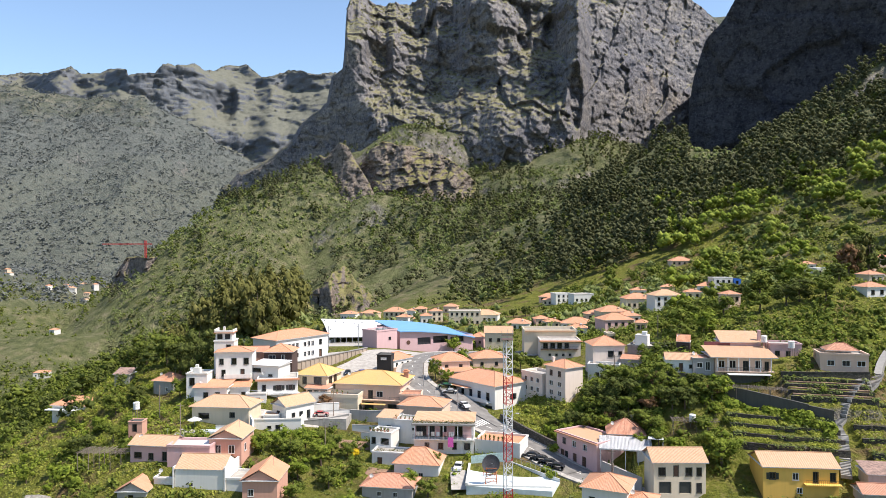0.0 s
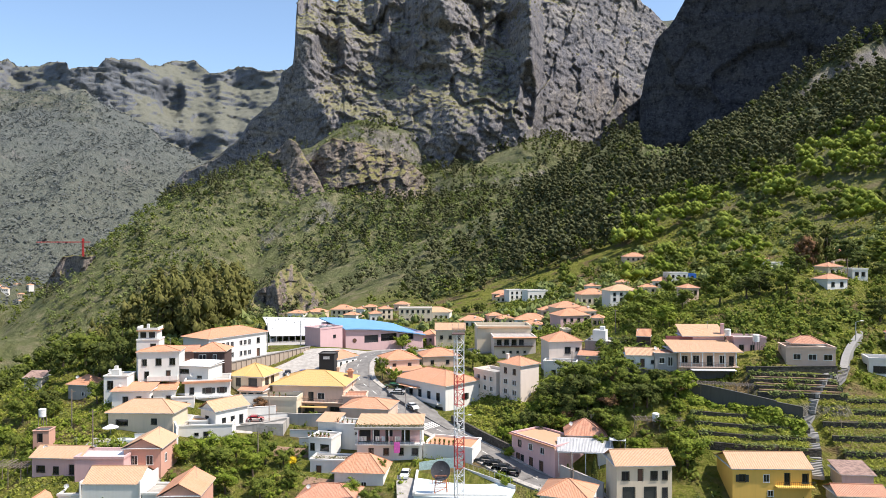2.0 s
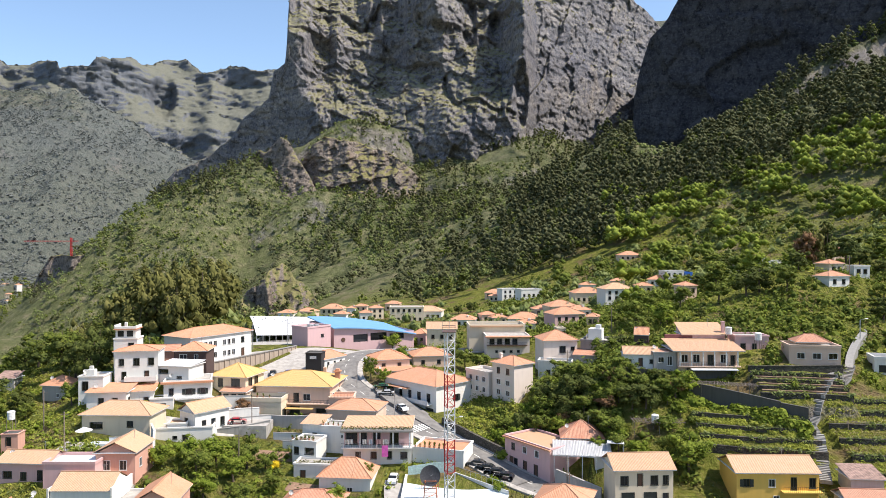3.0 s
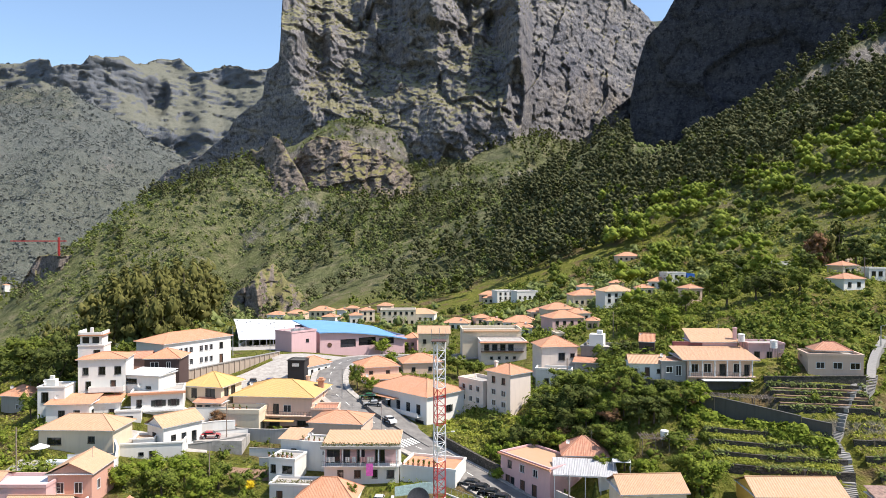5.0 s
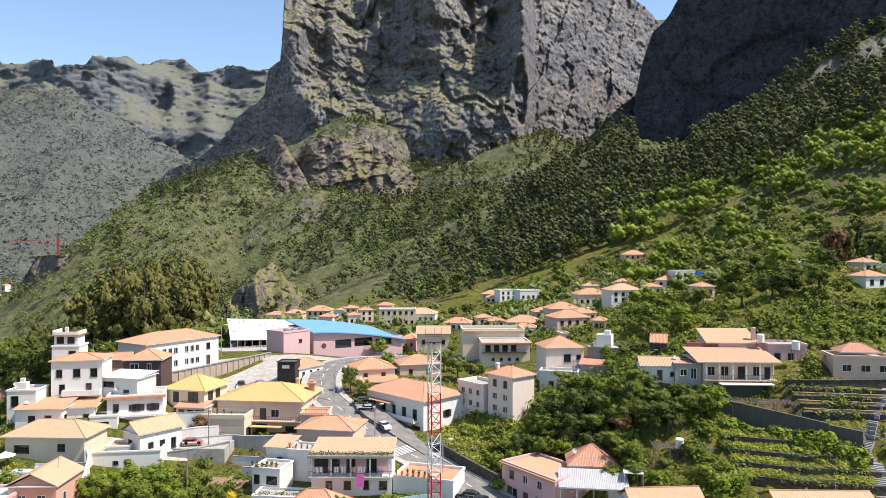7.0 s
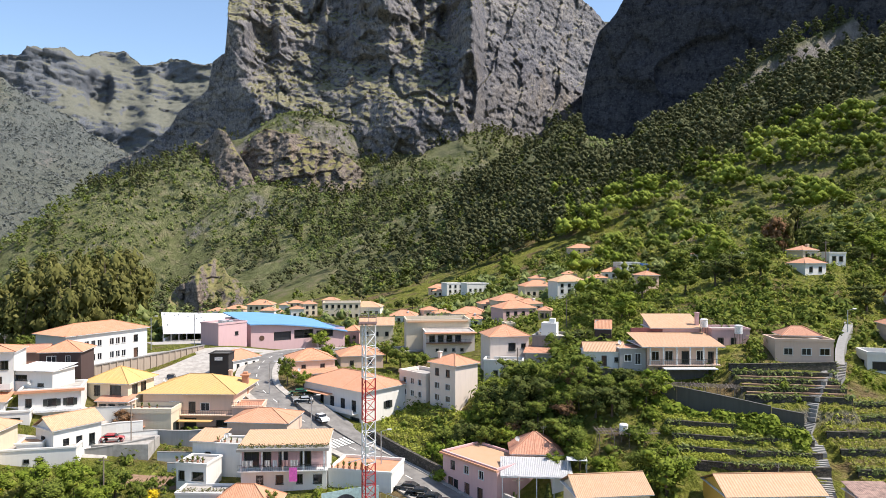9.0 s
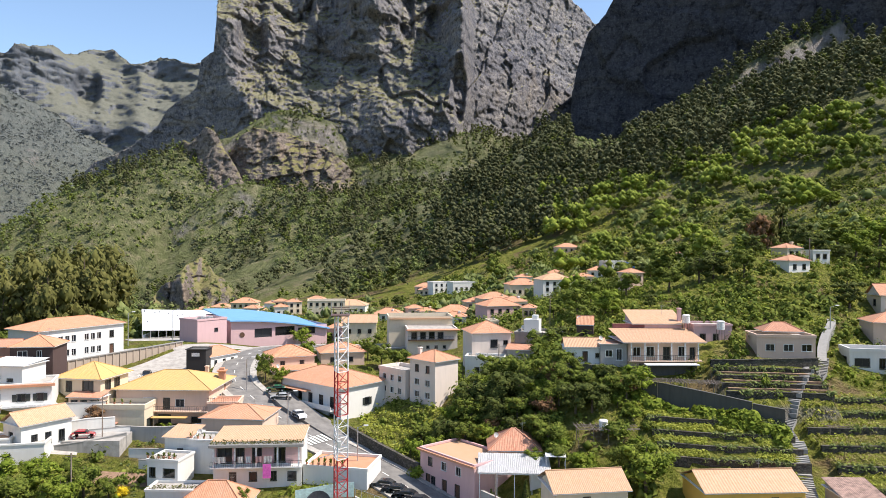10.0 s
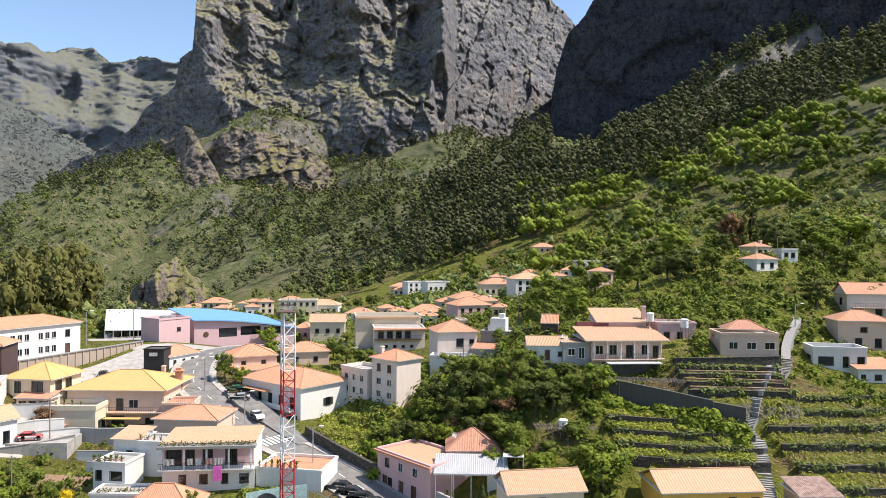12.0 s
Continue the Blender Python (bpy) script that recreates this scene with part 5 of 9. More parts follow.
house("low cream bungalow with a pale clay hipped roof and patio", -78.2, 138.0, 2.6, 14.6, 8, -2, 3.4, "hip", 2.2, CREAM, T_PALE, front=[(1.8, 0.6, 2.6, 1.3, "k"), (9.8, 1.0, 1.2, 1.2, "k")], over=0.6, sink=6)
house("white house with a reddish tiled roof and dark windows", -81.3, 146.0, 5.6, 8.6, 6.5, 5, 3.6, "mono", 0.9, WHITE, T_ORANGE, front=W(2, 1.6, 7.6, 1.0, 1.1, 1.4, "k"), right=[(1.2, 0.9, 0.9, 1.3, "k")], sink=6)
hs = house("tall white stepped house with a roof terrace and lookout room", -78.6, 153.6, 13.6, 9.6, 8, 12, 7.2, "hip", 1.0, WHITE, T_ORANGE, front=[(1.0, 4.0, 1.0, 1.5, "k"), (4.2, 4.0, 1.2, 1.6, "k"), (7.4, 4.0, 1.2, 1.6, "k"), (1.6, 0.8, 0.9, 1.7, "k"), (6.6, 0.8, 0.9, 1.8, "d")], sink=5)
balcony(hs, 2.4, 9.4, 0.6, 1.6, WHITE, "wall")
hs = house("white lookout room on the stepped house", -80.9, 158.0, 16.0, 5.4, 5, 8, 5.0, "flat", 0.3, WHITE, T_RED, front=[(3.4, 2.6, 1.2, 1.5, "k")], sink=5)
part("upper_room", boxes((0.3, 0.5, 5.0, 4.9, 4.6, 7.3)), WHITE, hs)
part("upper_window", boxes((0.8, 0.44, 5.6, 2.2, 0.5, 7.0)), GLASS, hs)
part("upper_window", boxes((2.9, 0.44, 5.6, 4.3, 0.5, 7.0)), GLASS, hs)
part("eave", boxes((-0.1, 0.0, 7.3, 5.3, 5.0, 7.5)), T_ORANGE, hs)
part("crown_rail", soft_boxes(0.04, (0.0, 0.2, 7.5, 0.3, 4.8, 8.4), (4.9, 0.2, 7.5, 5.2, 4.8, 8.2), (0.3, 0.1, 7.5, 4.9, 0.3, 8.1), (2.2, 1.0, 7.5, 2.8, 1.6, 9.0)), WHITE, hs)
house("white garage block with dark low windows", -69.8, 156.2, 10.0, 8.4, 6.4, -12, 3.7, "mono", 0.5, WHITE, WHITE_SHEET, front=[(0.6, 1.9, 2.4, 1.0, "k"), (5.4, 0.9, 1.1, 0.5, "k")], sink=6)
hs = house("white chapel-like store with a stepped cross-shaped gable", -84.6, 148.8, 8.6, 5.4, 5.5, 6, 4.6, "flat", 0.3, WHITE, PAVING, front=[(0.9, 1.6, 1.2, 2.0, "k")], sink=6)
part("turret", soft_boxes(0.04, (1.6, 0.4, 4.5, 3.4, 2.0, 6.2), (2.1, 0.8, 6.2, 2.9, 1.5, 7.0)), WHITE, hs)
house("dark brown house with an orange hipped roof", -69.2, 165.2, 12.0, 7.9, 8, 5, 4.0, "hip", 1.9, BROWN, T_ORANGE, front=[(1.4, 2.0, 1.7, 1.3, "w"), (5.0, 1.7, 0.8, 1.6, "w")], sink=6)
house("white shed with an orange roof in the school yard", -74.0, 168.0, 11.6, 4.5, 5, 10, 3.2, "gable", 1.3, SALMON, T_RED, sink=6)
hs = house("salmon house with a shallow clay gabled roof", -65.6, 118.6, 0.2, 7.2, 8.5, 2, 4.0, "front", 1.9, SALMON, T_PALE, front=[(1.4, 0.9, 1.2, 1.7, "w"), (4.4, 0.9, 1.2, 1.7, "w")], right=[(2, 0.9, 1.0, 1.5, "w")], sink=6)
house("pink house with old clay tiles beside a pergola", -83.0, 117.6, -1.3, 9.6, 6, -4, 3.4, "gable", 1.5, PINK, T_PALE, front=[(1.0, 0.7, 1.6, 1.2, "k"), (4.4, 0.4, 1.0, 1.4, "k"), (7.6, 0.4, 0.9, 1.8, "k")], sink=6)
house("white flat-roofed box house with a pink base", -73.6, 115.6, -0.9, 9.4, 6, 0, 3.2, "flat", 0.5, PINK, WHITE_SHEET, front=[(3.0, 0.3, 1.2, 1.2, "k"), (6.6, 0.3, 1.2, 1.2, "k")], sink=6)
hs = house("grey-walled house with a wide pale tiled roof and end walls", -69.6, 110.8, -4.2, 10.4, 7.5, 0, 4.6, "gable", 2.2, WHITE, T_PALE, front=[(3.0, 1.2, 0.8, 0.7, "w")], over=0.15, sink=6)
part("end_wall", boxes((-0.45, -0.3, 0, -0.16, 7.8, 5.2)), WHITE, hs)
part("end_wall", boxes((10.56, -0.3, 0, 10.85, 7.8, 5.4)), WHITE, hs)
house("white side room of the grey-walled house", -58.6, 110.8, -6.0, 4.0, 6, 0, 3.2, "flat", 0.4, WHITE, PAVING, sink=6)
house("white side room with a parapet", -74.4, 111.2, -6.4, 4.6, 5, 0, 3.0, "flat", 0.4, WHITE, PAVING, sink=6)
house("orange-roofed house beside a stepped lane", -53.4, 106.0, -4.6, 7.0, 9, 4, 5.0, "front", 2.2, SALMON, T_ORANGE, front=[(1.2, 2.0, 1.0, 1.3, "w")], sink=6)
house("small stone cottage with clay roof", -80.4, 107.5, -8.0, 6.0, 5, 4, 2.6, "front", 1.9, GREY, T_ORANGE, front=[(2.4, 0.2, 0.9, 1.7, "d")], sink=5)
hs = house("low farmhouse with clay roof and a white canopy", -128.0, 158.0, -2.4, 10.6, 7, -4, 3.4, "hip", 2.0, WHITE, T_ORANGE, front=[(2, 0.6, 1.0, 1.2, "k"), (7.0, 0.6, 1.0, 1.2, "k")], sink=6)
part("canopy", boxes((-0.8, -2.2, 2.5, 8.6, -0.5, 2.65)), WHITE_SHEET, hs)
house("small garden house with a bright orange hipped roof", -99.6, 160.6, 4.4, 6.6, 6, -12, 3.4, "hip", 2.0, GREY, T_ORANGE, front=[(4.0, 0.8, 0.7, 0.9, "w")], sink=6)
house("tin-roofed garden shed with striped rusty sheets", -113.6, 165.0, 5.2, 4.2, 4, 4, 2.4, "mono", 1.2, GREY, RUST, sink=5)
house("small red garden hut with a flat roof", -89.4, 128.5, 1.0, 3.2, 3, 6, 2.6, "flat", 0.12, SALMON, DARK_CONCRETE, front=[(1.0, 0.2, 0.9, 1.8, "d")], sink=5)

# houses along the road on the right
hs = house("pink roadside house with a clay-paved roof terrace", 11.3, 139.0, -1.9, 13.5, 8.5, -54, 6.2, "flat", 0.35, PINK, T_PALE,
           front=[(2.2, 3.9, 0.9, 1.3, "k"), (5.6, 3.9, 1.1, 1.3, "w"), (9.2, 3.9, 1.1, 1.3, "w"), (1.6, 0.1, 1.0, 2.2, "d"), (3.0, 0.8, 0.9, 1.4, "k"), (5.8, 0.1, 1.0, 2.2, "d"), (9.0, 0.1, 1.0, 2.2, "d")], sink=5)
part("eaves_tiles", boxes((-0.4, -0.55, 6.0, 13.9, -0.02, 6.3)), T_ORANGE, hs, "row of orange eaves tiles")
hs = house("small pink house with a red-brown hipped roof", 22.6, 133.6, -1.0, 8.0, 7.5, -6, 4.4, "hip", 2.7, BEIGE, T_RED, front=[(1.4, 2.1, 1.1, 1.4, "w"), (4.0, 2.1, 1.1, 1.4, "w"), (6.4, 2.1, 0.8, 1.2, "w")], right=[(3.0, 2.0, 1.0, 1.6, "k")], over=0.5, sink=5)
cp = empty("porch_canopy", 19.6, 127.0, -2.4, -8)
tagged(cp, "pale corrugated sheet canopy over a porch", "canopy")
bm = bmesh.new()
uvl = bm.loops.layers.uv.new("UVMap")
slope_face(bm, uvl, (0, 0, 0), (1, 0, 0), (0, 6.0, 1.3), 11.4, 6.2, 0, 11.4, 0.3, 0.05)
bmesh.ops.solidify(bm, geom=bm.faces[:], thickness=0.05)
part("sheet", bm, WHITE_SHEET, cp)
for k in range(5):
    bm = bmesh.new()
    beam(bm, (0.3 + k * 2.7, 0.3, -4.5), (0.3 + k * 2.7, 0.3, 0), 0.09)
    part("post", bm, FRAME, cp)
part("beam", boxes((0, 0.15, -0.3, 11.4, 0.4, -0.1)), FRAME, cp)
part("white_room", boxes((8.2, 1.2, -5.5, 11.2, 5.5, -0.3)), WHITE, cp)
house("cream two-storey house over dark garage doors", 28.6, 113.4, -1.3, 10.4, 7, 4, 6.2, "gable", 2.0, CREAM, T_PALE,
      front=[(1.0, 3.6, 1.3, 1.6, "k"), (4.0, 3.4, 0.9, 2.2, "d"), (6.4, 3.6, 1.2, 1.6, "k"), (8.6, 3.6, 0.9, 1.6, "k"), (1.2, 0.1, 2.2, 2.2, "g"), (5.2, 0.1, 2.2, 2.2, "g"), (8.6, 0.2, 0.9, 1.9, "k")], right=[(3.0, 3.6, 1.0, 1.6, "w")], over=0.5, sink=5)
hs = house("bright yellow two-storey house with a pale corrugated roof", 49.6, 112.8, -1.5, 14.2, 8.2, -1, 5.8, "gable", 1.9, YELLOW, T_PALE,
           front=[(1.2, 3.5, 1.1, 1.3, "s"), (5.6, 3.5, 1.0, 1.3, "w"), (9.4, 3.0, 0.9, 2.1, "k"), (12.6, 3.3, 1.0, 1.7, "k"), (6.4, 0.9, 0.9, 1.0, "w")], over=0.35, sink=5, rib=0.42)
balcony(hs, 7.6, 14.4, 2.9, 1.2, YELLOW)
hs = house("orange-roofed white house by the road bend", 13.4, 104.6, -3.6, 8.4, 8, -20, 5.6, "hip", 2.0, WHITE, T_ORANGE, front=[(1.4, 2.4, 1.0, 1.6, "k"), (4.6, 2.0, 1.0, 1.9, "k")], sink=6)
house("low orange roofed room by the road", 21.4, 101.8, -5.0, 4.8, 5, -20, 3.6, "hip", 1.0, WHITE, T_ORANGE, sink=6)
house("rusty tin-roofed shed on a terrace", 69.0, 112.0, -2.2, 5.4, 5, -6, 2.4, "mono", 1.0, GREY, RUST, sink=5)
house("tile-roofed hut at the foot of the stairs", 66.0, 107.5, -4.6, 8.2, 5, -4, 2.4, "gable", 1.3, GREY, T_RED, sink=6)

# houses on the hillside
hs = house("long beige single-storey house with a wide pale tiled roof", 50.1, 146.2, 15.0, 13.0, 7.5, -2, 3.2, "mono", 1.5, BEIGE, T_PALE,
           front=[(0.9, 0.7, 1.3, 1.6, "w"), (3.4, 0.6, 1.4, 1.8, "w"), (6.6, 0.1, 1.2, 2.2, "k"), (9.4, 0.6, 1.4, 1.8, "w"), (11.6, 0.1, 0.9, 2.1, "k")], right=[(1, 0.5, 1.2, 1.9, "k")], over=1.35, sink=6)
part("back_parapet", boxes((-0.4, 8.9, 4.0, 13.4, 9.5, 5.7)), plain("maroon_paint", (0.20, 0.07, 0.07), 0.8), hs, "maroon painted parapet")
balcony(hs, -0.2, 13.4, 0.0, 1.3, BEIGE)
for k in range(6):
    mesh_part("veranda_post", shared(("vpost",), lambda: boxes((-0.1, -1.25, 0.0, 0.1, -1.05, 3.3))), FRAME, hs).location = (0.2 + k * 2.5, 0, 0)
part("awning", boxes((2.4, -3.2, -0.6, 12.2, -1.35, -0.45)), WHITE_SHEET, hs, "long white awning")
# solid dark block stands for the shaded void below the house
part("cellar", boxes((2.0, -1.3, -5, 12.4, -0.01, -0.7)), DARK_CONCRETE, hs)
house("dim veranda room at the end of the long house", 45.0, 146.8, 14.5, 5.0, 6, -2, 3.8, "flat", 0.2, GREY, T_RED, front=[(1.0, 1.6, 1.2, 1.2, "w"), (3.0, 1.0, 1.0, 2.0, "w")], sink=6)
house("rear house with a steep clay roof and water tanks", 54.2, 155.0, 17.4, 9.6, 6, -3, 4.0, "mono", 2.2, PINK, T_PALE, sink=6, chimney=(9.4, 1.0, 3.2))
house("lilac flat-roofed house with small windows", 65.2, 152.0, 17.4, 7.4, 6, -4, 4.2, "flat", 0.35, PINK, PAVING, front=[(1.2, 1.4, 1.0, 1.2, "k"), (3.8, 0.8, 0.9, 1.8, "k")], sink=6)
house("small white cottage with a pale clay roof", 38.8, 148.2, 13.8, 7.4, 4.6, -6, 2.7, "gable", 1.5, WHITE, T_PALE, front=[(0.8, 0.9, 0.7, 0.8, "k"), (3.2, 0.1, 0.8, 1.9, "d"), (5.6, 0.9, 0.7, 0.8, "k")], over=0.3, sink=6)
house("brown shed with a steep orange roof", 45.0, 163.5, 16.3, 3.4, 4, -18, 2.8, "gable", 1.7, BROWN, T_ORANGE, front=[(1.2, 0.2, 0.9, 1.8, "d")], over=0.15, sink=5)
hs = house("pale pink bungalow with a stepped parapet and three dark windows", 74.0, 144.6, 16.1, 10.4, 6.5, -10, 3.6, "flat", 0.5, BEIGE, PAVING, front=[(1.6, 1.1, 1.5, 1.2, "w"), (4.8, 1.1, 1.6, 1.2, "w"), (8.0, 1.1, 1.7, 1.2, "w")], sink=6)
roof(hs, "hip", 7.0, 5.0, 4.6, 0.2, 1.5, T_RED, at=(1.6, 1.0))
house("white and blue-edged flat house with a terrace railing", 96.0, 150.4, 12.4, 9.6, 6, -16, 3.4, "flat", 0.7, WHITE, PAVING, front=[(1.0, 0.5, 2.6, 1.6, "k"), (5.4, 0.2, 1.0, 2.0, "k"), (8.0, 0.4, 1.2, 1.8, "k")], left=[(2, 0.6, 2.4, 1.5, "k")], sink=6)
house("grey and pink two-storey house with an orange hipped roof", 108.2, 160.5, 16.9, 10.2, 8, -16, 6.0, "hip", 2.0, BEIGE, T_ORANGE, front=[(4.4, 3.8, 1.2, 1.0, "k"), (3.4, 0.6, 1.2, 1.9, "k"), (7.2, 0.6, 1.2, 1.9, "k")], sink=6)
hs = house("large pale house with a clay gabled roof and veranda", 123.0, 178.5, 21.4, 15, 8, -14, 6.2, "gable", 2.6, PALE, T_ORANGE, front=[(2.0, 0.8, 1.6, 2.0, "k"), (6.4, 0.6, 1.4, 2.2, "k"), (9.0, 0.6, 1.4, 2.2, "k")], left=[(4, 3.6, 1.2, 1.6, "k")], sink=6)
balcony(hs, 1, 16, 3.2, 1.4, BEIGE)
house("low white house with a clay roof below the hill road", 102.2, 146.0, 9.2, 8, 6, -6, 3.2, "mono", 1.3, WHITE, T_ORANGE, front=[(0.6, 1.2, 0.8, 1.0, "k"), (3.2, 1.2, 1.2, 1.0, "k")], sink=6)

# small buildings squeezed in between on the left bank
house("small white house with a red lean-to among the terraces", -73.4, 149.0, 5.2, 5.4, 5.0, 14, 4.6, "mono", 0.8, WHITE, T_ORANGE, front=[(3.4, 2.2, 0.9, 1.1, "k"), (1.0, 0.4, 0.8, 1.8, "d")], sink=6)
house("white wash-house with a flat roof beside the gabled house", -61.4, 141.4, -0.2, 4.0, 4.0, 10, 3.8, "flat", 0.3, WHITE, T_PALE, front=[(1.0, 1.2, 0.8, 1.0, "k"), (2.5, 0.2, 0.8, 1.9, "d")], sink=6)
house("grey stone store with a flat roof below the stepped house", -78.0, 151.6, 5.4, 7.0, 3.4, 10, 3.6, "flat", 0.4, GREY, PAVING, front=[(1.2, 1.0, 1.0, 1.2, "k")], sink=6)
house("white terrace house with a green awning", -68.2, 148.4, 3.6, 5.0, 3.6, 14, 3.4, "flat", 0.35, WHITE, PAVING, front=[(1.4, 0.5, 2.0, 1.9, "k")], sink=6)
FOOT.append((-74, 240, 34, 50, 0))
FOOT.append((18.5, 124.5, 13.5, 9.5, -8))

# ---- the houses beyond ----
house("white house with an orange hipped roof in the far village", -135.8, 548.0, -14.1, 13.0, 10.0, -9, 4.3, "hip", 2.4, WHITE, T_ORANGE, front=W(5, 0.4, 12.6, 0.9, 1.0, 1.3, "k"), over=0.4, sink=5, group="houses of the far village", chimney=(9.1, 2.0, 1.9))
house("pale pink house with an orange hipped roof in the far village", -95.9, 434.0, -2.5, 11.0, 8.8, -14, 4.5, "hip", 2.1, BEIGE, T_ORANGE, front=W(4, 0.4, 10.6, 0.9, 1.0, 1.3, "k"), over=0.4, sink=5, group="houses of the far village")
house("cream house with an orange hipped roof in the far village", -66.2, 351.0, 6.4, 11.4, 9.1, -2, 5.3, "hip", 2.2, CREAM, T_ORANGE, front=[*W(4, 0.4, 11.0, 0.9, 1.0, 1.3, "k"), *W(4, 0.4, 11.0, 3.3, 1.0, 1.3, "k")], over=0.4, sink=5, group="houses of the far village", chimney=(8.0, 2.0, 1.9))
house("white house with an orange hipped roof in the far village", -55.1, 324.0, 6.2, 6.1, 5.5, -12, 3.8, "hip", 1.3, WHITE, T_ORANGE, front=W(2, 0.4, 5.7, 0.9, 1.0, 1.3, "k"), over=0.4, sink=5, group="houses of the far village")
house("white house with an orange hipped roof in the far village", -62.6, 419.0, 0.9, 5.6, 5.5, -15, 4.6, "hip", 1.3, WHITE, T_ORANGE, front=W(2, 0.4, 5.2, 0.9, 1.0, 1.3, "k"), over=0.4, sink=5, group="houses of the far village", chimney=(3.9, 2.0, 1.9))
house("pale pink house with an orange hipped roof in the far village", -57.7, 419.0, 1.9, 7.3, 5.8, -2, 5.3, "hip", 1.4, BEIGE, T_ORANGE, front=[*W(2, 0.4, 6.9, 0.9, 1.0, 1.3, "k"), *W(2, 0.4, 6.9, 3.3, 1.0, 1.3, "k")], over=0.4, sink=5, group="houses of the far village")
house("cream house with an orange hipped roof in the far village", -39.9, 347.0, 7.0, 6.6, 5.5, 19, 5.5, "hip", 1.3, CREAM, T_ORANGE, front=[*W(2, 0.4, 6.2, 0.9, 1.0, 1.3, "k"), *W(2, 0.4, 6.2, 3.5, 1.0, 1.3, "k")], over=0.4, sink=5, group="houses of the far village", chimney=(4.6, 2.0, 1.9))
house("white house with an orange hipped roof in the far village", -43.6, 334.0, 5.8, 5.8, 5.5, 14, 4.0, "hip", 1.3, WHITE, T_ORANGE, front=W(2, 0.4, 5.4, 0.9, 1.0, 1.3, "k"), over=0.4, sink=5, group="houses of the far village")
house("white house with an orange hipped roof in the far village", -50.3, 326.0, 5.1, 4.6, 5.5, 13, 3.0, "hip", 1.1, WHITE, T_ORANGE, front=W(2, 0.4, 4.2, 0.9, 1.0, 1.3, "k"), over=0.4, sink=5, group="houses of the far village", chimney=(3.2, 2.0, 1.9))
house("pale pink house with an orange hipped roof in the far village", -40.7, 436.0, 2.1, 9.0, 7.2, -9, 4.1, "hip", 1.7, BEIGE, T_ORANGE, front=W(3, 0.4, 8.6, 0.9, 1.0, 1.3, "k"), over=0.4, sink=5, group="houses of the far village")
house("cream flat-roofed house with a terrace in the far village", -28.7, 326.0, 9.1, 16.2, 10.0, 3, 7.0, "flat", 0.4, CREAM, PAVING, front=[*W(6, 0.4, 15.8, 0.9, 1.0, 1.3, "k"), *W(6, 0.4, 15.8, 5.0, 1.0, 1.3, "k")], over=0.4, sink=5, group="houses of the far village")
house("white house with a pale clay hipped roof on the hill", -17.6, 335.0, 6.5, 13.5, 10.0, -7, 3.7, "hip", 2.4, WHITE, T_PALE, front=W(5, 0.4, 13.1, 0.9, 1.0, 1.3, "k"), over=0.4, sink=5, group="houses of the far village")
house("white house with an orange hipped roof in the far village", -0.0, 301.0, 5.9, 10.7, 8.6, -11, 3.0, "hip", 2.1, WHITE, T_ORANGE, front=W(4, 0.4, 10.3, 0.9, 1.0, 1.3, "k"), over=0.4, sink=5, group="houses of the far village", chimney=(7.5, 2.0, 1.9))
house("pale pink house with an orange hipped roof in the far village", 20.4, 402.0, 11.2, 10.2, 8.2, -14, 3.0, "hip", 2.0, BEIGE, T_ORANGE, front=W(3, 0.4, 9.8, 0.9, 1.0, 1.3, "k"), over=0.4, sink=5, group="houses of the far village")
house("cream house with an orange hipped roof in the far village", 21.5, 382.0, 10.7, 8.2, 6.6, -9, 3.0, "hip", 1.6, CREAM, T_ORANGE, front=W(3, 0.4, 7.8, 0.9, 1.0, 1.3, "k"), over=0.4, sink=5, group="houses of the far village", chimney=(5.7, 2.0, 1.9))
house("white flat-roofed house with a terrace in the far village", 28.6, 375.0, 14.8, 9.5, 7.6, 19, 5.3, "flat", 0.4, WHITE, PAVING, front=[*W(3, 0.4, 9.1, 0.9, 1.0, 1.3, "k"), *W(3, 0.4, 9.1, 3.3, 1.0, 1.3, "k")], over=0.4, sink=5, group="houses of the far village")
house("white flat-roofed house with a terrace in the far village", 37.2, 358.0, 15.6, 11.3, 9.0, 15, 4.5, "flat", 0.4, WHITE, PAVING, front=W(4, 0.4, 10.9, 0.9, 1.0, 1.3, "k"), over=0.4, sink=5, group="houses of the far village")
house("pale pink house with an orange hipped roof in the far village", 14.1, 304.0, 7.7, 6.7, 5.5, 14, 3.1, "hip", 1.3, BEIGE, T_ORANGE, front=W(2, 0.4, 6.3, 0.9, 1.0, 1.3, "k"), over=0.4, sink=5, group="houses of the far village")
house("cream house with an orange hipped roof in the far village", 18.2, 293.0, 7.5, 6.9, 5.5, 14, 3.0, "hip", 1.3, CREAM, T_ORANGE, front=W(2, 0.4, 6.5, 0.9, 1.0, 1.3, "k"), over=0.4, sink=5, group="houses of the far village", chimney=(4.8, 2.0, 1.9))
house("white house with an orange hipped roof in the far village", 23.2, 275.0, 8.9, 13.0, 10.0, -10, 3.0, "hip", 2.4, WHITE, T_ORANGE, front=W(5, 0.4, 12.6, 0.9, 1.0, 1.3, "k"), over=0.4, sink=5, group="houses of the far village")
house("white house with an orange hipped roof in the far village", 24.7, 257.0, 9.0, 7.5, 6.0, -6, 3.0, "hip", 1.4, WHITE, T_ORANGE, front=W(2, 0.4, 7.1, 0.9, 1.0, 1.3, "k"), over=0.4, sink=5, group="houses of the far village", chimney=(5.2, 2.0, 1.9))
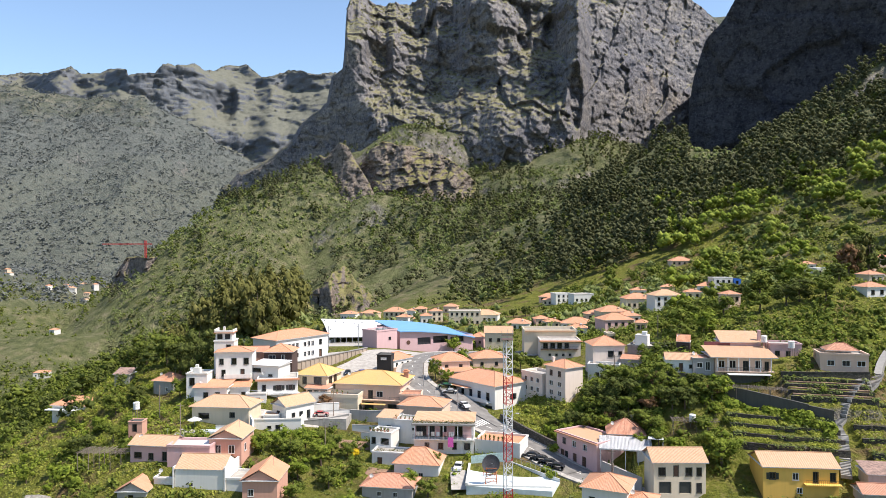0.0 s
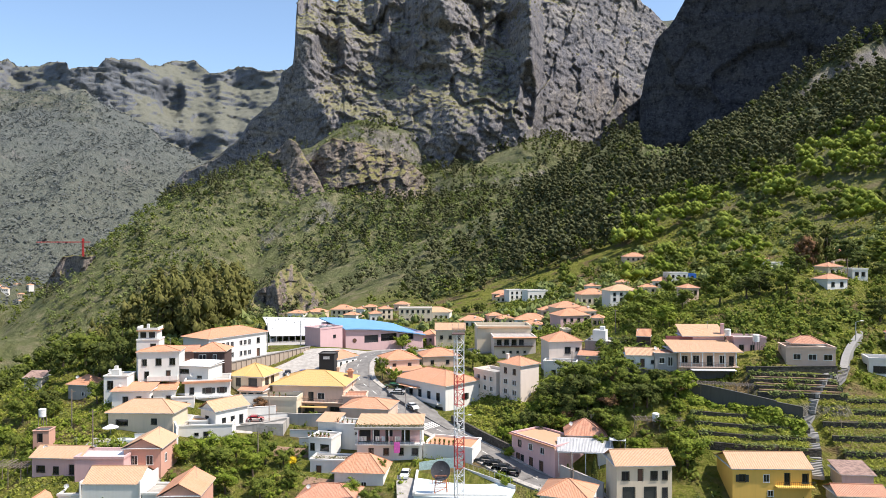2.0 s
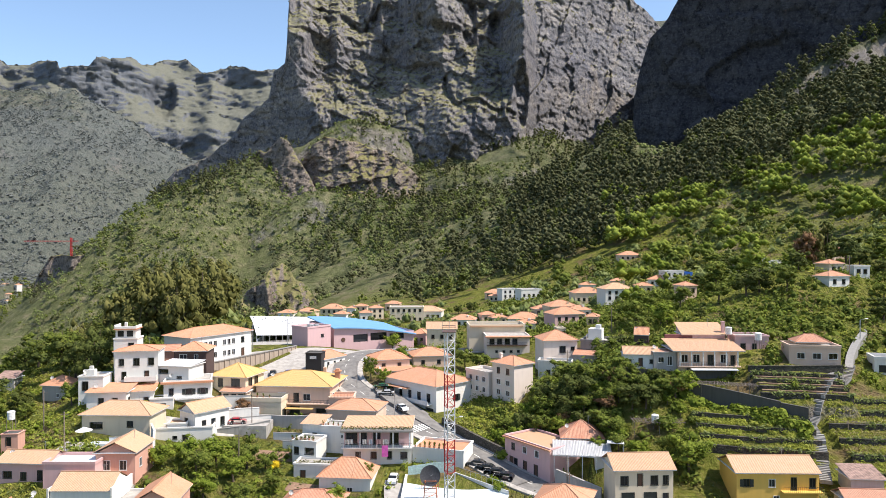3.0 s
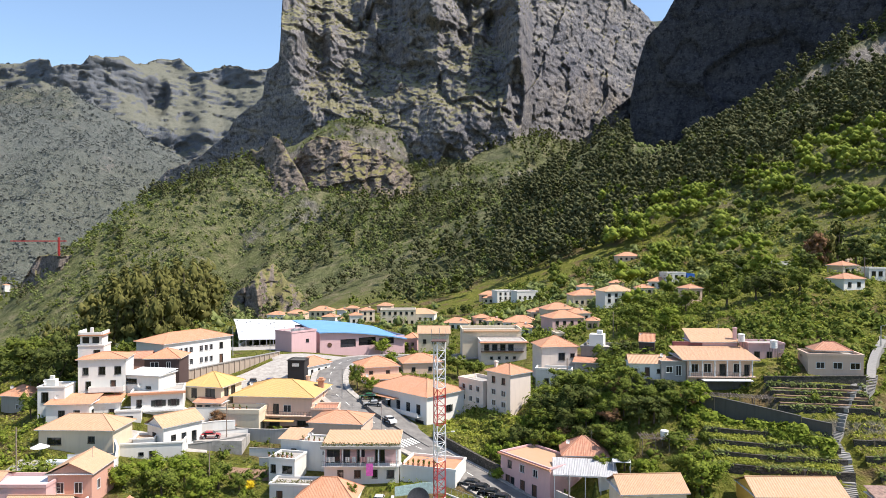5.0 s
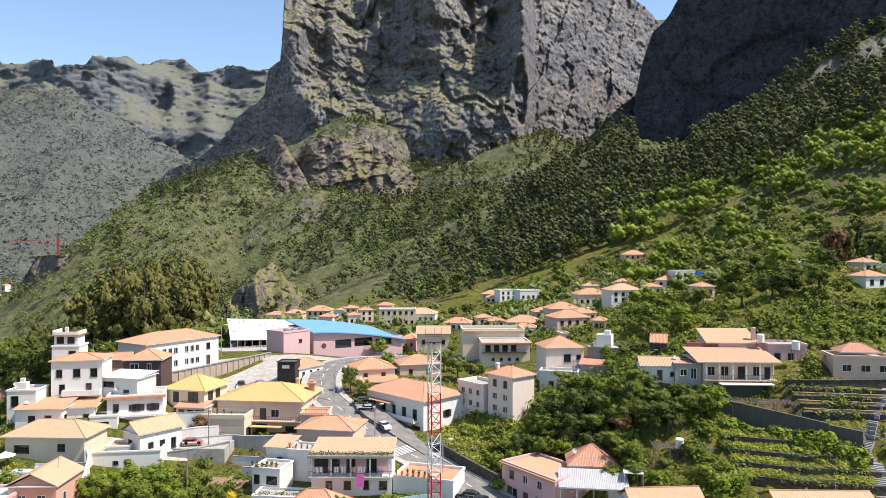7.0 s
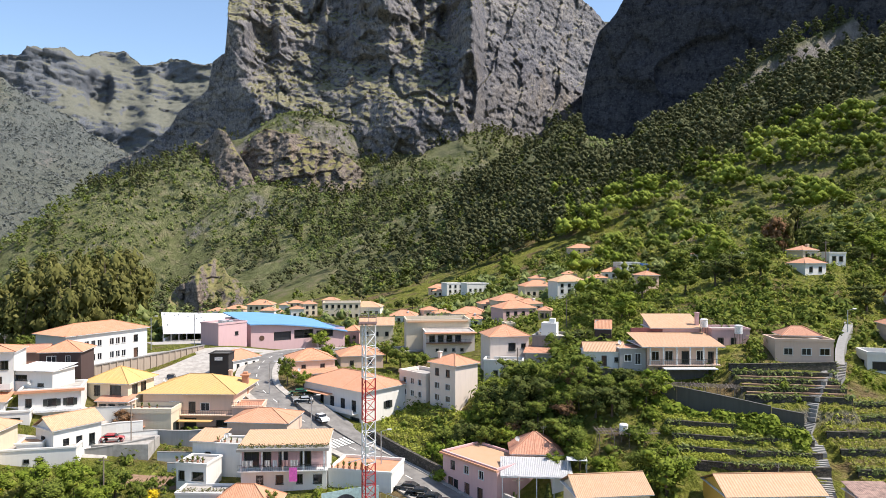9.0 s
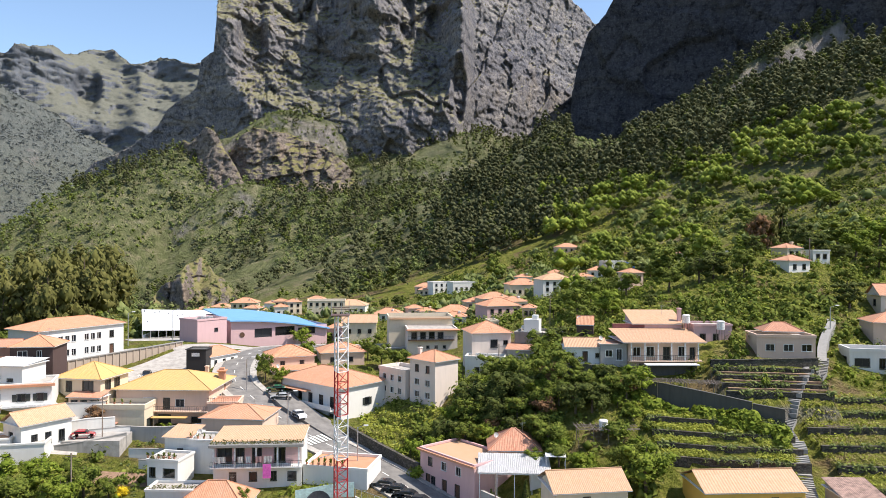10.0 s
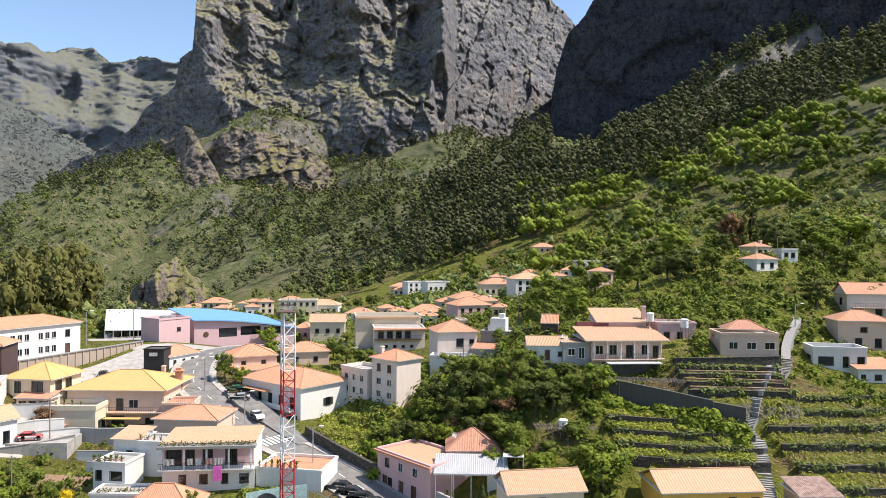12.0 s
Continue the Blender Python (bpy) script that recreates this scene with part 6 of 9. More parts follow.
house("pale pink house with an orange hipped roof in the far village", 37.0, 299.0, 10.6, 9.0, 7.2, 7, 3.0, "hip", 1.7, BEIGE, T_ORANGE, front=W(3, 0.4, 8.6, 0.9, 1.0, 1.3, "k"), over=0.4, sink=5, group="houses of the far village")
house("cream house with an orange hipped roof in the far village", 42.3, 290.0, 12.5, 12.6, 10.0, 11, 3.7, "hip", 2.4, CREAM, T_ORANGE, front=W(4, 0.4, 12.2, 0.9, 1.0, 1.3, "k"), over=0.4, sink=5, group="houses of the far village", chimney=(8.8, 2.0, 1.9))
house("pink villa with an orange roof in the far village", 37.7, 245.0, 13.4, 12.0, 9.6, 16, 3.1, "hip", 2.3, PINK, T_ORANGE, front=W(4, 0.4, 11.6, 0.9, 1.0, 1.3, "k"), over=0.4, sink=5, group="houses of the far village")
house("white house with an orange hipped roof in the far village", 45.8, 256.0, 14.0, 8.1, 6.5, 17, 3.0, "hip", 1.6, WHITE, T_ORANGE, front=W(3, 0.4, 7.7, 0.9, 1.0, 1.3, "k"), over=0.4, sink=5, group="houses of the far village", chimney=(5.7, 2.0, 1.9))
house("pale pink house with an orange hipped roof in the far village", 46.2, 230.0, 14.2, 4.0, 5.5, -15, 3.0, "hip", 1.0, BEIGE, T_ORANGE, front=W(2, 0.4, 3.6, 0.9, 1.0, 1.3, "k"), over=0.4, sink=5, group="houses of the far village")
house("cream house with an orange hipped roof in the far village", 55.6, 304.0, 17.3, 13.2, 10.0, 6, 4.3, "hip", 2.4, CREAM, T_ORANGE, front=W(5, 0.4, 12.8, 0.9, 1.0, 1.3, "k"), over=0.4, sink=5, group="houses of the far village", chimney=(9.2, 2.0, 1.9))
house("white house with a pale clay hipped roof on the hill", 64.4, 283.0, 20.3, 12.5, 10.0, 9, 5.1, "hip", 2.4, WHITE, T_PALE, front=[*W(4, 0.4, 12.1, 0.9, 1.0, 1.3, "k"), *W(4, 0.4, 12.1, 3.1, 1.0, 1.3, "k")], over=0.4, sink=5, group="houses of the far village")
house("white house with an orange hipped roof in the far village", 66.0, 346.0, 18.7, 7.4, 5.9, 2, 3.0, "hip", 1.4, WHITE, T_ORANGE, front=W(2, 0.4, 7.0, 0.9, 1.0, 1.3, "k"), over=0.4, sink=5, group="houses of the far village", chimney=(5.2, 2.0, 1.9))
house("pale pink house with an orange hipped roof in the far village", 77.5, 331.0, 21.4, 6.5, 5.5, -11, 3.1, "hip", 1.3, BEIGE, T_ORANGE, front=W(2, 0.4, 6.1, 0.9, 1.0, 1.3, "k"), over=0.4, sink=5, group="houses of the far village")
house("cream house with an orange hipped roof in the far village", 80.1, 293.0, 21.2, 6.9, 5.5, 1, 3.0, "hip", 1.3, CREAM, T_ORANGE, front=W(2, 0.4, 6.5, 0.9, 1.0, 1.3, "k"), over=0.4, sink=5, group="houses of the far village", chimney=(4.8, 2.0, 1.9))
house("white house with an orange hipped roof in the far village", 88.8, 307.0, 23.2, 9.2, 7.4, -14, 3.0, "hip", 1.8, WHITE, T_ORANGE, front=W(3, 0.4, 8.8, 0.9, 1.0, 1.3, "k"), over=0.4, sink=5, group="houses of the far village")
house("white two-storey house with a flat roof on the hill", 95.6, 304.0, 27.0, 8.6, 7.5, 6, 5.6, "flat", 0.4, WHITE, PAVING, front=[*W(3, 0.4, 8.2, 0.8, 1.0, 1.3, "k"), *W(3, 0.4, 8.2, 3.5, 1.0, 1.3, "k")], over=0.25, sink=5, group="houses of the far village")
house("bright blue rendered annexe beside the white house", 104.5, 304.6, 26.4, 3.4, 6.0, 6, 5.0, "flat", 0.35, BLUE_WALL, PAVING, front=[(1.1, 0.9, 1.0, 1.3, "k"), (1.1, 3.2, 1.0, 1.2, "k")], over=0.15, sink=5, group="houses of the far village")
house("pale pink house with an orange hipped roof in the far village", 75.3, 218.0, 25.3, 4.8, 5.5, 17, 3.0, "hip", 1.2, BEIGE, T_ORANGE, front=W(2, 0.4, 4.4, 0.9, 1.0, 1.3, "k"), over=0.4, sink=5, group="houses of the far village")
house("cream house with an orange hipped roof in the far village", 128.6, 305.0, 30.6, 7.7, 6.2, 4, 3.0, "hip", 1.5, CREAM, T_ORANGE, front=W(2, 0.4, 7.3, 0.9, 1.0, 1.3, "k"), over=0.4, sink=5, group="houses of the far village", chimney=(5.4, 2.0, 1.9))
house("white house with an orange hipped roof in the far village", 140.9, 322.0, 32.9, 7.1, 5.7, -6, 3.0, "hip", 1.4, WHITE, T_ORANGE, front=W(2, 0.4, 6.7, 0.9, 1.0, 1.3, "k"), over=0.4, sink=5, group="houses of the far village")
house("white flat-roofed house with a terrace in the far village", 138.3, 298.0, 31.7, 10.1, 8.1, 18, 3.0, "flat", 0.4, WHITE, PAVING, front=W(3, 0.4, 9.7, 0.9, 1.0, 1.3, "k"), over=0.4, sink=5, group="houses of the far village")
house("pale pink house with an orange hipped roof in the far village", 156.0, 281.0, 36.7, 6.2, 5.5, 5, 3.0, "hip", 1.3, BEIGE, T_ORANGE, front=W(2, 0.4, 5.8, 0.9, 1.0, 1.3, "k"), over=0.4, sink=5, group="houses of the far village")
house("cream house with an orange hipped roof in the far village", 114.5, 204.0, 32.7, 5.4, 5.5, 17, 3.0, "hip", 1.3, CREAM, T_ORANGE, front=W(2, 0.4, 5.0, 0.9, 1.0, 1.3, "k"), over=0.4, sink=5, group="houses of the far village", chimney=(3.8, 2.0, 1.9))
house("white house with an orange hipped roof in the far village", 108.0, 192.0, 29.4, 7.1, 5.7, 16, 3.0, "hip", 1.4, WHITE, T_ORANGE, front=W(2, 0.4, 6.7, 0.9, 1.0, 1.3, "k"), over=0.4, sink=5, group="houses of the far village")
house("white flat-roofed house with a terrace in the far village", 120.8, 202.0, 32.0, 4.8, 5.5, 2, 3.0, "flat", 0.4, WHITE, PAVING, front=W(2, 0.4, 4.4, 0.9, 1.0, 1.3, "k"), over=0.4, sink=5, group="houses of the far village")
house("pale pink house with an orange hipped roof in the far village", 99.1, 403.0, 32.9, 12.8, 10.0, -1, 3.0, "hip", 2.4, BEIGE, T_ORANGE, front=W(4, 0.4, 12.4, 0.9, 1.0, 1.3, "k"), over=0.4, sink=5, group="houses of the far village")
house("cream flat-roofed house with a terrace in the far village", 35.5, 223.0, 10.9, 2.6, 5.5, 6, 3.0, "flat", 0.4, CREAM, PAVING, front=W(2, 0.4, 2.2, 0.9, 1.0, 1.3, "k"), over=0.4, sink=5, group="houses of the far village")


# ---- the hamlet and the building site down the valley ----
valley_rng = random.Random(31)
for k, (x, y) in enumerate(((-802, 1150), (-781, 1138), (-768, 1160), (-752, 1140), (-735, 1155), (-722, 1130), (-790, 1180), (-760, 1185), (-740, 1190), (-880, 1150), (-895, 1170), (-700, 1210), (-560, 800), (-610, 1010), (-470, 640), (-640, 980))):
    w = valley_rng.uniform(9, 15)
    z = ground_at(x, y)
    colour, word = ((WHITE, "white"), (CREAM, "cream"), (WHITE, "white"))[k % 3]
    if k > 11:
        z += 2.0
    house(word + " house with an orange roof down in the valley", x, y, z + 4.5, w, 8.5, valley_rng.uniform(-40, 30), 5.5, "hip", 1.9, colour, (T_ORANGE, T_PALE)[k % 2], front=W(3, 0.4, w - 0.4, 2.2, 1.2, 1.5, "k"), over=0.4, sink=6, group="houses of the valley hamlet")
crane = empty("tower_crane", -492, 908, ground_at(-492, 908) - 0.3, 8)
tagged(crane, "red lattice tower crane on the building site", "crane")
top = 51 - ground_at(-492, 908)
bm = bmesh.new()
for a, b in ((-0.9, -0.9), (0.9, -0.9), (0.9, 0.9), (-0.9, 0.9)):
    beam(bm, (a, b, 0), (a, b, top), 0.32)
for k in range(int(top / 2)):
    for a, b, c, d in ((-0.9, -0.9, 0.9, -0.9), (0.9, -0.9, 0.9, 0.9), (-0.9, 0.9, 0.9, 0.9), (-0.9, -0.9, -0.9, 0.9)):
        beam(bm, (a, b, 2 * k), (c, d, 2 * k + 2), 0.2)
part("mast", bm, MAST_RED, crane)
bm = bmesh.new()
for z, y in ((top - 5.5, -0.6), (top - 5.5, 0.6), (top - 4.2, 0.0)):
    beam(bm, (-58, y, z), (9, y, z), 0.3)
for k in range(33):
    beam(bm, (-58 + 2 * k, 0, top - 4.2), (-57 + 2 * k, -0.6 if k % 2 else 0.6, top - 5.5), 0.18)
part("jib", bm, MAST_RED, crane)
part("counterweight", boxes((6, -0.7, top - 8, 8.5, 0.7, top - 5.5)), CONCRETE, crane)


# ---- road, walls, stairs ----
def smooth_line(line, step=1.2):
    """Points along a line through the given ones, rounded at the corners."""
    pts = [Vector(p) for p in line]
    out = []
    for i in range(len(pts) - 1):
        p0, p1, p2, p3 = pts[max(i - 1, 0)], pts[i], pts[i + 1], pts[min(i + 2, len(pts) - 1)]
        n = max(1, int((p2 - p1).length / step))
        for k in range(n):
            t = k / n
            out.append(0.5 * (2 * p1 + (p2 - p0) * t + (2 * p0 - 5 * p1 + 4 * p2 - p3) * t * t + (3 * p1 - p0 - 3 * p2 + p3) * t ** 3))
    return out + [pts[-1]]


def ribbon(line, offset, width, lift, thick):
    """A band of that width beside a line, with a lower edge."""
    bm = bmesh.new()
    rows = []
    for i, p in enumerate(line):
        d = (line[min(i + 1, len(line) - 1)] - line[max(i - 1, 0)])
        side = Vector((-d.y, d.x, 0)).normalized()
        a, b = p + side * (offset - width / 2), p + side * (offset + width / 2)
        rows.append([bm.verts.new(v + Vector((0, 0, h))) for v, h in ((a, lift - thick), (a, lift), (b, lift), (b, lift - thick))])
    for r, s in zip(rows, rows[1:]):
        for k in range(3):
            bm.faces.new((r[k], s[k], s[k + 1], r[k + 1]))
    bmesh.ops.recalc_face_normals(bm, faces=bm.faces[:])
    return bm


centre = smooth_line(ROAD)
road = part("road", ribbon(centre, 0, 6.6, 0.0, 0.8), ASPHALT, None)
tagged(road, "worn grey asphalt road winding up through the village", "road", kind="structure")
for off in (4.1, -4.1):
    k = part("pavement", ribbon(centre, off, 1.5, 0.13, 1.2), PAVING, None)
    tagged(k, "narrow pale paved footway beside the road", "pavement", kind="structure")
marks = empty("road_marking", 0, 0, 0)
tagged(marks, "broken white centre line painted on the road", "road marking", kind="structure")
for i in range(4, len(centre) - 4, 4):
    d = (centre[i + 1] - centre[i]).normalized()
    bm = ribbon([centre[i], centre[i] + d * 1.9], 0, 0.16, 0.012, 0.01)
    part("dash", bm, PAINT_LINE, marks)
for i in range(6):
    c = Vector((-7.6, 152.6, -3.86)) + Vector((0.66, 0.72, 0)) * (i - 2.5) * 1.05 * 0.9
    part("stripe", ribbon([c + Vector((1.2, -1.2, -0.25)) * 0.9, c + Vector((-1.2, 1.2, 0.31)) * 0.9], 0, 0.5, 0.06, 0.02), PAINT_LINE, marks)
lot = empty("parking_court", -9, 150, 0)
tagged(lot, "pale paved parking court beside the road", "pavement", kind="structure")
part("paving", ribbon([Vector((7.5, 3, -4.5)), Vector((1.5, 9.5, -2.75)), Vector((-6, 17, 0.05)), Vector((-9, 22, 1.35))], -0.6, 5.0, 0.05, 2.5), ASPHALT, lot)


def wall_along(name, label, line, high, thick, mat, below=3.0):
    """A retaining wall with a coping along a line of top points."""
    ob = empty(name, 0, 0, 0)
    tagged(ob, label, "wall", kind="structure")
    pts = smooth_line(line, 3.0)
    part("body", ribbon(pts, 0, thick, -0.12, high + below), mat, ob)
    part("coping", ribbon(pts, 0, thick + 0.12, 0.0, 0.12), mat, ob)
    return ob


wall_along("retaining_wall", "stained concrete retaining wall below the long hillside house", [(50.5, 140.5, 9.2), (54, 138.2, 8.9), (61, 133, 8.0), (65.4, 130.2, 7.3)], 3.0, 0.4, DARK_CONCRETE)
wall_along("retaining_wall", "lower concrete retaining wall beside the long stairs", [(65.4, 130.0, 7.1), (69.4, 127.3, 6.7)], 3.2, 0.4, DARK_CONCRETE)
wall_along("stone_wall", "dark basalt wall along the road below the garden terraces", [(-2.0, 156.5, -2.2), (3.2, 149.4, -3.2), (8.6, 143.2, -4.4), (11.2, 139.8, -4.8)], 2.8, 0.5, STONE)
wall_along("stone_wall", "dark basalt wall under the small white cottage", [(35, 147.5, 11.2), (40, 146.6, 11.1), (47, 145.6, 10.9)], 2.6, 0.5, DARK_CONCRETE)
wall_along("stone_wall", "tall basalt wall under the pale pink bungalow", [(64.5, 143.4, 12.2), (70, 142.6, 12.3), (84, 141.8, 12.6)], 2.6, 0.5, STONE)
wall_along("garden_wall", "grey rendered garden wall beside the road", [(20.2, 127.2, -5.2), (24.5, 121.6, -5.6), (27.2, 118.2, -5.9)], 3.0, 0.3, GREY)
wall_along("garden_wall", "curved white garden wall of the bungalow", [(-63.2, 137.4, 1.0), (-61.6, 135.2, 0.2), (-60.2, 131.0, -1.6), (-59.2, 126.5, -2.2)], 2.4, 0.25, WHITE)
wall_along("garden_wall", "sloping grey wall below the red car", [(-52.5, 146.4, -2.4), (-46.6, 147.6, -1.9), (-41.5, 150.6, -1.4)], 3.0, 0.3, CONCRETE)
wall_along("garden_wall", "long grey wall under the house with the ochre roof", [(-45.0, 155.0, -1.2), (-36, 153.6, -1.2), (-28.6, 153.4, -0.6)], 2.8, 0.3, GREY)
wall_along("garden_wall", "white ramp wall next to the garage opening", [(-58, 150.2, 0.6), (-53, 152.4, 0.2), (-49.5, 153.4, 0.6), (-45.2, 155.2, 0.4)], 3.4, 0.3, WHITE)
for x0, x1, skew, lowest, walls in TERRACES:
    below = lowest
    for yw, zw in walls:
        xs = [x0 + 0.8 + (x1 - x0 - 1.6) * k / 9 for k in range(10)]
        wall_along("terrace_wall", "dry-stone basalt terrace wall overgrown with grass", [(x, yw + terrace_bend(x, x0, skew) - 0.1, zw + 0.12) for x in xs], zw - below, 0.45, STONE, 0.8)
        below = zw

for yw, zw, yn in ((135.2, 7.7, 136.9), (136.9, 8.8, 138.6), (138.6, 9.9, 140.4)):
    bed = part("soil_bed", ribbon([Vector((x, (yw + yn) / 2 + 0.2 + terrace_bend(x, 63.5, -0.12), zw + 0.42)) for x in range(65, 82, 2)], 0, 0.95, 0.08, 0.4), SOIL, None)
    tagged(bed, "narrow tilled bed of brown soil on a terrace", "soil", kind="structure")
stairs = empty("staircase", 0, 0, 0)
tagged(stairs, "long flight of grey concrete steps climbing the terraces", "stairs")
FLIGHTS = [(66.6, 115.5, -3.9), (71.4, 128.0, 1.0), (71.6, 131.0, 2.6), (77.6, 136.8, 6.1), (85.4, 143.0, 9.7), (90.0, 149.5, 11.2)]
tread = boxes((-1.0, -0.02, -0.7, 1.0, 0.55, 0.0))
me = bpy.data.meshes.new("step")
tread.to_mesh(me)
tread.free()
for a, b in zip(FLIGHTS, FLIGHTS[1:]):
    a, b = Vector(a), Vector(b)
    n = max(3, round((b.z - a.z) / 0.175))
    for k in range(n):
        p = a.lerp(b, (k + 0.5) / n)
        p.z = max(p.z, ground_at(p.x, p.y) - 0.05, ground_at(p.x - 0.8, p.y) - 0.15, ground_at(p.x + 0.8, p.y) - 0.15)
        st = mesh_part("step", me, CONCRETE, stairs)
        st.matrix_basis = Matrix.Translation(p + Vector((0, 0, 0.2))) @ Matrix.Rotation(math.atan2(b.y - a.y, b.x - a.x) - math.pi / 2, 4, "Z")
lane = part("lane", ribbon(smooth_line([(88.6, 147.6, 11.0), (92.0, 153.0, 12.8), (95.6, 157.6, 14.6), (99.4, 162.0, 16.0), (103.5, 167.5, 16.6), (105.5, 172, 16.8)], 1.5), 0, 1.6, 0.1, 4.0), CONCRETE, None)
tagged(lane, "pale concrete lane between the hillside gardens", "lane", kind="structure")

# ---- the lattice mast ----
mast = empty("lattice_mast", -0.6, 111.5, -12.4)
tagged(mast, "tall red and white steel lattice mast", "mast")
corner = [(1.05 * math.cos(a), 1.05 * math.sin(a)) for a in (0.3, 0.3 + math.tau / 3, 0.3 + 2 * math.tau / 3)]
z = 0.0
for sec in range(6):
    high = 5.7 if sec < 5 else 7.3
    mat = (MAST_WHITE, MAST_RED)[(sec + 1) % 2]
    col = "red" if mat is MAST_RED else "white"
    legs = bmesh.new()
    for cx, cy in corner:
        beam(legs, (cx, cy, z), (cx, cy, z + high), 0.1, 5)
    part("leg_section", legs, mat, mast, f"{col} painted corner tubes")
    lat = bmesh.new()
    n = 4 if sec < 5 else 5
    for k in range(n):
        za, zb = z + high * k / n, z + high * (k + 1) / n
        for i in range(3):
            (ax, ay), (bx, by) = corner[i], corner[(i + 1) % 3]
            beam(lat, (ax, ay, za), (bx, by, za), 0.05)
            beam(lat, (ax, ay, za), (bx, by, zb), 0.05) if k % 2 else beam(lat, (bx, by, za), (ax, ay, zb), 0.05)
    part("bracing", lat, mat, mast, f"{col} painted diagonal bracing")
    z += high
part("top_platform", soft_boxes(0.03, (-1.2, -1.2, z, 1.2, 1.2, z + 0.15), (-1.2, -1.2, z + 0.9, 1.2, -1.1, z + 1.0), (-1.2, 1.1, z + 0.9, 1.2, 1.2, z + 1.0)), plain("dark_rusty_steel", (0.13, 0.08, 0.07), 0.7, 0.3), mast, "dark rusty platform")
for cx, cy in ((-1.1, -0.8), (1.1, 0.6), (0.1, 1.0)):
    rod = bmesh.new()
    beam(rod, (cx, cy, z), (cx, cy, z + 1.9), 0.05)
    part("aerial", rod, STEEL, mast)
part("aerial_box", soft_boxes(0.04, (-0.25, -1.2, 18.8, 0.25, -0.98, 19.7)), WHITE, mast)
bm = bmesh.new()
beam(bm, (0.9, 0, 18.2), (-2.6, -0.6, 17.4), 0.06)
part("side_arm", bm, MAST_WHITE, mast)

# ---- white yard with the dish ----
yard = empty("service_yard", 0, 0, 0)
tagged(yard, "white painted flat service yard with low teal fences", "yard", kind="structure")
bm = bmesh.new()
top = [bm.verts.new(p) for p in ((-9.2, 117.5, -8.3), (8.6, 115.5, -8.3), (10.6, 121.5, -8.3), (0.4, 131.4, -8.3), (-8.8, 131.0, -8.3))]
bot = [bm.verts.new(v.co - Vector((0, 0, 4.5))) for v in top]
bm.faces.new(top)
for i in range(5):
    bm.faces.new((top[i], bot[i], bot[(i + 1) % 5], top[(i + 1) % 5]))
part("slab", bm, plain("pale_yard_paint", (0.60, 0.67, 0.68), 0.7, 0.0, 0.15, 0.5), yard)
TEAL = plain("teal_mesh_fence", (0.42, 0.55, 0.52), 0.6)
part("fence_panel", ribbon([Vector((-8.8, 131.1, -6.0)), Vector((-4, 131.5, -5.4)), Vector((0.4, 131.5, -5.0))], 0, 0.08, 0.0, 3.2), TEAL, yard, "pale teal mesh fence")
part("low_wall", ribbon([Vector((0.6, 131.3, -7.2)), Vector((5.6, 126.3, -7.4)), Vector((10.6, 121.4, -7.6))], 0, 0.2, 0.0, 2.0), WHITE, yard)
for k in range(11):
    q = Vector((0.6, 131.6, -7.2)).lerp(Vector((10.8, 121.7, -7.6)), k / 10)
    bm = bmesh.new()
    beam(bm, q, q + Vector((0, 0, 1.2)), 0.04)
    part("fence_post", bm, STEEL, yard)
part("fence_rail", ribbon([Vector((0.6, 131.6, -6.0)), Vector((10.8, 121.7, -6.4))], 0, 0.06, 0.0, 0.08), STEEL, yard)
part("white_kerb", boxes((-9.4, 117.4, -8.3, -8.9, 131.2, -7.6), (-8.9, 117.3, -8.3, 8.6, 117.6, -7.9)), WHITE, yard)
dish = empty("satellite_dish", -4.0, 119.0, -8.0)
tagged(dish, "large dark grey satellite dish on an orange steel frame", "satellite dish")
bm = bmesh.new()
rings = []
for r in range(6):
    rad = 1.9 * r / 5
    rings.append([bm.verts.new((rad * math.cos(a * math.tau / 24), 0.22 * (rad / 1.9) ** 2 * -1.6, rad * math.sin(a * math.tau / 24))) for a in range(24)] if r else [bm.verts.new((0, 0, 0))] * 24)
for p, q in zip(rings, rings[1:]):
    for a in range(24):
        b = (a + 1) % 24
        bm.faces.new([v for v in dict.fromkeys((p[a], q[a], q[b], p[b]))])
bmesh.ops.solidify(bm, geom=bm.faces[:], thickness=0.06)
bowl = part("bowl", bm, plain("dish_grey", (0.10, 0.10, 0.11), 0.6), dish)
bowl.matrix_basis = pose(0, 0, 4.0, -24, 0, -8)
bm = bmesh.new()
beam(bm, (0, 0, 4.0), (0.35, -1.3, 4.6), 0.04)
part("feed_arm", bm, MAST_WHITE, dish)
OR_STEEL = plain("orange_primer_steel", (0.45, 0.16, 0.08), 0.7)
bm = bmesh.new()
for sx in (-1.3, 1.3):
    for sy in (-0.9, 0.9):
        beam(bm, (sx, sy, -1), (sx * 0.7, sy * 0.6, 3.4), 0.09)
for zz in (0.6, 2.0, 3.3):
    beam(bm, (-1.2, -0.8, zz), (1.2, -0.8, zz), 0.08)
    beam(bm, (-1.2, 0.8, zz), (1.2, 0.8, zz), 0.08)
    beam(bm, (-1.2, -0.8, zz - 0.6), (1.2, 0.8, zz), 0.06)
part("stand", bm, OR_STEEL, dish)
rack = empty("steel_rack", -4.2, 124.5, -8.3)
tagged(rack, "rusty orange steel rack in the yard", "rack")
bm = bmesh.new()
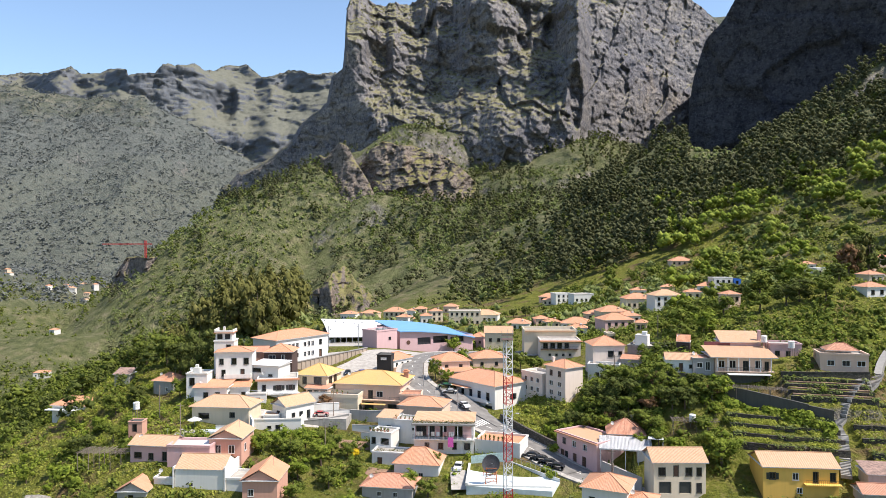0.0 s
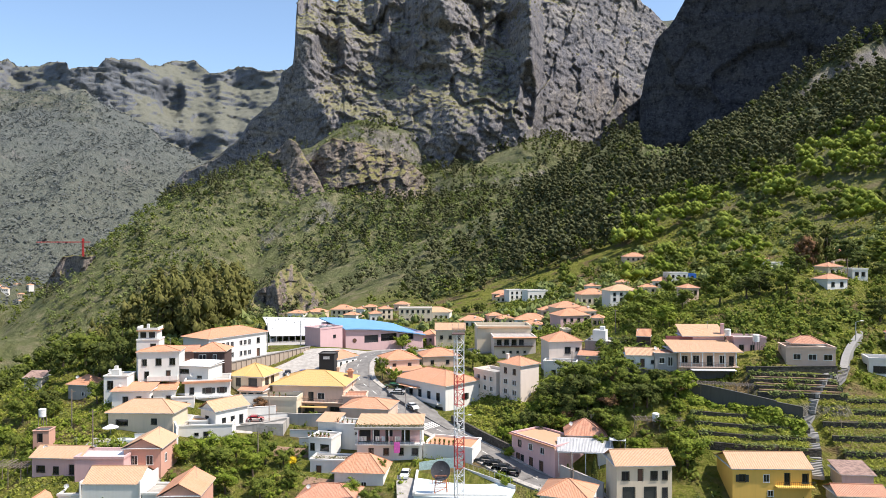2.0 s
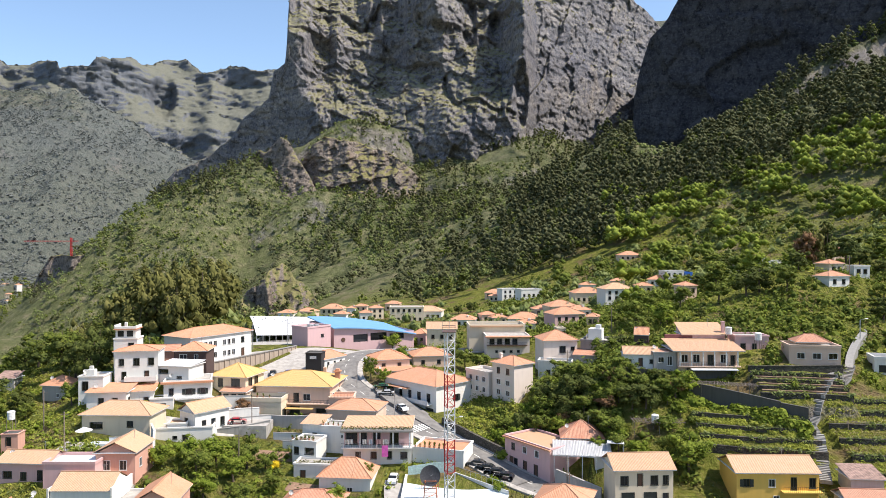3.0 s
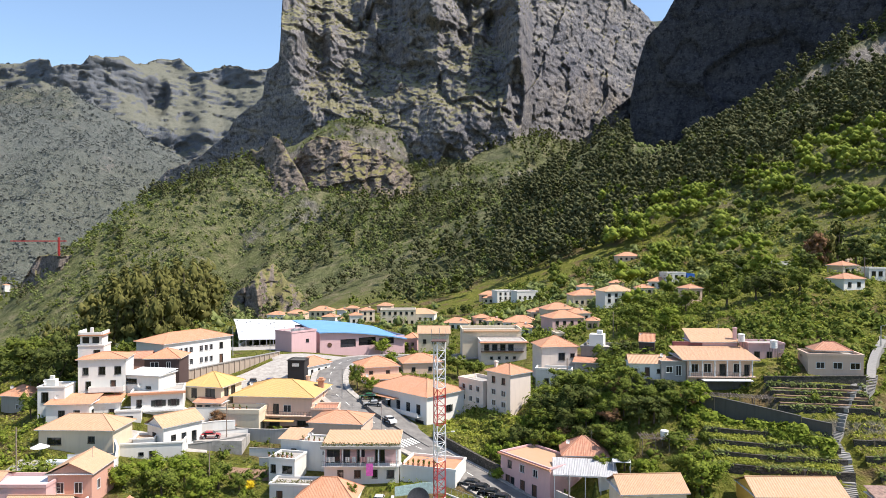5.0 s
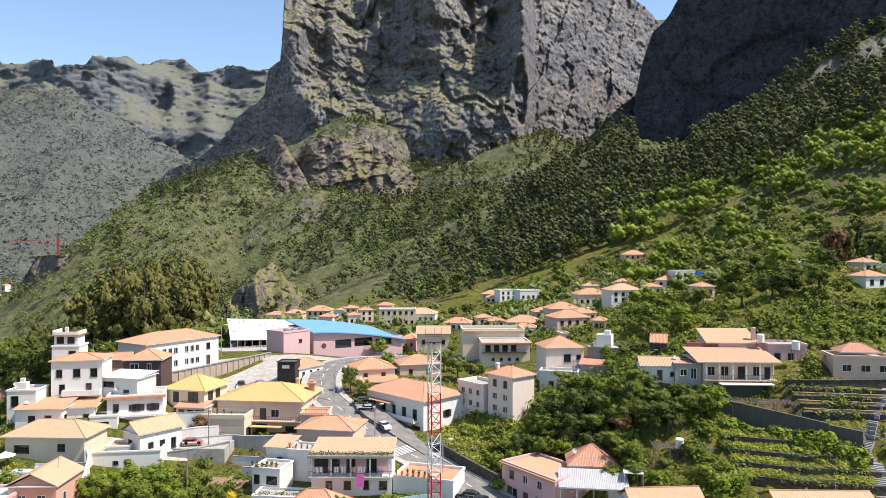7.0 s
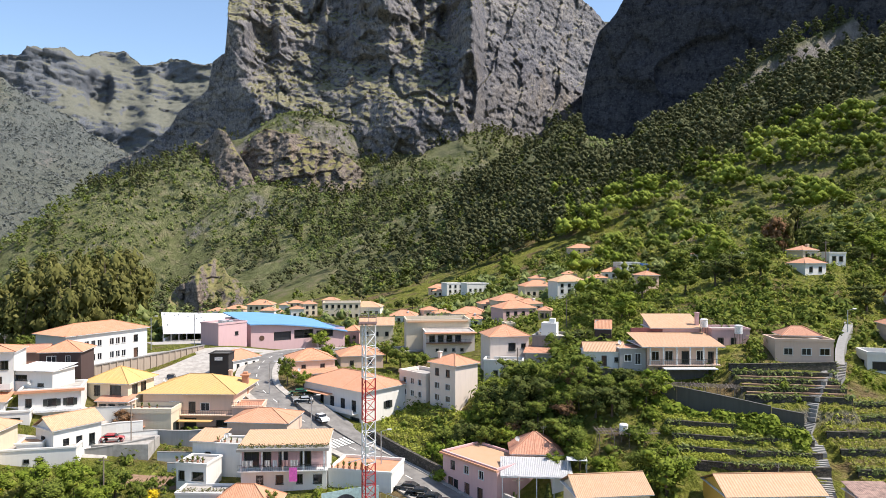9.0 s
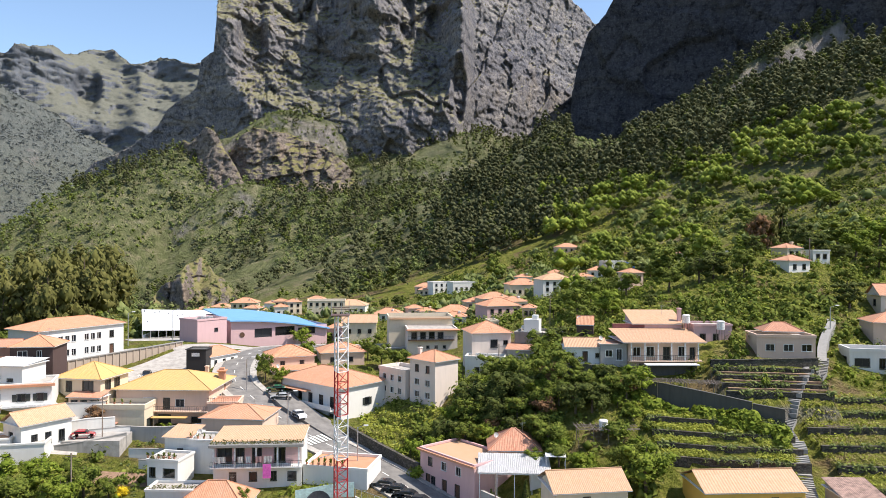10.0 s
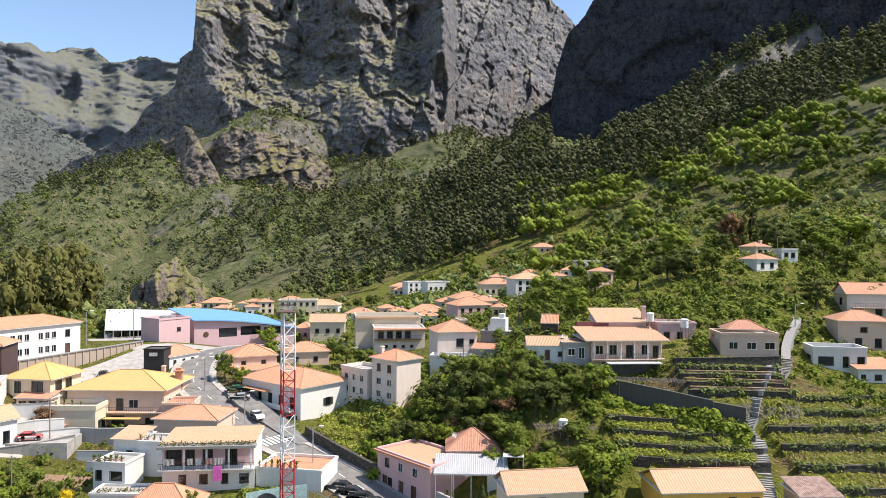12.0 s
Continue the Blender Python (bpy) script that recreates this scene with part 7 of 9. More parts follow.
for k in range(5):
    beam(bm, (k * 0.8 - 1.6, 0, 0), (k * 0.8 - 1.6, 0, 2.2), 0.07)
    beam(bm, (k * 0.8 - 1.6, 0, 2.2), (k * 0.8 - 1.6, 1.2, 1.8), 0.07)
for zz in (0.7, 1.5, 2.2):
    beam(bm, (-1.7, 0, zz), (1.7, 0, zz), 0.06)
part("rack_frame", bm, OR_STEEL, rack)


# ---- vehicles ----
def car(label, x, y, z, rot, paint, long=4.0, group="parked cars"):
    c = empty("car", x, y, z, rot)
    tagged(c, label, "car", group)
    bm = bmesh.new()
    side = [(-0.5, 0.28), (-0.49, 0.62), (-0.44, 0.86), (-0.3, 0.95), (-0.24, 0.98), (-0.1, 1.42), (0.24, 1.46), (0.42, 1.12), (0.48, 0.92), (0.5, 0.6), (0.49, 0.28)]
    loops = []
    for yy, k in ((-0.84, 0.0), (-0.78, 1.0), (0.78, 1.0), (0.84, 0.0)):
        loops.append([bm.verts.new((px * long, yy * (0.86 if (k and pz > 1.1) else 1.0), pz if k or pz < 0.95 else 0.95)) for px, pz in side])
    for p, q in zip(loops, loops[1:]):
        for i in range(len(side)):
            j = (i + 1) % len(side)
            if len({p[i].co[:], p[j].co[:], q[j].co[:], q[i].co[:]}) == 4:
                bm.faces.new((p[i], p[j], q[j], q[i]))
    bmesh.ops.recalc_face_normals(bm, faces=bm.faces[:])
    part("body", bm, paint, c)
    part("windscreen", prism([(-0.235 * long, 1.0), (-0.115 * long, 1.39), (-0.105 * long, 1.39), (-0.2 * long, 1.0)], 0.72, 0.02), CAR_GLASS, c)
    part("rear_window", prism([(0.415 * long, 1.14), (0.26 * long, 1.42), (0.25 * long, 1.42), (0.38 * long, 1.14)], 0.7, 0.02), CAR_GLASS, c)
    for s in (-1, 1):
        part("side_window", boxes((-0.16 * long, s * 0.80 - 0.02, 0.98, 0.32 * long, s * 0.80 + 0.02, 1.32)), CAR_GLASS, c)
    for sx in (-0.3, 0.31):
        for s in (-1, 1):
            bm = bmesh.new()
            bmesh.ops.create_cone(bm, cap_ends=True, segments=14, radius1=0.31, radius2=0.31, depth=0.2, matrix=Matrix.Translation((sx * long, s * 0.76, 0.31)) @ Matrix.Rotation(math.pi / 2, 4, "X"))
            wheel = part("wheel", bm, RUBBER, c)
            bm = bmesh.new()
            bmesh.ops.create_cone(bm, cap_ends=True, segments=10, radius1=0.18, radius2=0.18, depth=0.03, matrix=Matrix.Translation((sx * long, s * 0.87, 0.31)) @ Matrix.Rotation(math.pi / 2, 4, "X"))
            part("rim", bm, STEEL, wheel)
    for s in (-1, 1):
        part("headlight", soft_boxes(0.02, (-0.5 * long - 0.01, s * 0.6 - 0.14, 0.62, -0.48 * long, s * 0.6 + 0.14, 0.76)), FRAME, c)
    return c


def prism(profile, half, pad):
    bm = bmesh.new()
    a = [bm.verts.new((x, -half, z + pad)) for x, z in profile]
    b = [bm.verts.new((x, half, z + pad)) for x, z in profile]
    n = len(profile)
    bm.faces.new(a[::-1])
    bm.faces.new(b)
    for i in range(n):
        bm.faces.new((a[i], a[(i + 1) % n], b[(i + 1) % n], b[i]))
    return bm


def car_paint(name, c):
    m = Mat(name, 0.25)
    m.color(c)
    m.put(m.b, "Coat Weight", 0.6)
    return m.m


P_RED, P_WHITE, P_SILVER, P_BLACK, P_BLUE, P_GREEN = (car_paint(n, c) for n, c in (("red_car_paint", (0.42, 0.015, 0.02)), ("white_car_paint", (0.75, 0.75, 0.74)), ("silver_car_paint", (0.45, 0.46, 0.47)),
                                                      ("black_car_paint", (0.02, 0.02, 0.022)), ("blue_car_paint", (0.02, 0.05, 0.25)), ("green_car_paint", (0.02, 0.12, 0.06))))
car("bright red hatchback parked by a garden wall", -48.6, 149.4, -2.6 + 0.6, 190, P_RED)
tray = part("forecourt", boxes((-53.5, 147.2, -6, -41.5, 153.5, -2.0)), PAVING, None)
tagged(tray, "pale concrete forecourt with a parked car", "pavement", kind="structure")
for i in range(4):
    q = Vector((5.0, 134.8, -7.1)).lerp(Vector((10.2, 128.6, -7.7)), i / 3)
    car("dark car parked in a row beside the road", q.x, q.y, q.z, -18, P_BLACK, 4.1)
slab = part("parking_strip", ribbon([Vector((2.8, 137.4, -6.9)), Vector((7.6, 131.7, -7.5)), Vector((12.6, 126.0, -8.0))], 1.0, 4.8, 0.0, 2.0), ASPHALT, None)
tagged(slab, "asphalt parking strip beside the road", "pavement", kind="structure")
car("white hatchback parked below the white corner house", -12.0, 161.6, -1.75, 122, P_WHITE, 3.9)
car("silver saloon parked at the kerb", -16.6, 168.8, 0.35, 10, P_SILVER, 4.3)
car("dark green car parked in the shade of a tree", -18.2, 172.2, 1.35, 12, P_GREEN, 4.2)
car("dark blue car parked by the black tower", -45.6, 186.6, ground_at(-45.6, 186.6) + 0.1, 15, P_BLUE, 4.3)
car("black car parked by the black tower", -49.6, 186.0, ground_at(-49.6, 186.0) + 0.1, 100, P_BLACK, 4.0)
car("white van on the lane below the terrace building", -11.6, 129.0, -8.4, 85, P_WHITE, 4.4)
pad = part("driveway", ribbon([Vector((-10.6, 118, -9.4)), Vector((-11.4, 126, -8.6)), Vector((-11.6, 134, -8.2))], 0, 3.6, 0.12, 2.0), PAVING, None)
tagged(pad, "pale concrete driveway between garden walls", "pavement", kind="structure")
pad = part("yard_paving", boxes((-56, 181, -2, -42.6, 191, ground_at(-45.6, 186.6) + 0.08)), PAVING, None)
tagged(pad, "pale car park behind the house with the ochre roof", "pavement", kind="structure")


# ---- poles, lamps, tanks, pergolas, parasol ----
def pole(label, x, y, high, lamp=False, name="utility_pole"):
    z = ground_at(x, y)
    p = empty(name, x, y, z)
    tagged(p, label, "pole")
    bm = bmesh.new()
    beam(bm, (0, 0, -1), (0, 0, high), 0.11, 8)
    part("shaft", bm, STEEL if lamp else TIMBER, p)
    bm = bmesh.new()
    if lamp:
        beam(bm, (0, 0, high), (1.2, -0.2, high + 0.35), 0.05)
        part("arm", bm, STEEL, p)
        part("lamp_head", soft_boxes(0.05, (1.0, -0.35, high + 0.25, 1.8, 0.0, high + 0.45)), FRAME, p)
    else:
        beam(bm, (-0.8, 0, high - 0.5), (0.8, 0, high - 0.5), 0.06)
        part("crossbar", bm, TIMBER, p)
    return p


for x, y, h in ((0.6, 139.6, 8.0), (-24.4, 172.5, 7.0), (98.6, 160.5, 7.0), (-13.5, 157.0, 7.0), (-60.5, 205, 8.5), (-52.0, 214, 8.5)):
    pole("slim grey street lamp with one arm", x, y, h, True, "street_lamp")
for x, y, h in ((-45.5, 150, 9.0), (-43.0, 131.5, 8.0), (-76.5, 128.0, 8.0), (20.5, 113.0, 8.0), (22.0, 124.5, 7.0), (-88, 141, 8.5), (116, 196, 8.0), (49, 205, 7.5), (30, 172, 7.0)):
    pole("weathered wooden utility pole with a crossbar", x, y, h)


def tank(label, x, y, z, stand=1.4):
    t = empty("water_tank", x, y, z)
    tagged(t, label, "water tank")
    bm = bmesh.new()
    bmesh.ops.create_cone(bm, cap_ends=True, segments=16, radius1=0.72, radius2=0.72, depth=1.5, matrix=Matrix.Translation((0, 0, stand + 0.75)))
    part("drum", bm, FRAME, t)
    bm = bmesh.new()
    bmesh.ops.create_cone(bm, cap_ends=True, segments=16, radius1=0.78, radius2=0.6, depth=0.16, matrix=Matrix.Translation((0, 0, stand + 1.58)))
    part("lid", bm, FRAME, t)
    for sx in (-0.55, 0.55):
        for sy in (-0.55, 0.55):
            bm = bmesh.new()
            beam(bm, (sx, sy, -1.5), (sx, sy, stand), 0.07)
            part("leg", bm, TIMBER, t)


tank("white plastic water tank on a timber stand", 41.0, 132.0, 2.0, 0.6)
tank("white water tank on the hillside roof", 64.2, 153.4, 17.2, 0.6)
tank("white water tank beside the bungalow", 69.2, 149.2, 16.4, 0.6)
tank("white water tank on a roof", -88.0, 129.6, 3.4, 0.4)


def pergola(label, x, y, z, w, d, rot, high=2.2, tilt=0.0):
    """A frame of poles with laths and vine wood on it."""
    p = empty("pergola", x, y, z, rot)
    tagged(p, label, "pergola")
    rnd = random.Random(int(x * 10 + y))
    for i in range(int(w / 2.4) + 1):
        for j in range(int(d / 2.4) + 1):
            bm = bmesh.new()
            beam(bm, (i * 2.4, j * 2.4, -1.5), (i * 2.4, j * 2.4, high), 0.07)
            part("post", bm, TIMBER, p)
    bm = bmesh.new()
    for i in range(int(w / 0.55)):
        beam(bm, (i * 0.55, -0.4, high + rnd.uniform(-0.12, 0.12)), (i * 0.55 + rnd.uniform(-0.4, 0.4), d + 0.4, high + tilt + rnd.uniform(-0.12, 0.12)), 0.045)
    for j in range(int(d / 0.8)):
        beam(bm, (-0.4, j * 0.8, high + 0.1 + rnd.uniform(-0.1, 0.1)), (w + 0.4, j * 0.8 + rnd.uniform(-0.3, 0.3), high + 0.1), 0.045)
    part("lath_grid", bm, TIMBER, p)


pergola("grey weathered pergola of laths below the long house", 50.4, 139.2, 7.6, 13.0, 4.0, -16, 1.5)
pergola("weathered lath pergola beside the water tank", 36.5, 130.5, 1.6, 9.5, 4.0, -6, 1.5)
pergola("bare timber pergola frame on a terrace", 78.2, 129.2, 1.6, 4.6, 3.0, 4, 1.6)
pergola("bare timber pergola in the garden beside the pink house", -94.5, 116.5, -5.4, 11.0, 5.0, 4, 2.4)
sh = empty("garden_shelter", 30.4, 127.6, -3.0, -10)
tagged(sh, "small white-topped garden shelter with bent struts", "shelter")
part("top", soft_boxes(0.03, (0, 0, 2.6, 3.2, 2.2, 2.72)), WHITE_SHEET, sh)
bm = bmesh.new()
for sx in (0.1, 3.1):
    for sy in (0.1, 2.1):
        beam(bm, (sx, sy, -1.5), (sx, sy, 2.6), 0.07)
part("frame", bm, FRAME, sh)
pr = empty("parasol", -76.0, 134.6, ground_at(-76.0, 134.6))
tagged(pr, "open white garden parasol on the bungalow patio", "parasol")
bm = bmesh.new()
beam(bm, (0, 0, -0.5), (0, 0, 2.5), 0.04, 6)
part("pole", bm, STEEL, pr)
bm = bmesh.new()
bmesh.ops.create_cone(bm, cap_ends=False, segments=10, radius1=1.7, radius2=0.05, depth=0.75, matrix=Matrix.Translation((0, 0, 2.3)))
bmesh.ops.solidify(bm, geom=bm.faces[:], thickness=0.03)
part("canopy", bm, WHITE_SHEET, pr)
pool = part("patio", boxes((-74.0, 132.0, -4, -63.8, 134.0, ground_at(-70, 133) + 0.9)), PALE_SHEET, None)
tagged(pool, "pale green painted patio slab below the bungalow", "patio", kind="structure")


# ---- boulders ----
def boulder(label, x, y, size, seed):
    bm = bmesh.new()
    bmesh.ops.create_icosphere(bm, subdivisions=4, radius=1.0)
    for v in bm.verts:
        n = noise.fractal(v.co * 0.9 + Vector((seed, 0, 0)), 1.0, 2.0, 4)
        r = 1 + 0.35 * n + 0.12 * noise.noise(v.co * 4 + Vector((seed, 5, 0)))
        v.co = Vector((v.co.x * r * size, v.co.y * r * size * 0.8, max(v.co.z * r, -0.5) * size * 0.62))
    ob = part("boulder", bm, STONE_BARE, None)
    ob.location = (x, y, ground_at(x, y) + size * 0.2)
    tagged(ob, label, "boulder")


def bare_stone():
    m = Mat("bare_boulder", 0.9)
    m.color(m.ramp(m.noise(0.9, 8, m.pos(), 0.7), [(0.3, (0.10, 0.095, 0.085)), (0.5, (0.24, 0.22, 0.19)), (0.7, (0.36, 0.33, 0.28))]))
    m.bump(m.noise(2.5, 8, m.pos(), 0.7), 0.7, 0.3)
    return m.m


STONE_BARE = bare_stone()
boulder("large pale grey basalt boulder in the meadow", -98.5, 108.0, 3.4, 1.0)
boulder("grey boulder half sunk in the meadow", -82.5, 103.8, 1.9, 7.0)
boulder("small grey boulder in the garden", -56.5, 103.0, 1.1, 3.0)


# ---- paved courts and lanes between the houses ----
def paved(label, x, y, rot, length, width, mat, lift=0.14):
    """A paved sheet that follows the ground, to the right of its long edge."""
    bm = bmesh.new()
    c, s = math.cos(radians(rot)), math.sin(radians(rot))
    nu, nv = int(length / 1.5) + 1, int(width / 1.5) + 1
    grid = []
    for i in range(nu + 1):
        row = []
        for j in range(nv + 1):
            u, v = length * i / nu, -width * j / nv
            px, py = x + u * c - v * s, y + u * s + v * c
            edge = i in (0, nu) or j in (0, nv)
            row.append(bm.verts.new((px, py, ground_at(px, py) + (lift if not edge else -0.3))))
        grid.append(row)
    for a, b in zip(grid, grid[1:]):
        for k in range(nv):
            bm.faces.new((a[k], a[k + 1], b[k + 1], b[k]))
    bmesh.ops.recalc_face_normals(bm, faces=bm.faces[:])
    ob = part("court", bm, mat, None)
    tagged(ob, label, "pavement", kind="structure")


paved("pale concrete street below the school yard wall", -63.2, 174.4, 64, 36, 15, PAVING)
paved("grey paved yard between the school and the covered court", -76.0, 243.0, 22, 34, 30, PAVING)
paved("paved plaza in front of the sports hall", -52.0, 208.0, 26, 44, 9, PAVING)
paved("concrete court between white houses", -72.0, 146.5, 12, 24, 6, PAVING)
paved("concrete yard beside the ochre-roofed house", -62.0, 160.0, 0, 14, 6, PAVING)
paved("concrete steps lane between the gardens", -59.5, 136.0, -84, 26, 3, CONCRETE)
paved("bare earth court in the garden below the terraces", -44.0, 143.0, 0, 12, 6, SOIL)
paved("concrete patio with pots behind the salmon house", -80.0, 134.5, 0, 18, 7, PAVING)
paved("bare earth patch between garden trees", -33.0, 131.0, -10, 9, 5, SOIL)
for x, y, r, w in ((-48.6, 152.0, 20, 7.0), (-40.0, 147.4, -6, 9.0), (-70.5, 134.0, 4, 9.0), (-56.0, 157.0, 8, 8.0), (-37.0, 143.6, -10, 6.0)):
    z = ground_at(x, y)
    gw = empty("garden_wall", x, y, z, r)
    tagged(gw, "low whitewashed garden wall with a stained coping", "wall", kind="structure")
    part("body", boxes((0, 0, -2.5, w, 0.25, 1.5)), WHITE, gw)
    part("coping", boxes((-0.05, -0.06, 1.5, w + 0.05, 0.31, 1.6)), CONCRETE, gw)
# pots with plants on roofs, balconies and terraces
pot_rng = random.Random(14)
pot_me, leaf_me = None, None


def pot_plant(x, y, z, size):
    """A clay pot with a small leafy plant."""
    p = empty("potted_plant", x, y, z)
    tagged(p, "small green plant in a clay pot", "plant", "potted plants")
    bm = bmesh.new()
    bmesh.ops.create_cone(bm, cap_ends=True, segments=8, radius1=0.16 * size, radius2=0.24 * size, depth=0.4 * size, matrix=Matrix.Translation((0, 0, 0.2 * size)))
    part("pot", bm, T_RED, p)
    bm = bmesh.new()
    for k in range(16):
        a, h = pot_rng.uniform(0, math.tau), pot_rng.uniform(0.5, 1.2) * size
        r = pot_rng.uniform(0.15, 0.45) * size
        d = Vector((math.cos(a), math.sin(a), 0))
        s = Vector((-d.y, d.x, 0)) * 0.09 * size
        q = [Vector((0, 0, 0.38 * size)), d * r * 0.6 + s + Vector((0, 0, h * 0.8)), d * r + Vector((0, 0, h)), d * r * 0.6 - s + Vector((0, 0, h * 0.8))]
        bm.faces.new([bm.verts.new(v) for v in q])
    part("leaves", bm, LEAF_MID, p)


for k in range(7):
    pot_plant(-7.6 + k * 1.0, 136.6 - 0.2 - 0.28 * k, -3.95 + 0.45, pot_rng.uniform(0.8, 1.2))
for k in range(6):
    pot_plant(-33.4 + k * 0.9, 137.4 - k * 0.2, -2.28, pot_rng.uniform(0.7, 1.1))
for k in range(7):
    pot_plant(-27.8 + k * 1.1, 142.4 - k * 0.18, -0.5, pot_rng.uniform(0.7, 1.2))
for k in range(5):
    pot_plant(-49.5 + k * 1.5, 158.5 - k * 0.1, 2.1, pot_rng.uniform(0.7, 1.1))


# ---- plants ----
OCTA = np.array([(1, 0, 0), (0, 1, 0), (-1, 0, 0), (0, -1, 0), (0, 0, 1), (0, 0, -1)], float)
OCTA_FACES = np.array([(0, 1, 4), (1, 2, 4), (2, 3, 4), (3, 0, 4), (1, 0, 5), (2, 1, 5), (3, 2, 5), (0, 3, 5)])


def quads_mesh(name, centre, size, rng, material, out=None, core=None):
    """One mesh of leaf-like quads, turned outwards from their clumps, over rough leafy cores."""
    n = len(centre)
    nrm = rng.normal(size=(n, 3))
    if out is not None:
        nrm = nrm * 0.45 + out
    nrm[:, 2] += 0.45
    nrm /= np.linalg.norm(nrm, axis=1, keepdims=True)
    t = np.cross(nrm, rng.normal(size=(n, 3)))
    t /= np.linalg.norm(t, axis=1, keepdims=True) + 1e-9
    b = np.cross(nrm, t)
    s = np.asarray(size).reshape(-1, 1) * np.ones((n, 1))
    a = rng.uniform(0.55, 1.0, (n, 1))
    co = np.stack([centre - t * s, centre - b * s * a * 0.62 + nrm * s * 0.12, centre + t * s, centre + b * s * a * 0.62 + nrm * s * 0.12], 1).reshape(-1, 3)
    loops = np.arange(4 * n)
    start, total = np.arange(n) * 4, np.full(n, 4)
    if core is not None:
        c, r = core
        k = len(c)
        spin = rng.uniform(0, math.tau, k)
        o = OCTA[None] * rng.uniform(0.75, 1.2, (k, 6, 1)) * 0.95
        o = np.stack([o[..., 0] * np.cos(spin)[:, None] - o[..., 1] * np.sin(spin)[:, None], o[..., 0] * np.sin(spin)[:, None] + o[..., 1] * np.cos(spin)[:, None], o[..., 2]], -1)
        co = np.concatenate([co, (c[:, None] + o * r[:, None]).reshape(-1, 3)])
        f = (OCTA_FACES[None] + 4 * n + 6 * np.arange(k)[:, None, None]).reshape(-1)
        loops = np.concatenate([loops, f])
        start, total = np.concatenate([start, 4 * n + 3 * np.arange(8 * k)]), np.concatenate([total, np.full(8 * k, 3)])
    me = bpy.data.meshes.new(name)
    me.vertices.add(len(co))
    me.vertices.foreach_set("co", co.astype(np.float32).ravel())
    me.loops.add(len(loops))
    me.loops.foreach_set("vertex_index", loops.astype(np.int32))
    me.polygons.add(len(start))
    me.polygons.foreach_set("loop_start", start.astype(np.int32))
    me.polygons.foreach_set("loop_total", total.astype(np.int32))
    me.polygons.foreach_set("use_smooth", np.ones(len(start), bool))
    me.update()
    me.materials.append(material)
    return me


def shell_points(rng, n, radii, bottom=-0.55):
    """Points near the surface of an ellipsoid, few underneath."""
    d = rng.normal(size=(n * 2, 3))
    d /= np.linalg.norm(d, axis=1, keepdims=True)
    d = d[d[:, 2] > bottom][:n]
    return d * rng.uniform(0.72, 1.06, (len(d), 1)) * np.array(radii)


def crown_mesh(kind, seed, leaves, leaf, material):
    """A crown of unit height 1 (its foot at 0) made of many clumps."""
    rng = np.random.default_rng(seed)
    pts, outs, cores = [], [], []

    def clump(c, k, radii):
        d = shell_points(rng, k, radii)
        cores.append((c, np.array(radii) * 0.8))
        pts.append(c + d)
        o = d / np.array(radii)
        w = (c + d - np.array([0, 0, 0.5])) * np.array([1, 1, 0.8]) * 2.4
        outs.append(0.6 * o / np.linalg.norm(o, axis=1, keepdims=True) + w)

    if kind == "round":
        clumps = [(np.array([0, 0, 0.58]), 0.27)] + [(np.array([r * math.cos(a), r * math.sin(a), z]), s) for r, a, z, s in
                  ((rng.uniform(0.14, 0.36), rng.uniform(0, math.tau), rng.uniform(0.3, 0.86), rng.uniform(0.10, 0.19)) for _ in range(24))]
        w = np.array([s ** 2 for _, s in clumps])
        for (c, s), k in zip(clumps, (leaves * w / w.sum()).astype(int)):
            clump(c, k, (s, s, s * 0.8))
    elif kind == "tall":
        for _ in range(26):
            z = rng.uniform(0.25, 0.98)
            r = 0.2 * (1.05 - z) ** 0.5 * rng.uniform(0.3, 1)
            a = rng.uniform(0, math.tau)
            s = rng.uniform(0.05, 0.11)
            clump(np.array([r * math.cos(a), r * math.sin(a), z]), leaves // 26, (s, s, s * 1.1))
    elif kind == "cypress":
        z = rng.uniform(0.03, 1.0, leaves)
        a = rng.uniform(0, math.tau, leaves)
        r = 0.085 * np.sin(np.clip(z * 1.08, 0, 1) ** 0.55 * math.pi) ** 0.8 * rng.uniform(0.8, 1.1, leaves) + 0.01
        pts.append(np.stack([r * np.cos(a), r * np.sin(a), z], 1))
        outs.append(np.stack([np.cos(a), np.sin(a), 0.3 + 0 * z], 1))
    elif kind == "shrub":
        for _ in range(11):
            a, r = rng.uniform(0, math.tau), rng.uniform(0, 0.5)
            s = rng.uniform(0.2, 0.34)
            clump(np.array([r * math.cos(a), r * math.sin(a), rng.uniform(0.2, 0.66)]), leaves // 11, (s, s, s))
    p = np.concatenate(pts)
    return quads_mesh("crown", p, leaf * rng.uniform(0.6, 1.3, len(p)), rng, material, np.concatenate(outs), (np.array([c for c, _ in cores]), np.array([r for _, r in cores])) if cores else None)


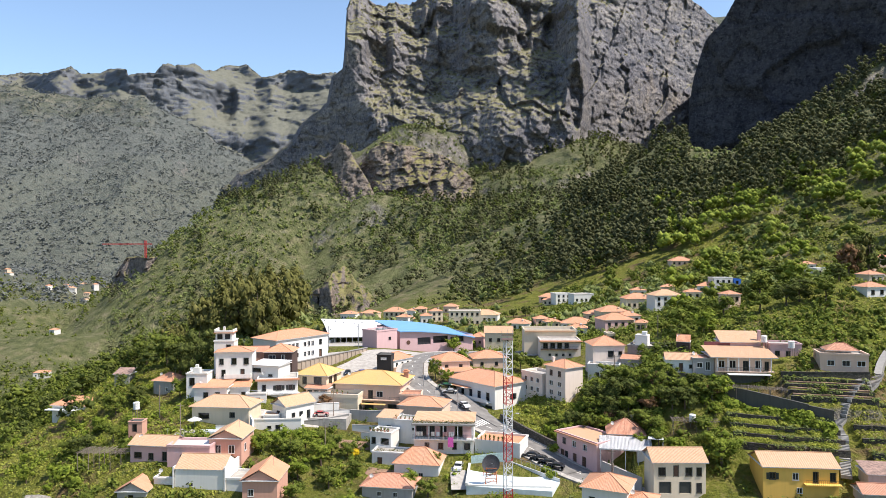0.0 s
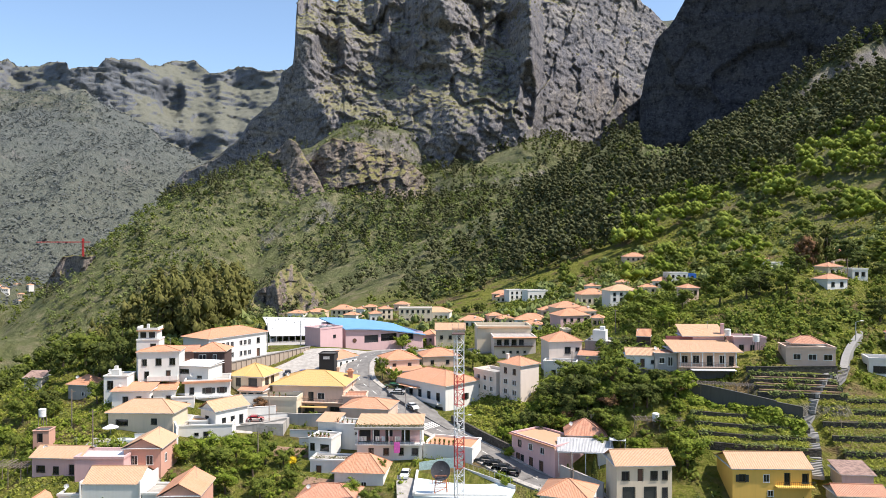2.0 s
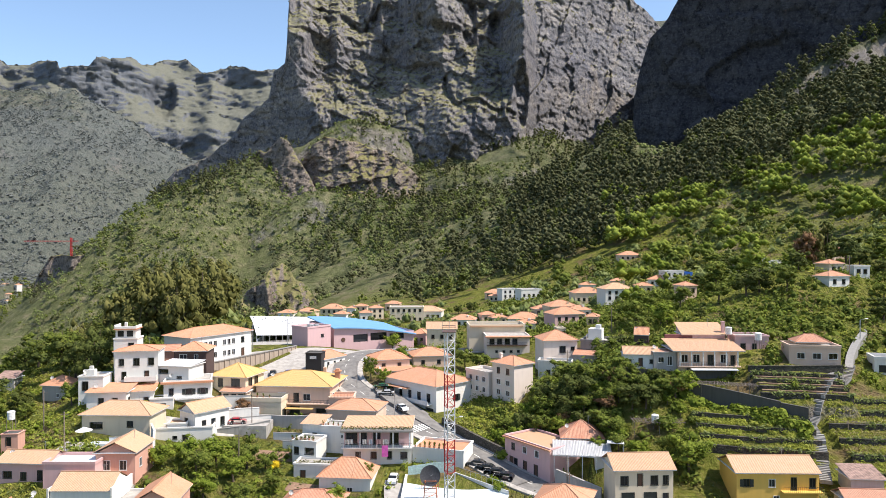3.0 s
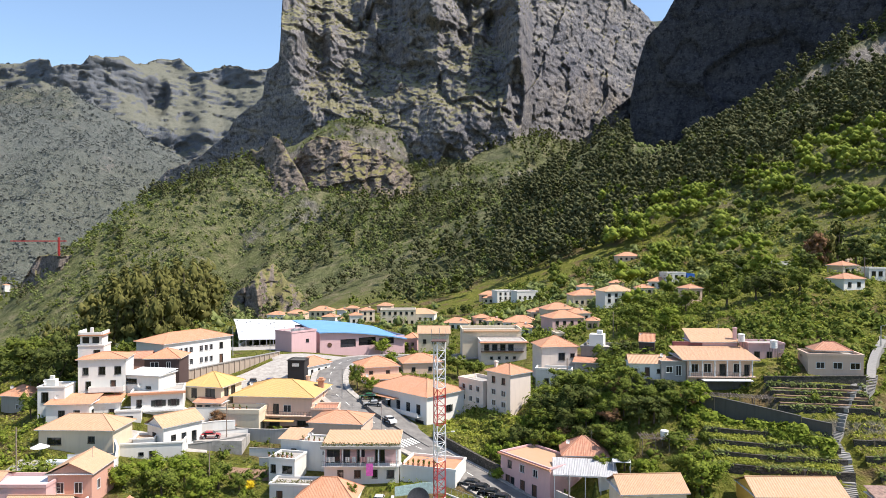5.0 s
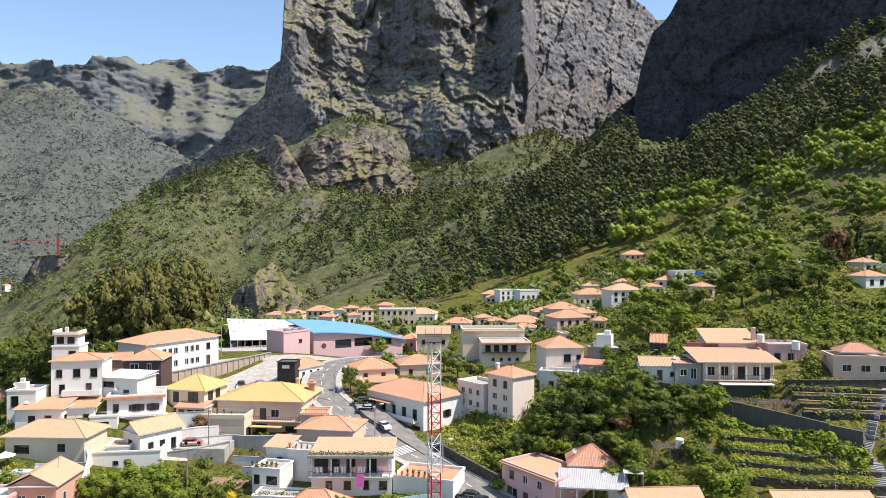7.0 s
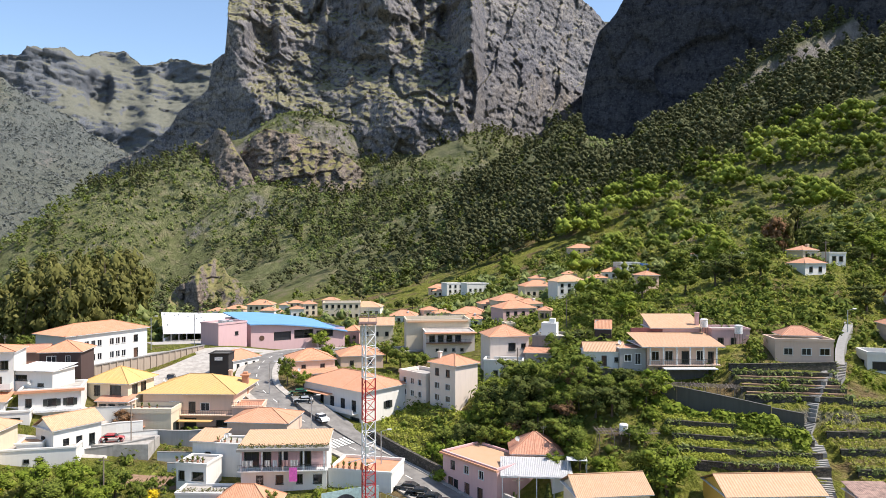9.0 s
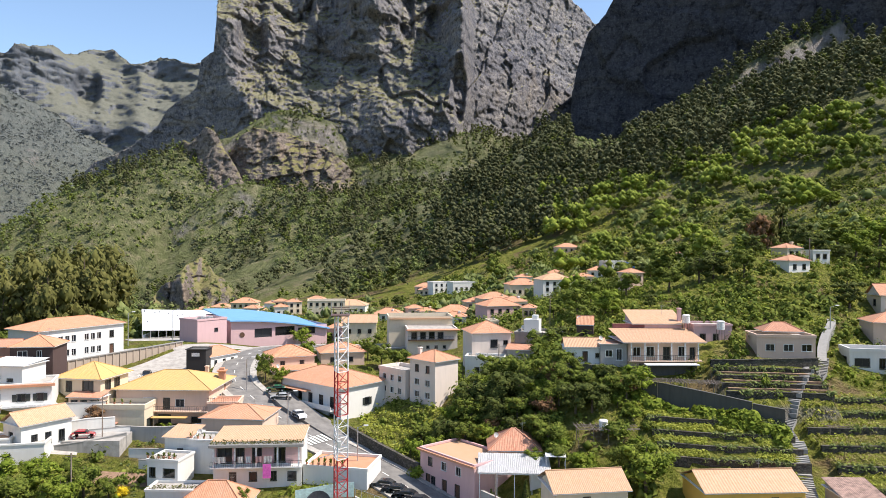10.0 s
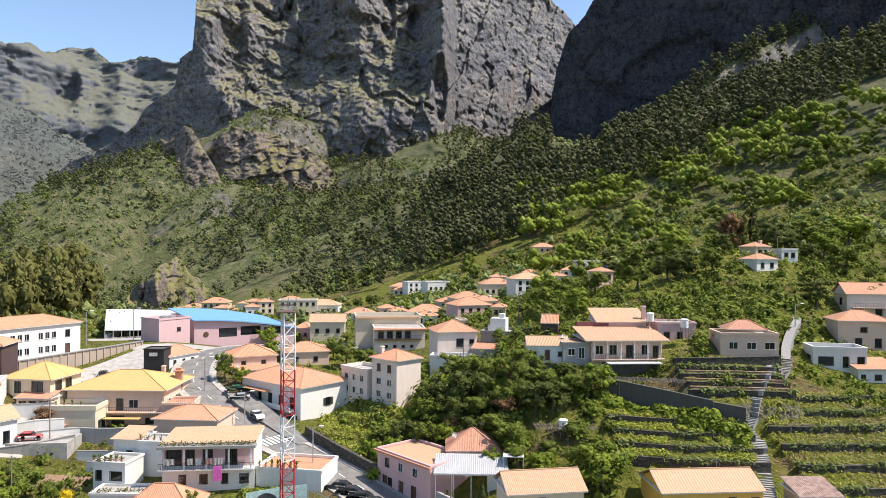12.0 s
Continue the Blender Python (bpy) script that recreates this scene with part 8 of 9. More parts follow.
def trunk_mesh(seed, tall, spread_=0.25):
    rng = random.Random(seed)
    bm = bmesh.new()

    def limb(a, b, ra, rb, sides=6):
        a, b = Vector(a), Vector(b)
        q = (b - a).to_track_quat("Z", "Y")
        ring = [[bm.verts.new(c + q @ Vector((r * math.cos(k * math.tau / sides), r * math.sin(k * math.tau / sides), 0))) for k in range(sides)] for c, r in ((a, ra), (b, rb))]
        for k in range(sides):
            bm.faces.new((ring[0][k], ring[0][(k + 1) % sides], ring[1][(k + 1) % sides], ring[1][k]))

    mid = (rng.uniform(-0.03, 0.03), rng.uniform(-0.03, 0.03), tall)
    limb((0, 0, -0.12), mid, 0.036, 0.024)
    for k in range(6):
        a = k * math.tau / 6 + rng.uniform(-0.4, 0.4)
        end = (spread_ * math.cos(a) * rng.uniform(0.6, 1), spread_ * math.sin(a) * rng.uniform(0.6, 1), tall + rng.uniform(0.2, 0.42))
        limb(mid, end, 0.018, 0.006, 5)
    limb(mid, (0, 0, tall + 0.5), 0.022, 0.005, 5)
    me = bpy.data.meshes.new("trunk")
    bm.to_mesh(me)
    bm.free()
    me.materials.append(BARK)
    return me


KINDS, FAR_KINDS = {}, {}
for key, kind, n, leaf, mat in (
    ("green", "round", 1400, 0.028, LEAF_MID), ("green2", "round", 1400, 0.028, LEAF_MID), ("bright", "round", 1400, 0.027, LEAF_BRIGHT), ("dark", "round", 1400, 0.027, LEAF_DARK),
    ("olive", "round", 1400, 0.027, LEAF_OLIVE), ("gum", "tall", 1100, 0.03, LEAF_OLIVE), ("russet", "round", 900, 0.036, LEAF_RUSSET), ("cypress", "cypress", 800, 0.03, LEAF_DARK),
    ("shrub", "shrub", 500, 0.075, LEAF_BRIGHT), ("shrub2", "shrub", 500, 0.075, LEAF_MID), ("flower", "shrub", 480, 0.06, LEAF_YELLOW), ("pine", "tall", 1100, 0.03, LEAF_DARK),
):
    FAR_KINDS[key] = (crown_mesh(kind, len(KINDS) + 3, n // 2, leaf * 1.4, mat), None)
    KINDS[key] = (crown_mesh(kind, len(KINDS) + 3, n, leaf, mat), trunk_mesh(len(KINDS), 0.16 if kind == "shrub" else 0.36, 0.22 if kind != "cypress" else 0.03))
TREE_LABEL = {
    "green": "leafy green garden tree with a broad crown", "green2": "dense mid-green tree on the hillside", "bright": "bright green fruit tree with a full crown", "dark": "dark evergreen tree with dense foliage",
    "olive": "tall olive-green eucalyptus with a ragged crown", "gum": "slender olive-green eucalyptus with bare stem", "russet": "small tree with russet red leaves", "cypress": "slim dark green pointed cypress",
    "shrub": "bright green bush in the gardens", "shrub2": "mid-green bush on a terrace", "flower": "yellow flowering bush beside a wall", "pine": "tall dark pine with a ragged crown",
}
plant_rng = random.Random(8)


def tree(kind, x, y, high, z=None, wide=1.0):
    crown, trunk = KINDS[kind]
    if y > 215:
        crown = FAR_KINDS[kind][0]
    t = empty("bush" if kind in ("shrub", "shrub2", "flower") else "tree", x, y, ground_at(x, y) - 0.1 if z is None else z, plant_rng.uniform(0, 360))
    tagged(t, TREE_LABEL[kind], "bush" if kind in ("shrub", "shrub2", "flower") else "tree", "bushes of the gardens" if kind in ("shrub", "shrub2", "flower") else "trees round the village")
    for nm, me in (("trunk", trunk), ("crown", crown)):
        o = mesh_part(nm, me, None, t)
        o.scale = (high * wide, high * wide, high)
    return t


def clear(x, y, pad=1.0):
    """Whether a place is free of houses and road."""
    for fx, fy, w, d, rot in FOOT:
        c, s = math.cos(radians(rot)), math.sin(radians(rot))
        u, v = (x - fx) * c + (y - fy) * s, -(x - fx) * s + (y - fy) * c
        if -pad < u < w + pad and -pad < v < d + pad:
            return False
    return all((x - p.x) ** 2 + (y - p.y) ** 2 > (4.4 + pad) ** 2 for p in centre[::2])


def open_to_view(x, y):
    """Whether a tree may stand here without growing close below a house."""
    return clear(x, y, 2.0) and all(clear(x * (1 + k / y), y + k, 0.8) for k in (5, 10, 15, 20, 28, 36, 46, 56))


# trees that stand out singly
for kind, x, y, h, wide in (
    ("green", 27.5, 157.5, 8.0, 1.3), ("dark", 22.0, 152.5, 7.0, 1.25), ("dark", 27.0, 150.5, 7.5, 1.3), ("green", 31.5, 151.0, 7.0, 1.1), ("russet", 35.5, 146.0, 5.6, 1.0), ("green2", 33.0, 142.0, 5.5, 1.1),
    ("green2", 37.0, 143.0, 4.6, 1.2), ("dark", 44.5, 142.0, 4.2, 1.2), ("dark", 38.0, 138.2, 6.0, 1.2), ("green", 44.0, 138.5, 5.5, 1.0), ("bright", 49.5, 139.4, 6.2, 1.15), ("green", 47.0, 138.0, 6.0, 1.1),
    ("bright", 44.0, 120.4, 8.6, 1.15), ("green", 41.8, 122.4, 7.0, 1.0), ("green", 33.0, 129.5, 4.4, 1.2), ("bright", 29.5, 131.5, 4.0, 1.1), ("green2", -21.4, 178.6, 6.8, 0.75), ("bright", -17.5, 176.6, 4.6, 0.9),
    ("green2", 0.5, 205.0, 6.5, 1.0), ("green", 4.0, 198.0, 7.0, 1.0), ("green", 8.5, 196.0, 6.0, 1.1), ("cypress", 26.6, 124.2, 5.4, 1.3), ("cypress", 21.6, 126.0, 4.2, 1.3), ("bright", -14.8, 201, 5.5, 1.0),
    ("green2", 41.0, 178.0, 8.0, 1.2), ("dark", 46.0, 181.0, 7.0, 1.2), ("bright", 20.5, 178.5, 5.0, 1.1),
):
    tree(kind, x, y, h, None, wide)
for kind, x, y, h, wide in (
    ("dark", -88.0, 163.0, 13.0, 0.85), ("dark", -95.0, 167.5, 12.5, 0.9), ("dark", -84.0, 170.0, 13.0, 0.8), ("green", -103, 176, 12.0, 1.0), ("green2", -112, 180, 11.0, 1.0), ("dark", -120, 187, 10.0, 1.0),
    ("green", -129, 174, 9.0, 1.1), ("dark", -93, 176, 13.0, 0.9), ("green2", -138, 182, 9.0, 1.1), ("green", -104, 148.5, 6.5, 1.1), ("dark", -101, 154, 6.0, 1.1), ("green2", -87.5, 151.5, 6.0, 1.0),
    ("bright", -54.0, 132.0, 6.4, 1.15), ("bright", -48.0, 133.0, 6.6, 1.15), ("green", -42.0, 133.5, 6.0, 1.2), ("bright", -57.0, 127.0, 6.0, 1.15), ("green", -50.0, 127.0, 6.6, 1.15), ("bright", -43.0, 128.0, 6.6, 1.15), ("bright", -51.2, 137.6, 4.6, 1.2), ("green", -45.6, 138.2, 4.8, 1.1),
    ("green", -38.0, 133.0, 4.6, 1.1), ("bright", -46.0, 119.0, 5.6, 1.2), ("green", -39.0, 118.5, 5.4, 1.2), ("green2", -34.5, 125.5, 4.8, 1.1), ("bright", -22.0, 121.5, 4.6, 1.2), ("green", -17.5, 118.0, 4.4, 1.2),
    ("flower", -36.5, 134.5, 2.4, 1.0), ("flower", -59.5, 131.4, 2.2, 1.0), ("bright", -36.0, 155.6, 3.4, 0.9), ("russet", -49.5, 156.6, 4.0, 1.1), ("green2", -17.0, 129.0, 4.4, 0.8), ("shrub", 24.0, 122.4, 2.4, 1.0),
    ("bright", -33.0, 109.0, 5.0, 1.2), ("green", -44.0, 109.5, 5.0, 1.2), ("dark", -99.0, 126.0, 6.0, 1.2), ("green2", -90.0, 133.0, 5.0, 1.1),
):
    tree(kind, x, y, h, None, wide)
for kind, x, y, h in (
    ("green", 12, 150, 4.5), ("dark", 16, 147.5, 5.5), ("green2", 19.5, 144, 5.0), ("bright", 23.5, 142, 4.6), ("dark", 27.5, 140.2, 5.0), ("green", 31, 138, 5.2), ("bright", 17.5, 152, 4.6), ("green2", 21, 148.4, 6.0), ("dark", 25, 146, 6.2),
    ("green", 29, 143.6, 5.6), ("russet", 33, 140.6, 4.6), ("bright", 14, 145.2, 3.6), ("green2", 36, 141.5, 5.0), ("green", 40, 141.8, 5.0), ("dark", 31, 146.5, 6.4), ("bright", 27, 153.6, 5.4),
):
    tree(kind, x, y, h, None, 1.2)
# the eucalyptus hill behind the school
for k in range(46):
    x, y = -154 + plant_rng.uniform(0, 72), 246 + plant_rng.uniform(0, 84)
    hh = plant_rng.uniform(20, 31)
    if x > -88:
        continue
    if x > -94 or x < -136:
        hh *= 0.6
    tree(plant_rng.choice(("olive", "olive", "gum")), x, y, hh * 1.12, ground_at(x, y) - 0.2 * hh, plant_rng.uniform(0.55, 0.8))
# big trees on the hillside
for kind, x, y, h, wide in (
    ("olive", 119, 222, 16.0, 0.6), ("pine", 124, 224, 17.0, 0.9), ("russet", 116, 221, 13.0, 0.7), ("bright", 98, 218, 11.0, 1.1), ("green", 88, 224, 10.5, 1.0), ("green", 94, 240, 11.0, 1.0), ("green", 108, 250, 11.0, 1.1),
    ("green2", 128, 250, 12.0, 1.1), ("dark", 140, 262, 12.0, 1.1), ("dark", 152, 262, 12.0, 1.2), ("green", 150, 235, 12.0, 1.3), ("bright", 162, 232, 12.0, 1.3), ("bright", 141, 214, 10.0, 1.2), ("green", 138, 200, 9.0, 1.2),
    ("green", 70, 205, 8.0, 1.2), ("green2", 62, 212, 8.5, 1.2), ("green", 56, 204, 8.5, 1.2), ("bright", 60, 192, 7.5, 1.3), ("green2", 52, 186, 8.0, 1.2), ("green", 78, 196, 7.5, 1.2), ("green", 130, 182, 8.0, 1.2),
):
    tree(kind, x, y, h, None, wide)
made = 0
while made < 44:
    y = plant_rng.uniform(165, 420)
    x = plant_rng.uniform(0.12 * y + 15, 0.62 * y + 20)
    if open_to_view(x, y):
        made += 1
        tree(plant_rng.choice(("green", "green", "green2", "bright", "dark", "green2", "bright")), x, y, plant_rng.uniform(3.4, 8.5) * (1 if y < 300 else 1.15), None, plant_rng.uniform(0.9, 1.3))
made = 0
while made < 44:
    x, y = plant_rng.uniform(6, 50), plant_rng.uniform(124, 150)
    if clear(x, y, 0.8):
        made += 1
        tree(plant_rng.choice(("shrub", "shrub2", "shrub", "bright", "green")), x, y, plant_rng.uniform(1.6, 3.2), None, plant_rng.uniform(1.0, 1.4))
made = 0
while made < 16:
    y = plant_rng.uniform(190, 330)
    x = plant_rng.uniform(0.28 * y, 0.62 * y + 8)
    if open_to_view(x, y):
        made += 1
        tree(plant_rng.choice(("dark", "dark", "green", "green2")), x, y, plant_rng.uniform(5.5, 10.0), None, plant_rng.uniform(1.0, 1.3))
made = 0
while made < 22:
    y = plant_rng.uniform(195, 400)
    x = plant_rng.uniform(-0.12 * y, 0.16 * y)
    if open_to_view(x, y):
        made += 1
        tree(plant_rng.choice(("green", "green2", "bright", "dark", "shrub")), x, y, plant_rng.uniform(3.0, 6.5), None, plant_rng.uniform(0.9, 1.2))
for k in range(20):
    x, y = plant_rng.uniform(14, 48), plant_rng.uniform(128, 151)
    if clear(x, y, 1.2) and not (x > 34 and y < 136 and x < 48):
        tree(plant_rng.choice(("green", "dark", "bright", "green2", "dark", "russet")), x, y, plant_rng.uniform(3.5, 7.0), None, plant_rng.uniform(1.0, 1.3))
made = 0
while made < 46:
    x, y = plant_rng.uniform(-150, -84), plant_rng.uniform(104, 215)
    if clear(x, y, 1.5):
        made += 1
        tree(plant_rng.choice(("shrub", "shrub2", "bright", "green", "green2")), x, y, plant_rng.uniform(2.0, 5.0), None, plant_rng.uniform(0.9, 1.3))


# ---- woods, scrub and grass that nobody could count ----
def scatter(name, label, category, n, region, size, per, material, seed, shape="round", leaf=0.5, mask=None, steep=(0.0, 9.0)):
    """Clumps of leaves over a region, one object."""
    rng = np.random.default_rng(seed)
    az = np.radians(rng.uniform(region[0], region[1], n * 3))
    r = np.sqrt(rng.uniform(region[2] ** 2, region[3] ** 2, n * 3)) if region[4] else region[2] * (region[3] / region[2]) ** rng.uniform(0, 1, n * 3)
    x, y = r * np.sin(az), r * np.cos(az) - 40
    z = height(x, y)
    g = np.hypot(height(x + 3, y) - z, height(x, y + 3) - z) / 3
    ok = (g >= steep[0]) & (g <= steep[1])
    if mask is not None:
        ok &= mask(x, y, z, rng)
    x, y, z = x[ok][:n], y[ok][:n], z[ok][:n]
    m = len(x)
    s = rng.uniform(size[0], size[1], m) * (0.75 + 0.5 * rng.random(m))
    if shape == "cone":
        t = rng.uniform(0.12, 1.0, (m, per))
        rad = (0.26 * (1.05 - t) ** 0.8 + 0.03) * rng.uniform(0.6, 1.1, (m, per))
        a = rng.uniform(0, math.tau, (m, per))
        off = np.stack([rad * np.cos(a), rad * np.sin(a), t], -1)
        d = np.stack([np.cos(a), np.sin(a), 0.4 + 0 * a], -1)
    elif shape == "spire":
        # tufts up a tall stem, ragged and open
        ct = np.linspace(0.2, 0.93, 11)[None] + rng.uniform(-0.06, 0.06, (m, 11))
        ca, cr = rng.uniform(0, math.tau, (m, 11)), rng.uniform(0.35, 1.0, (m, 11)) * 0.25 * np.clip(1.1 - ct, 0.02, 1) ** 0.55
        cc = np.stack([cr * np.cos(ca), cr * np.sin(ca), ct], -1)
        d = rng.normal(size=(m, per, 3))
        d /= np.linalg.norm(d, axis=2, keepdims=True)
        off = cc[:, np.arange(per) % 11] + d * rng.uniform(0.6, 1.1, (m, per, 1)) * np.array([0.125, 0.125, 0.10])
        d = 0.55 * d + 3.2 * (off - np.array([0, 0, 0.42])) * np.array([1, 1, 0.4])
    elif shape == "tree":
        # a crown of six clumps round a leader
        cz = rng.uniform(0.32, 0.86, (m, 6))
        ca, cr = rng.uniform(0, math.tau, (m, 6)), rng.uniform(0.1, 0.3, (m, 6)) * np.clip(1.5 - cz, 0.4, 1)
        cz[:, 0], cr[:, 0] = 0.84, 0.04
        cc = np.stack([cr * np.cos(ca), cr * np.sin(ca), cz], -1)
        d = rng.normal(size=(m, per, 3))
        d /= np.linalg.norm(d, axis=2, keepdims=True)
        d[..., 2] = np.where(d[..., 2] < -0.3, -d[..., 2], d[..., 2])
        off = cc[:, np.arange(per) % 6] + d * rng.uniform(0.75, 1.05, (m, per, 1)) * np.array([0.19, 0.19, 0.16])
        d = 0.55 * d + 2.2 * (off - np.array([0, 0, 0.5]))
    elif shape == "dome":
        # a broad crown of ten billowing clumps
        ca, ce = rng.uniform(0, math.tau, (m, 10)), rng.uniform(-0.35, 1.1, (m, 10))
        cr = rng.uniform(0.2, 0.36, (m, 10))
        cc = np.stack([cr * np.cos(ce) * np.cos(ca), cr * np.cos(ce) * np.sin(ca), 0.46 + 0.85 * cr * np.sin(ce)], -1)
        cs = rng.uniform(0.75, 1.25, (m, 10))[:, np.arange(per) % 10, None]
        d = rng.normal(size=(m, per, 3))
        d /= np.linalg.norm(d, axis=2, keepdims=True)
        off = cc[:, np.arange(per) % 10] + d * cs * rng.uniform(0.75, 1.05, (m, per, 1)) * np.array([0.19, 0.19, 0.16])
        d = 0.7 * d + 1.6 * (off - np.array([0, 0, 0.4]))
    else:
        d = rng.normal(size=(m, per, 3))
        d /= np.linalg.norm(d, axis=2, keepdims=True)
        d[..., 2] = np.abs(d[..., 2]) * 1.0 + 0.05
        off = d * rng.uniform(0.55, 1.0, (m, per, 1)) * np.array([0.5, 0.5, 0.75])
    base, core = np.stack([x, y, z], 1), None
    if shape == "tree":
        core = ((base[:, None] + cc[:, :4] * s[:, None, None]).reshape(-1, 3), np.repeat(s, 4)[:, None] * np.array([[0.12, 0.12, 0.10]]))
    elif shape == "dome":
        core = ((base[:, None] + cc * s[:, None, None]).reshape(-1, 3), np.repeat(s, 10)[:, None] * np.array([[0.15, 0.15, 0.13]]))
    elif shape == "spire":
        core = ((base[:, None] + cc[:, ::2] * s[:, None, None]).reshape(-1, 3), np.repeat(s, 6)[:, None] * np.array([[0.11, 0.11, 0.10]]))
    elif shape == "round" and size[1] >= 2.5 and per > 5:
        core = (base + np.array([[0, 0, 0.2]]) * s[:, None], s[:, None] * np.array([[0.36, 0.36, 0.42]]) * (1.0 if size[1] >= 5.5 else 0.6))
    c = (base[:, None, :] + off * s[:, None, None]).reshape(-1, 3)
    sz = np.repeat(s, per) * leaf * rng.uniform(0.6, 1.2, m * per)
    ob = new(name, quads_mesh(name, c, sz, rng, material, d.reshape(-1, 3), core))
    tagged(ob, label, category, kind="stuff")
    return ob


def on_ledges(name, label, points, n, size, per, material, seed):
    """Bushes on the gentler parts of a cliff."""
    rng = np.random.default_rng(seed)
    p = points[rng.choice(len(points), n)]
    s = rng.uniform(size[0], size[1], n)
    d = rng.normal(size=(n, per, 3))
    d /= np.linalg.norm(d, axis=2, keepdims=True)
    d[..., 2] = np.abs(d[..., 2])
    c = (p[:, None, :] + d * s[:, None, None] * np.array([0.5, 0.5, 0.6]) * rng.uniform(0.5, 1.0, (n, per, 1))).reshape(-1, 3)
    ob = new(name, quads_mesh(name, c, np.repeat(s, per) * 0.25 * rng.uniform(0.6, 1.2, len(c)), rng, material, d.reshape(-1, 3)))
    tagged(ob, label, "scrub", kind="stuff")


on_ledges("scrub", "low bushes and grass on the rock bluff", BLUFF_POINTS, 150, (1.2, 4.0), 26, LEAF_SCRUB, 156)


FOOT_ARR = np.array(FOOT, float)


def free(x, y, pad=0.8):
    ok = np.ones(len(x), bool)
    for fx, fy, w, d, rot in FOOT_ARR:
        c, s = math.cos(radians(rot)), math.sin(radians(rot))
        u, v = (x - fx) * c + (y - fy) * s, -(x - fx) * s + (y - fy) * c
        ok &= ~((u > -pad) & (u < w + pad) & (v > -pad) & (v < d + pad))
    for p in centre:
        ok &= (x - p.x) ** 2 + (y - p.y) ** 2 > 36
    ok &= ~((x > -11) & (x < 11) & (y > 114) & (y < 133))
    ok &= ~((x > -16) & (x < -1) & (y > 150) & (y < 176))
    ok &= ~((x > -50) & (x < 8) & (y > 198) & (y < 232))
    ok &= ~((x > -66) & (x < -36) & (y > 166) & (y < 215))
    ok &= ~((x > -76) & (x < -40) & (y > 206) & (y < 250))
    ok &= ~((x > -76) & (x < -46) & (y > 136) & (y < 162))
    ok &= ~((x > -56) & (x < -40) & (y > 146) & (y < 156))
    ok &= ~((x > 48) & (x < 128) & (y > 112) & (y < 142) & (fbm(x, y, 9, 2, 64) < 0.7))
    return ok


def wood_mask(x, y, z, rng):
    """Dark woods: beside the gorge, high on the slope, broken on the spur."""
    n = fbm(x, y, 90, 3, 61) + rng.uniform(-0.25, 0.25, len(x))
    right = x > 0.10 * y - 4
    sunny = (x > 0.285 * y) & (z < np.where(x > 0.5 * y, 104, 64))
    spur = (y > 940) & (x < -255)
    notch = (x > 0.264 * y) & (x < 0.34 * y) & (y > 575)
    return (z < np.where(right, 360, 260)) & ~notch & ~sunny & np.where(right, n > -0.75, np.where(spur, n > -0.3, n > 0.16)) & ~((y < 430) & (x < 0.36 * y)) & (y > 440)


def sunny_mask(x, y, z, rng):
    """Broad-leaved trees on the lower slope."""
    return free(x, y, 3.0) & free(x * (1 + 8 / y), y + 8, 1.0) & free(x * (1 + 16 / y), y + 16, 1.0) & (x > 0.2 * y + 14) & ((y > 400) | (fbm(x, y, 40, 2, 65) > 0.25)) & (z < np.where(x > 0.5 * y, 116, 74)) & (fbm(x, y, 45, 3, 69) + rng.uniform(-0.2, 0.2, len(x)) > 0.0)


def open_slope(x, y):
    """Free of houses here and for some way behind, so that no house hides behind a tree."""
    return free(x, y, 3.0) & free(x * (1 + 8 / y), y + 8, 1.0) & free(x * (1 + 16 / y), y + 16, 1.0) & free(x * (1 + 26 / y), y + 26, 2.0) & free(x * (1 + 38 / y), y + 38, 2.0) & free(x * (1 + 52 / y), y + 52, 2.0) & (x > 0.1 * y + 10) & (y > 185)


def side_valley(x, y, z, rng):
    return (fbm(x, y, 420, 4, 63) + rng.uniform(-0.4, 0.4, len(x)) > -0.45) & (z < 720)


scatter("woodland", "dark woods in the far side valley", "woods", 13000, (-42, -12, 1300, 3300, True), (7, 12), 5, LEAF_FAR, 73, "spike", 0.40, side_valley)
scatter("scrub", "green scrub on the spur behind the village", "scrub", 6000, (-26, 40, 300, 1180, True), (2.5, 7.0), 12, LEAF_SCRUB, 74, "round", 0.22, lambda x, y, z, g: (z < 260) & (fbm(x, y, 75, 3, 155) + g.uniform(-0.1, 0.1, len(x)) > -0.12), (0.0, 2.2))
scatter("scrub", "dry olive scrub on the spur and its rocks", "scrub", 2200, (-30, 30, 420, 1250, True), (2.2, 5.0), 12, LEAF_HEATH, 80, "round", 0.22, lambda x, y, z, g: (z < 260) & (fbm(x, y, 75, 3, 155) > -0.2), (0.0, 2.6))
scatter("scrub", "trees and hedges on the valley floor below the village", "scrub", 2600, (-42, -17, 300, 1500, False), (3.0, 7.0), 9, LEAF_MID, 81, "round", 0.2, lambda x, y, z, g: fbm(x, y, 60, 3, 68) > -0.2)
scatter("scrub", "low green garden growth on terraces and banks", "scrub", 4200, (-38, 40, 140, 330, False), (0.9, 2.8), 18, LEAF_BRIGHT, 75, "round", 0.15, lambda x, y, z, g: free(x, y) & (fbm(x, y, 22, 3, 66) > -0.1) & ~((x > 12) & (x < 50) & (y > 126) & (y < 152)))
scatter("scrub", "darker bushes on banks and terrace walls", "scrub", 2600, (-38, 40, 140, 420, False), (1.2, 3.6), 18, LEAF_MID, 76, "round", 0.15, lambda x, y, z, g: free(x, y) & (fbm(x, y, 22, 3, 67) > -0.05))
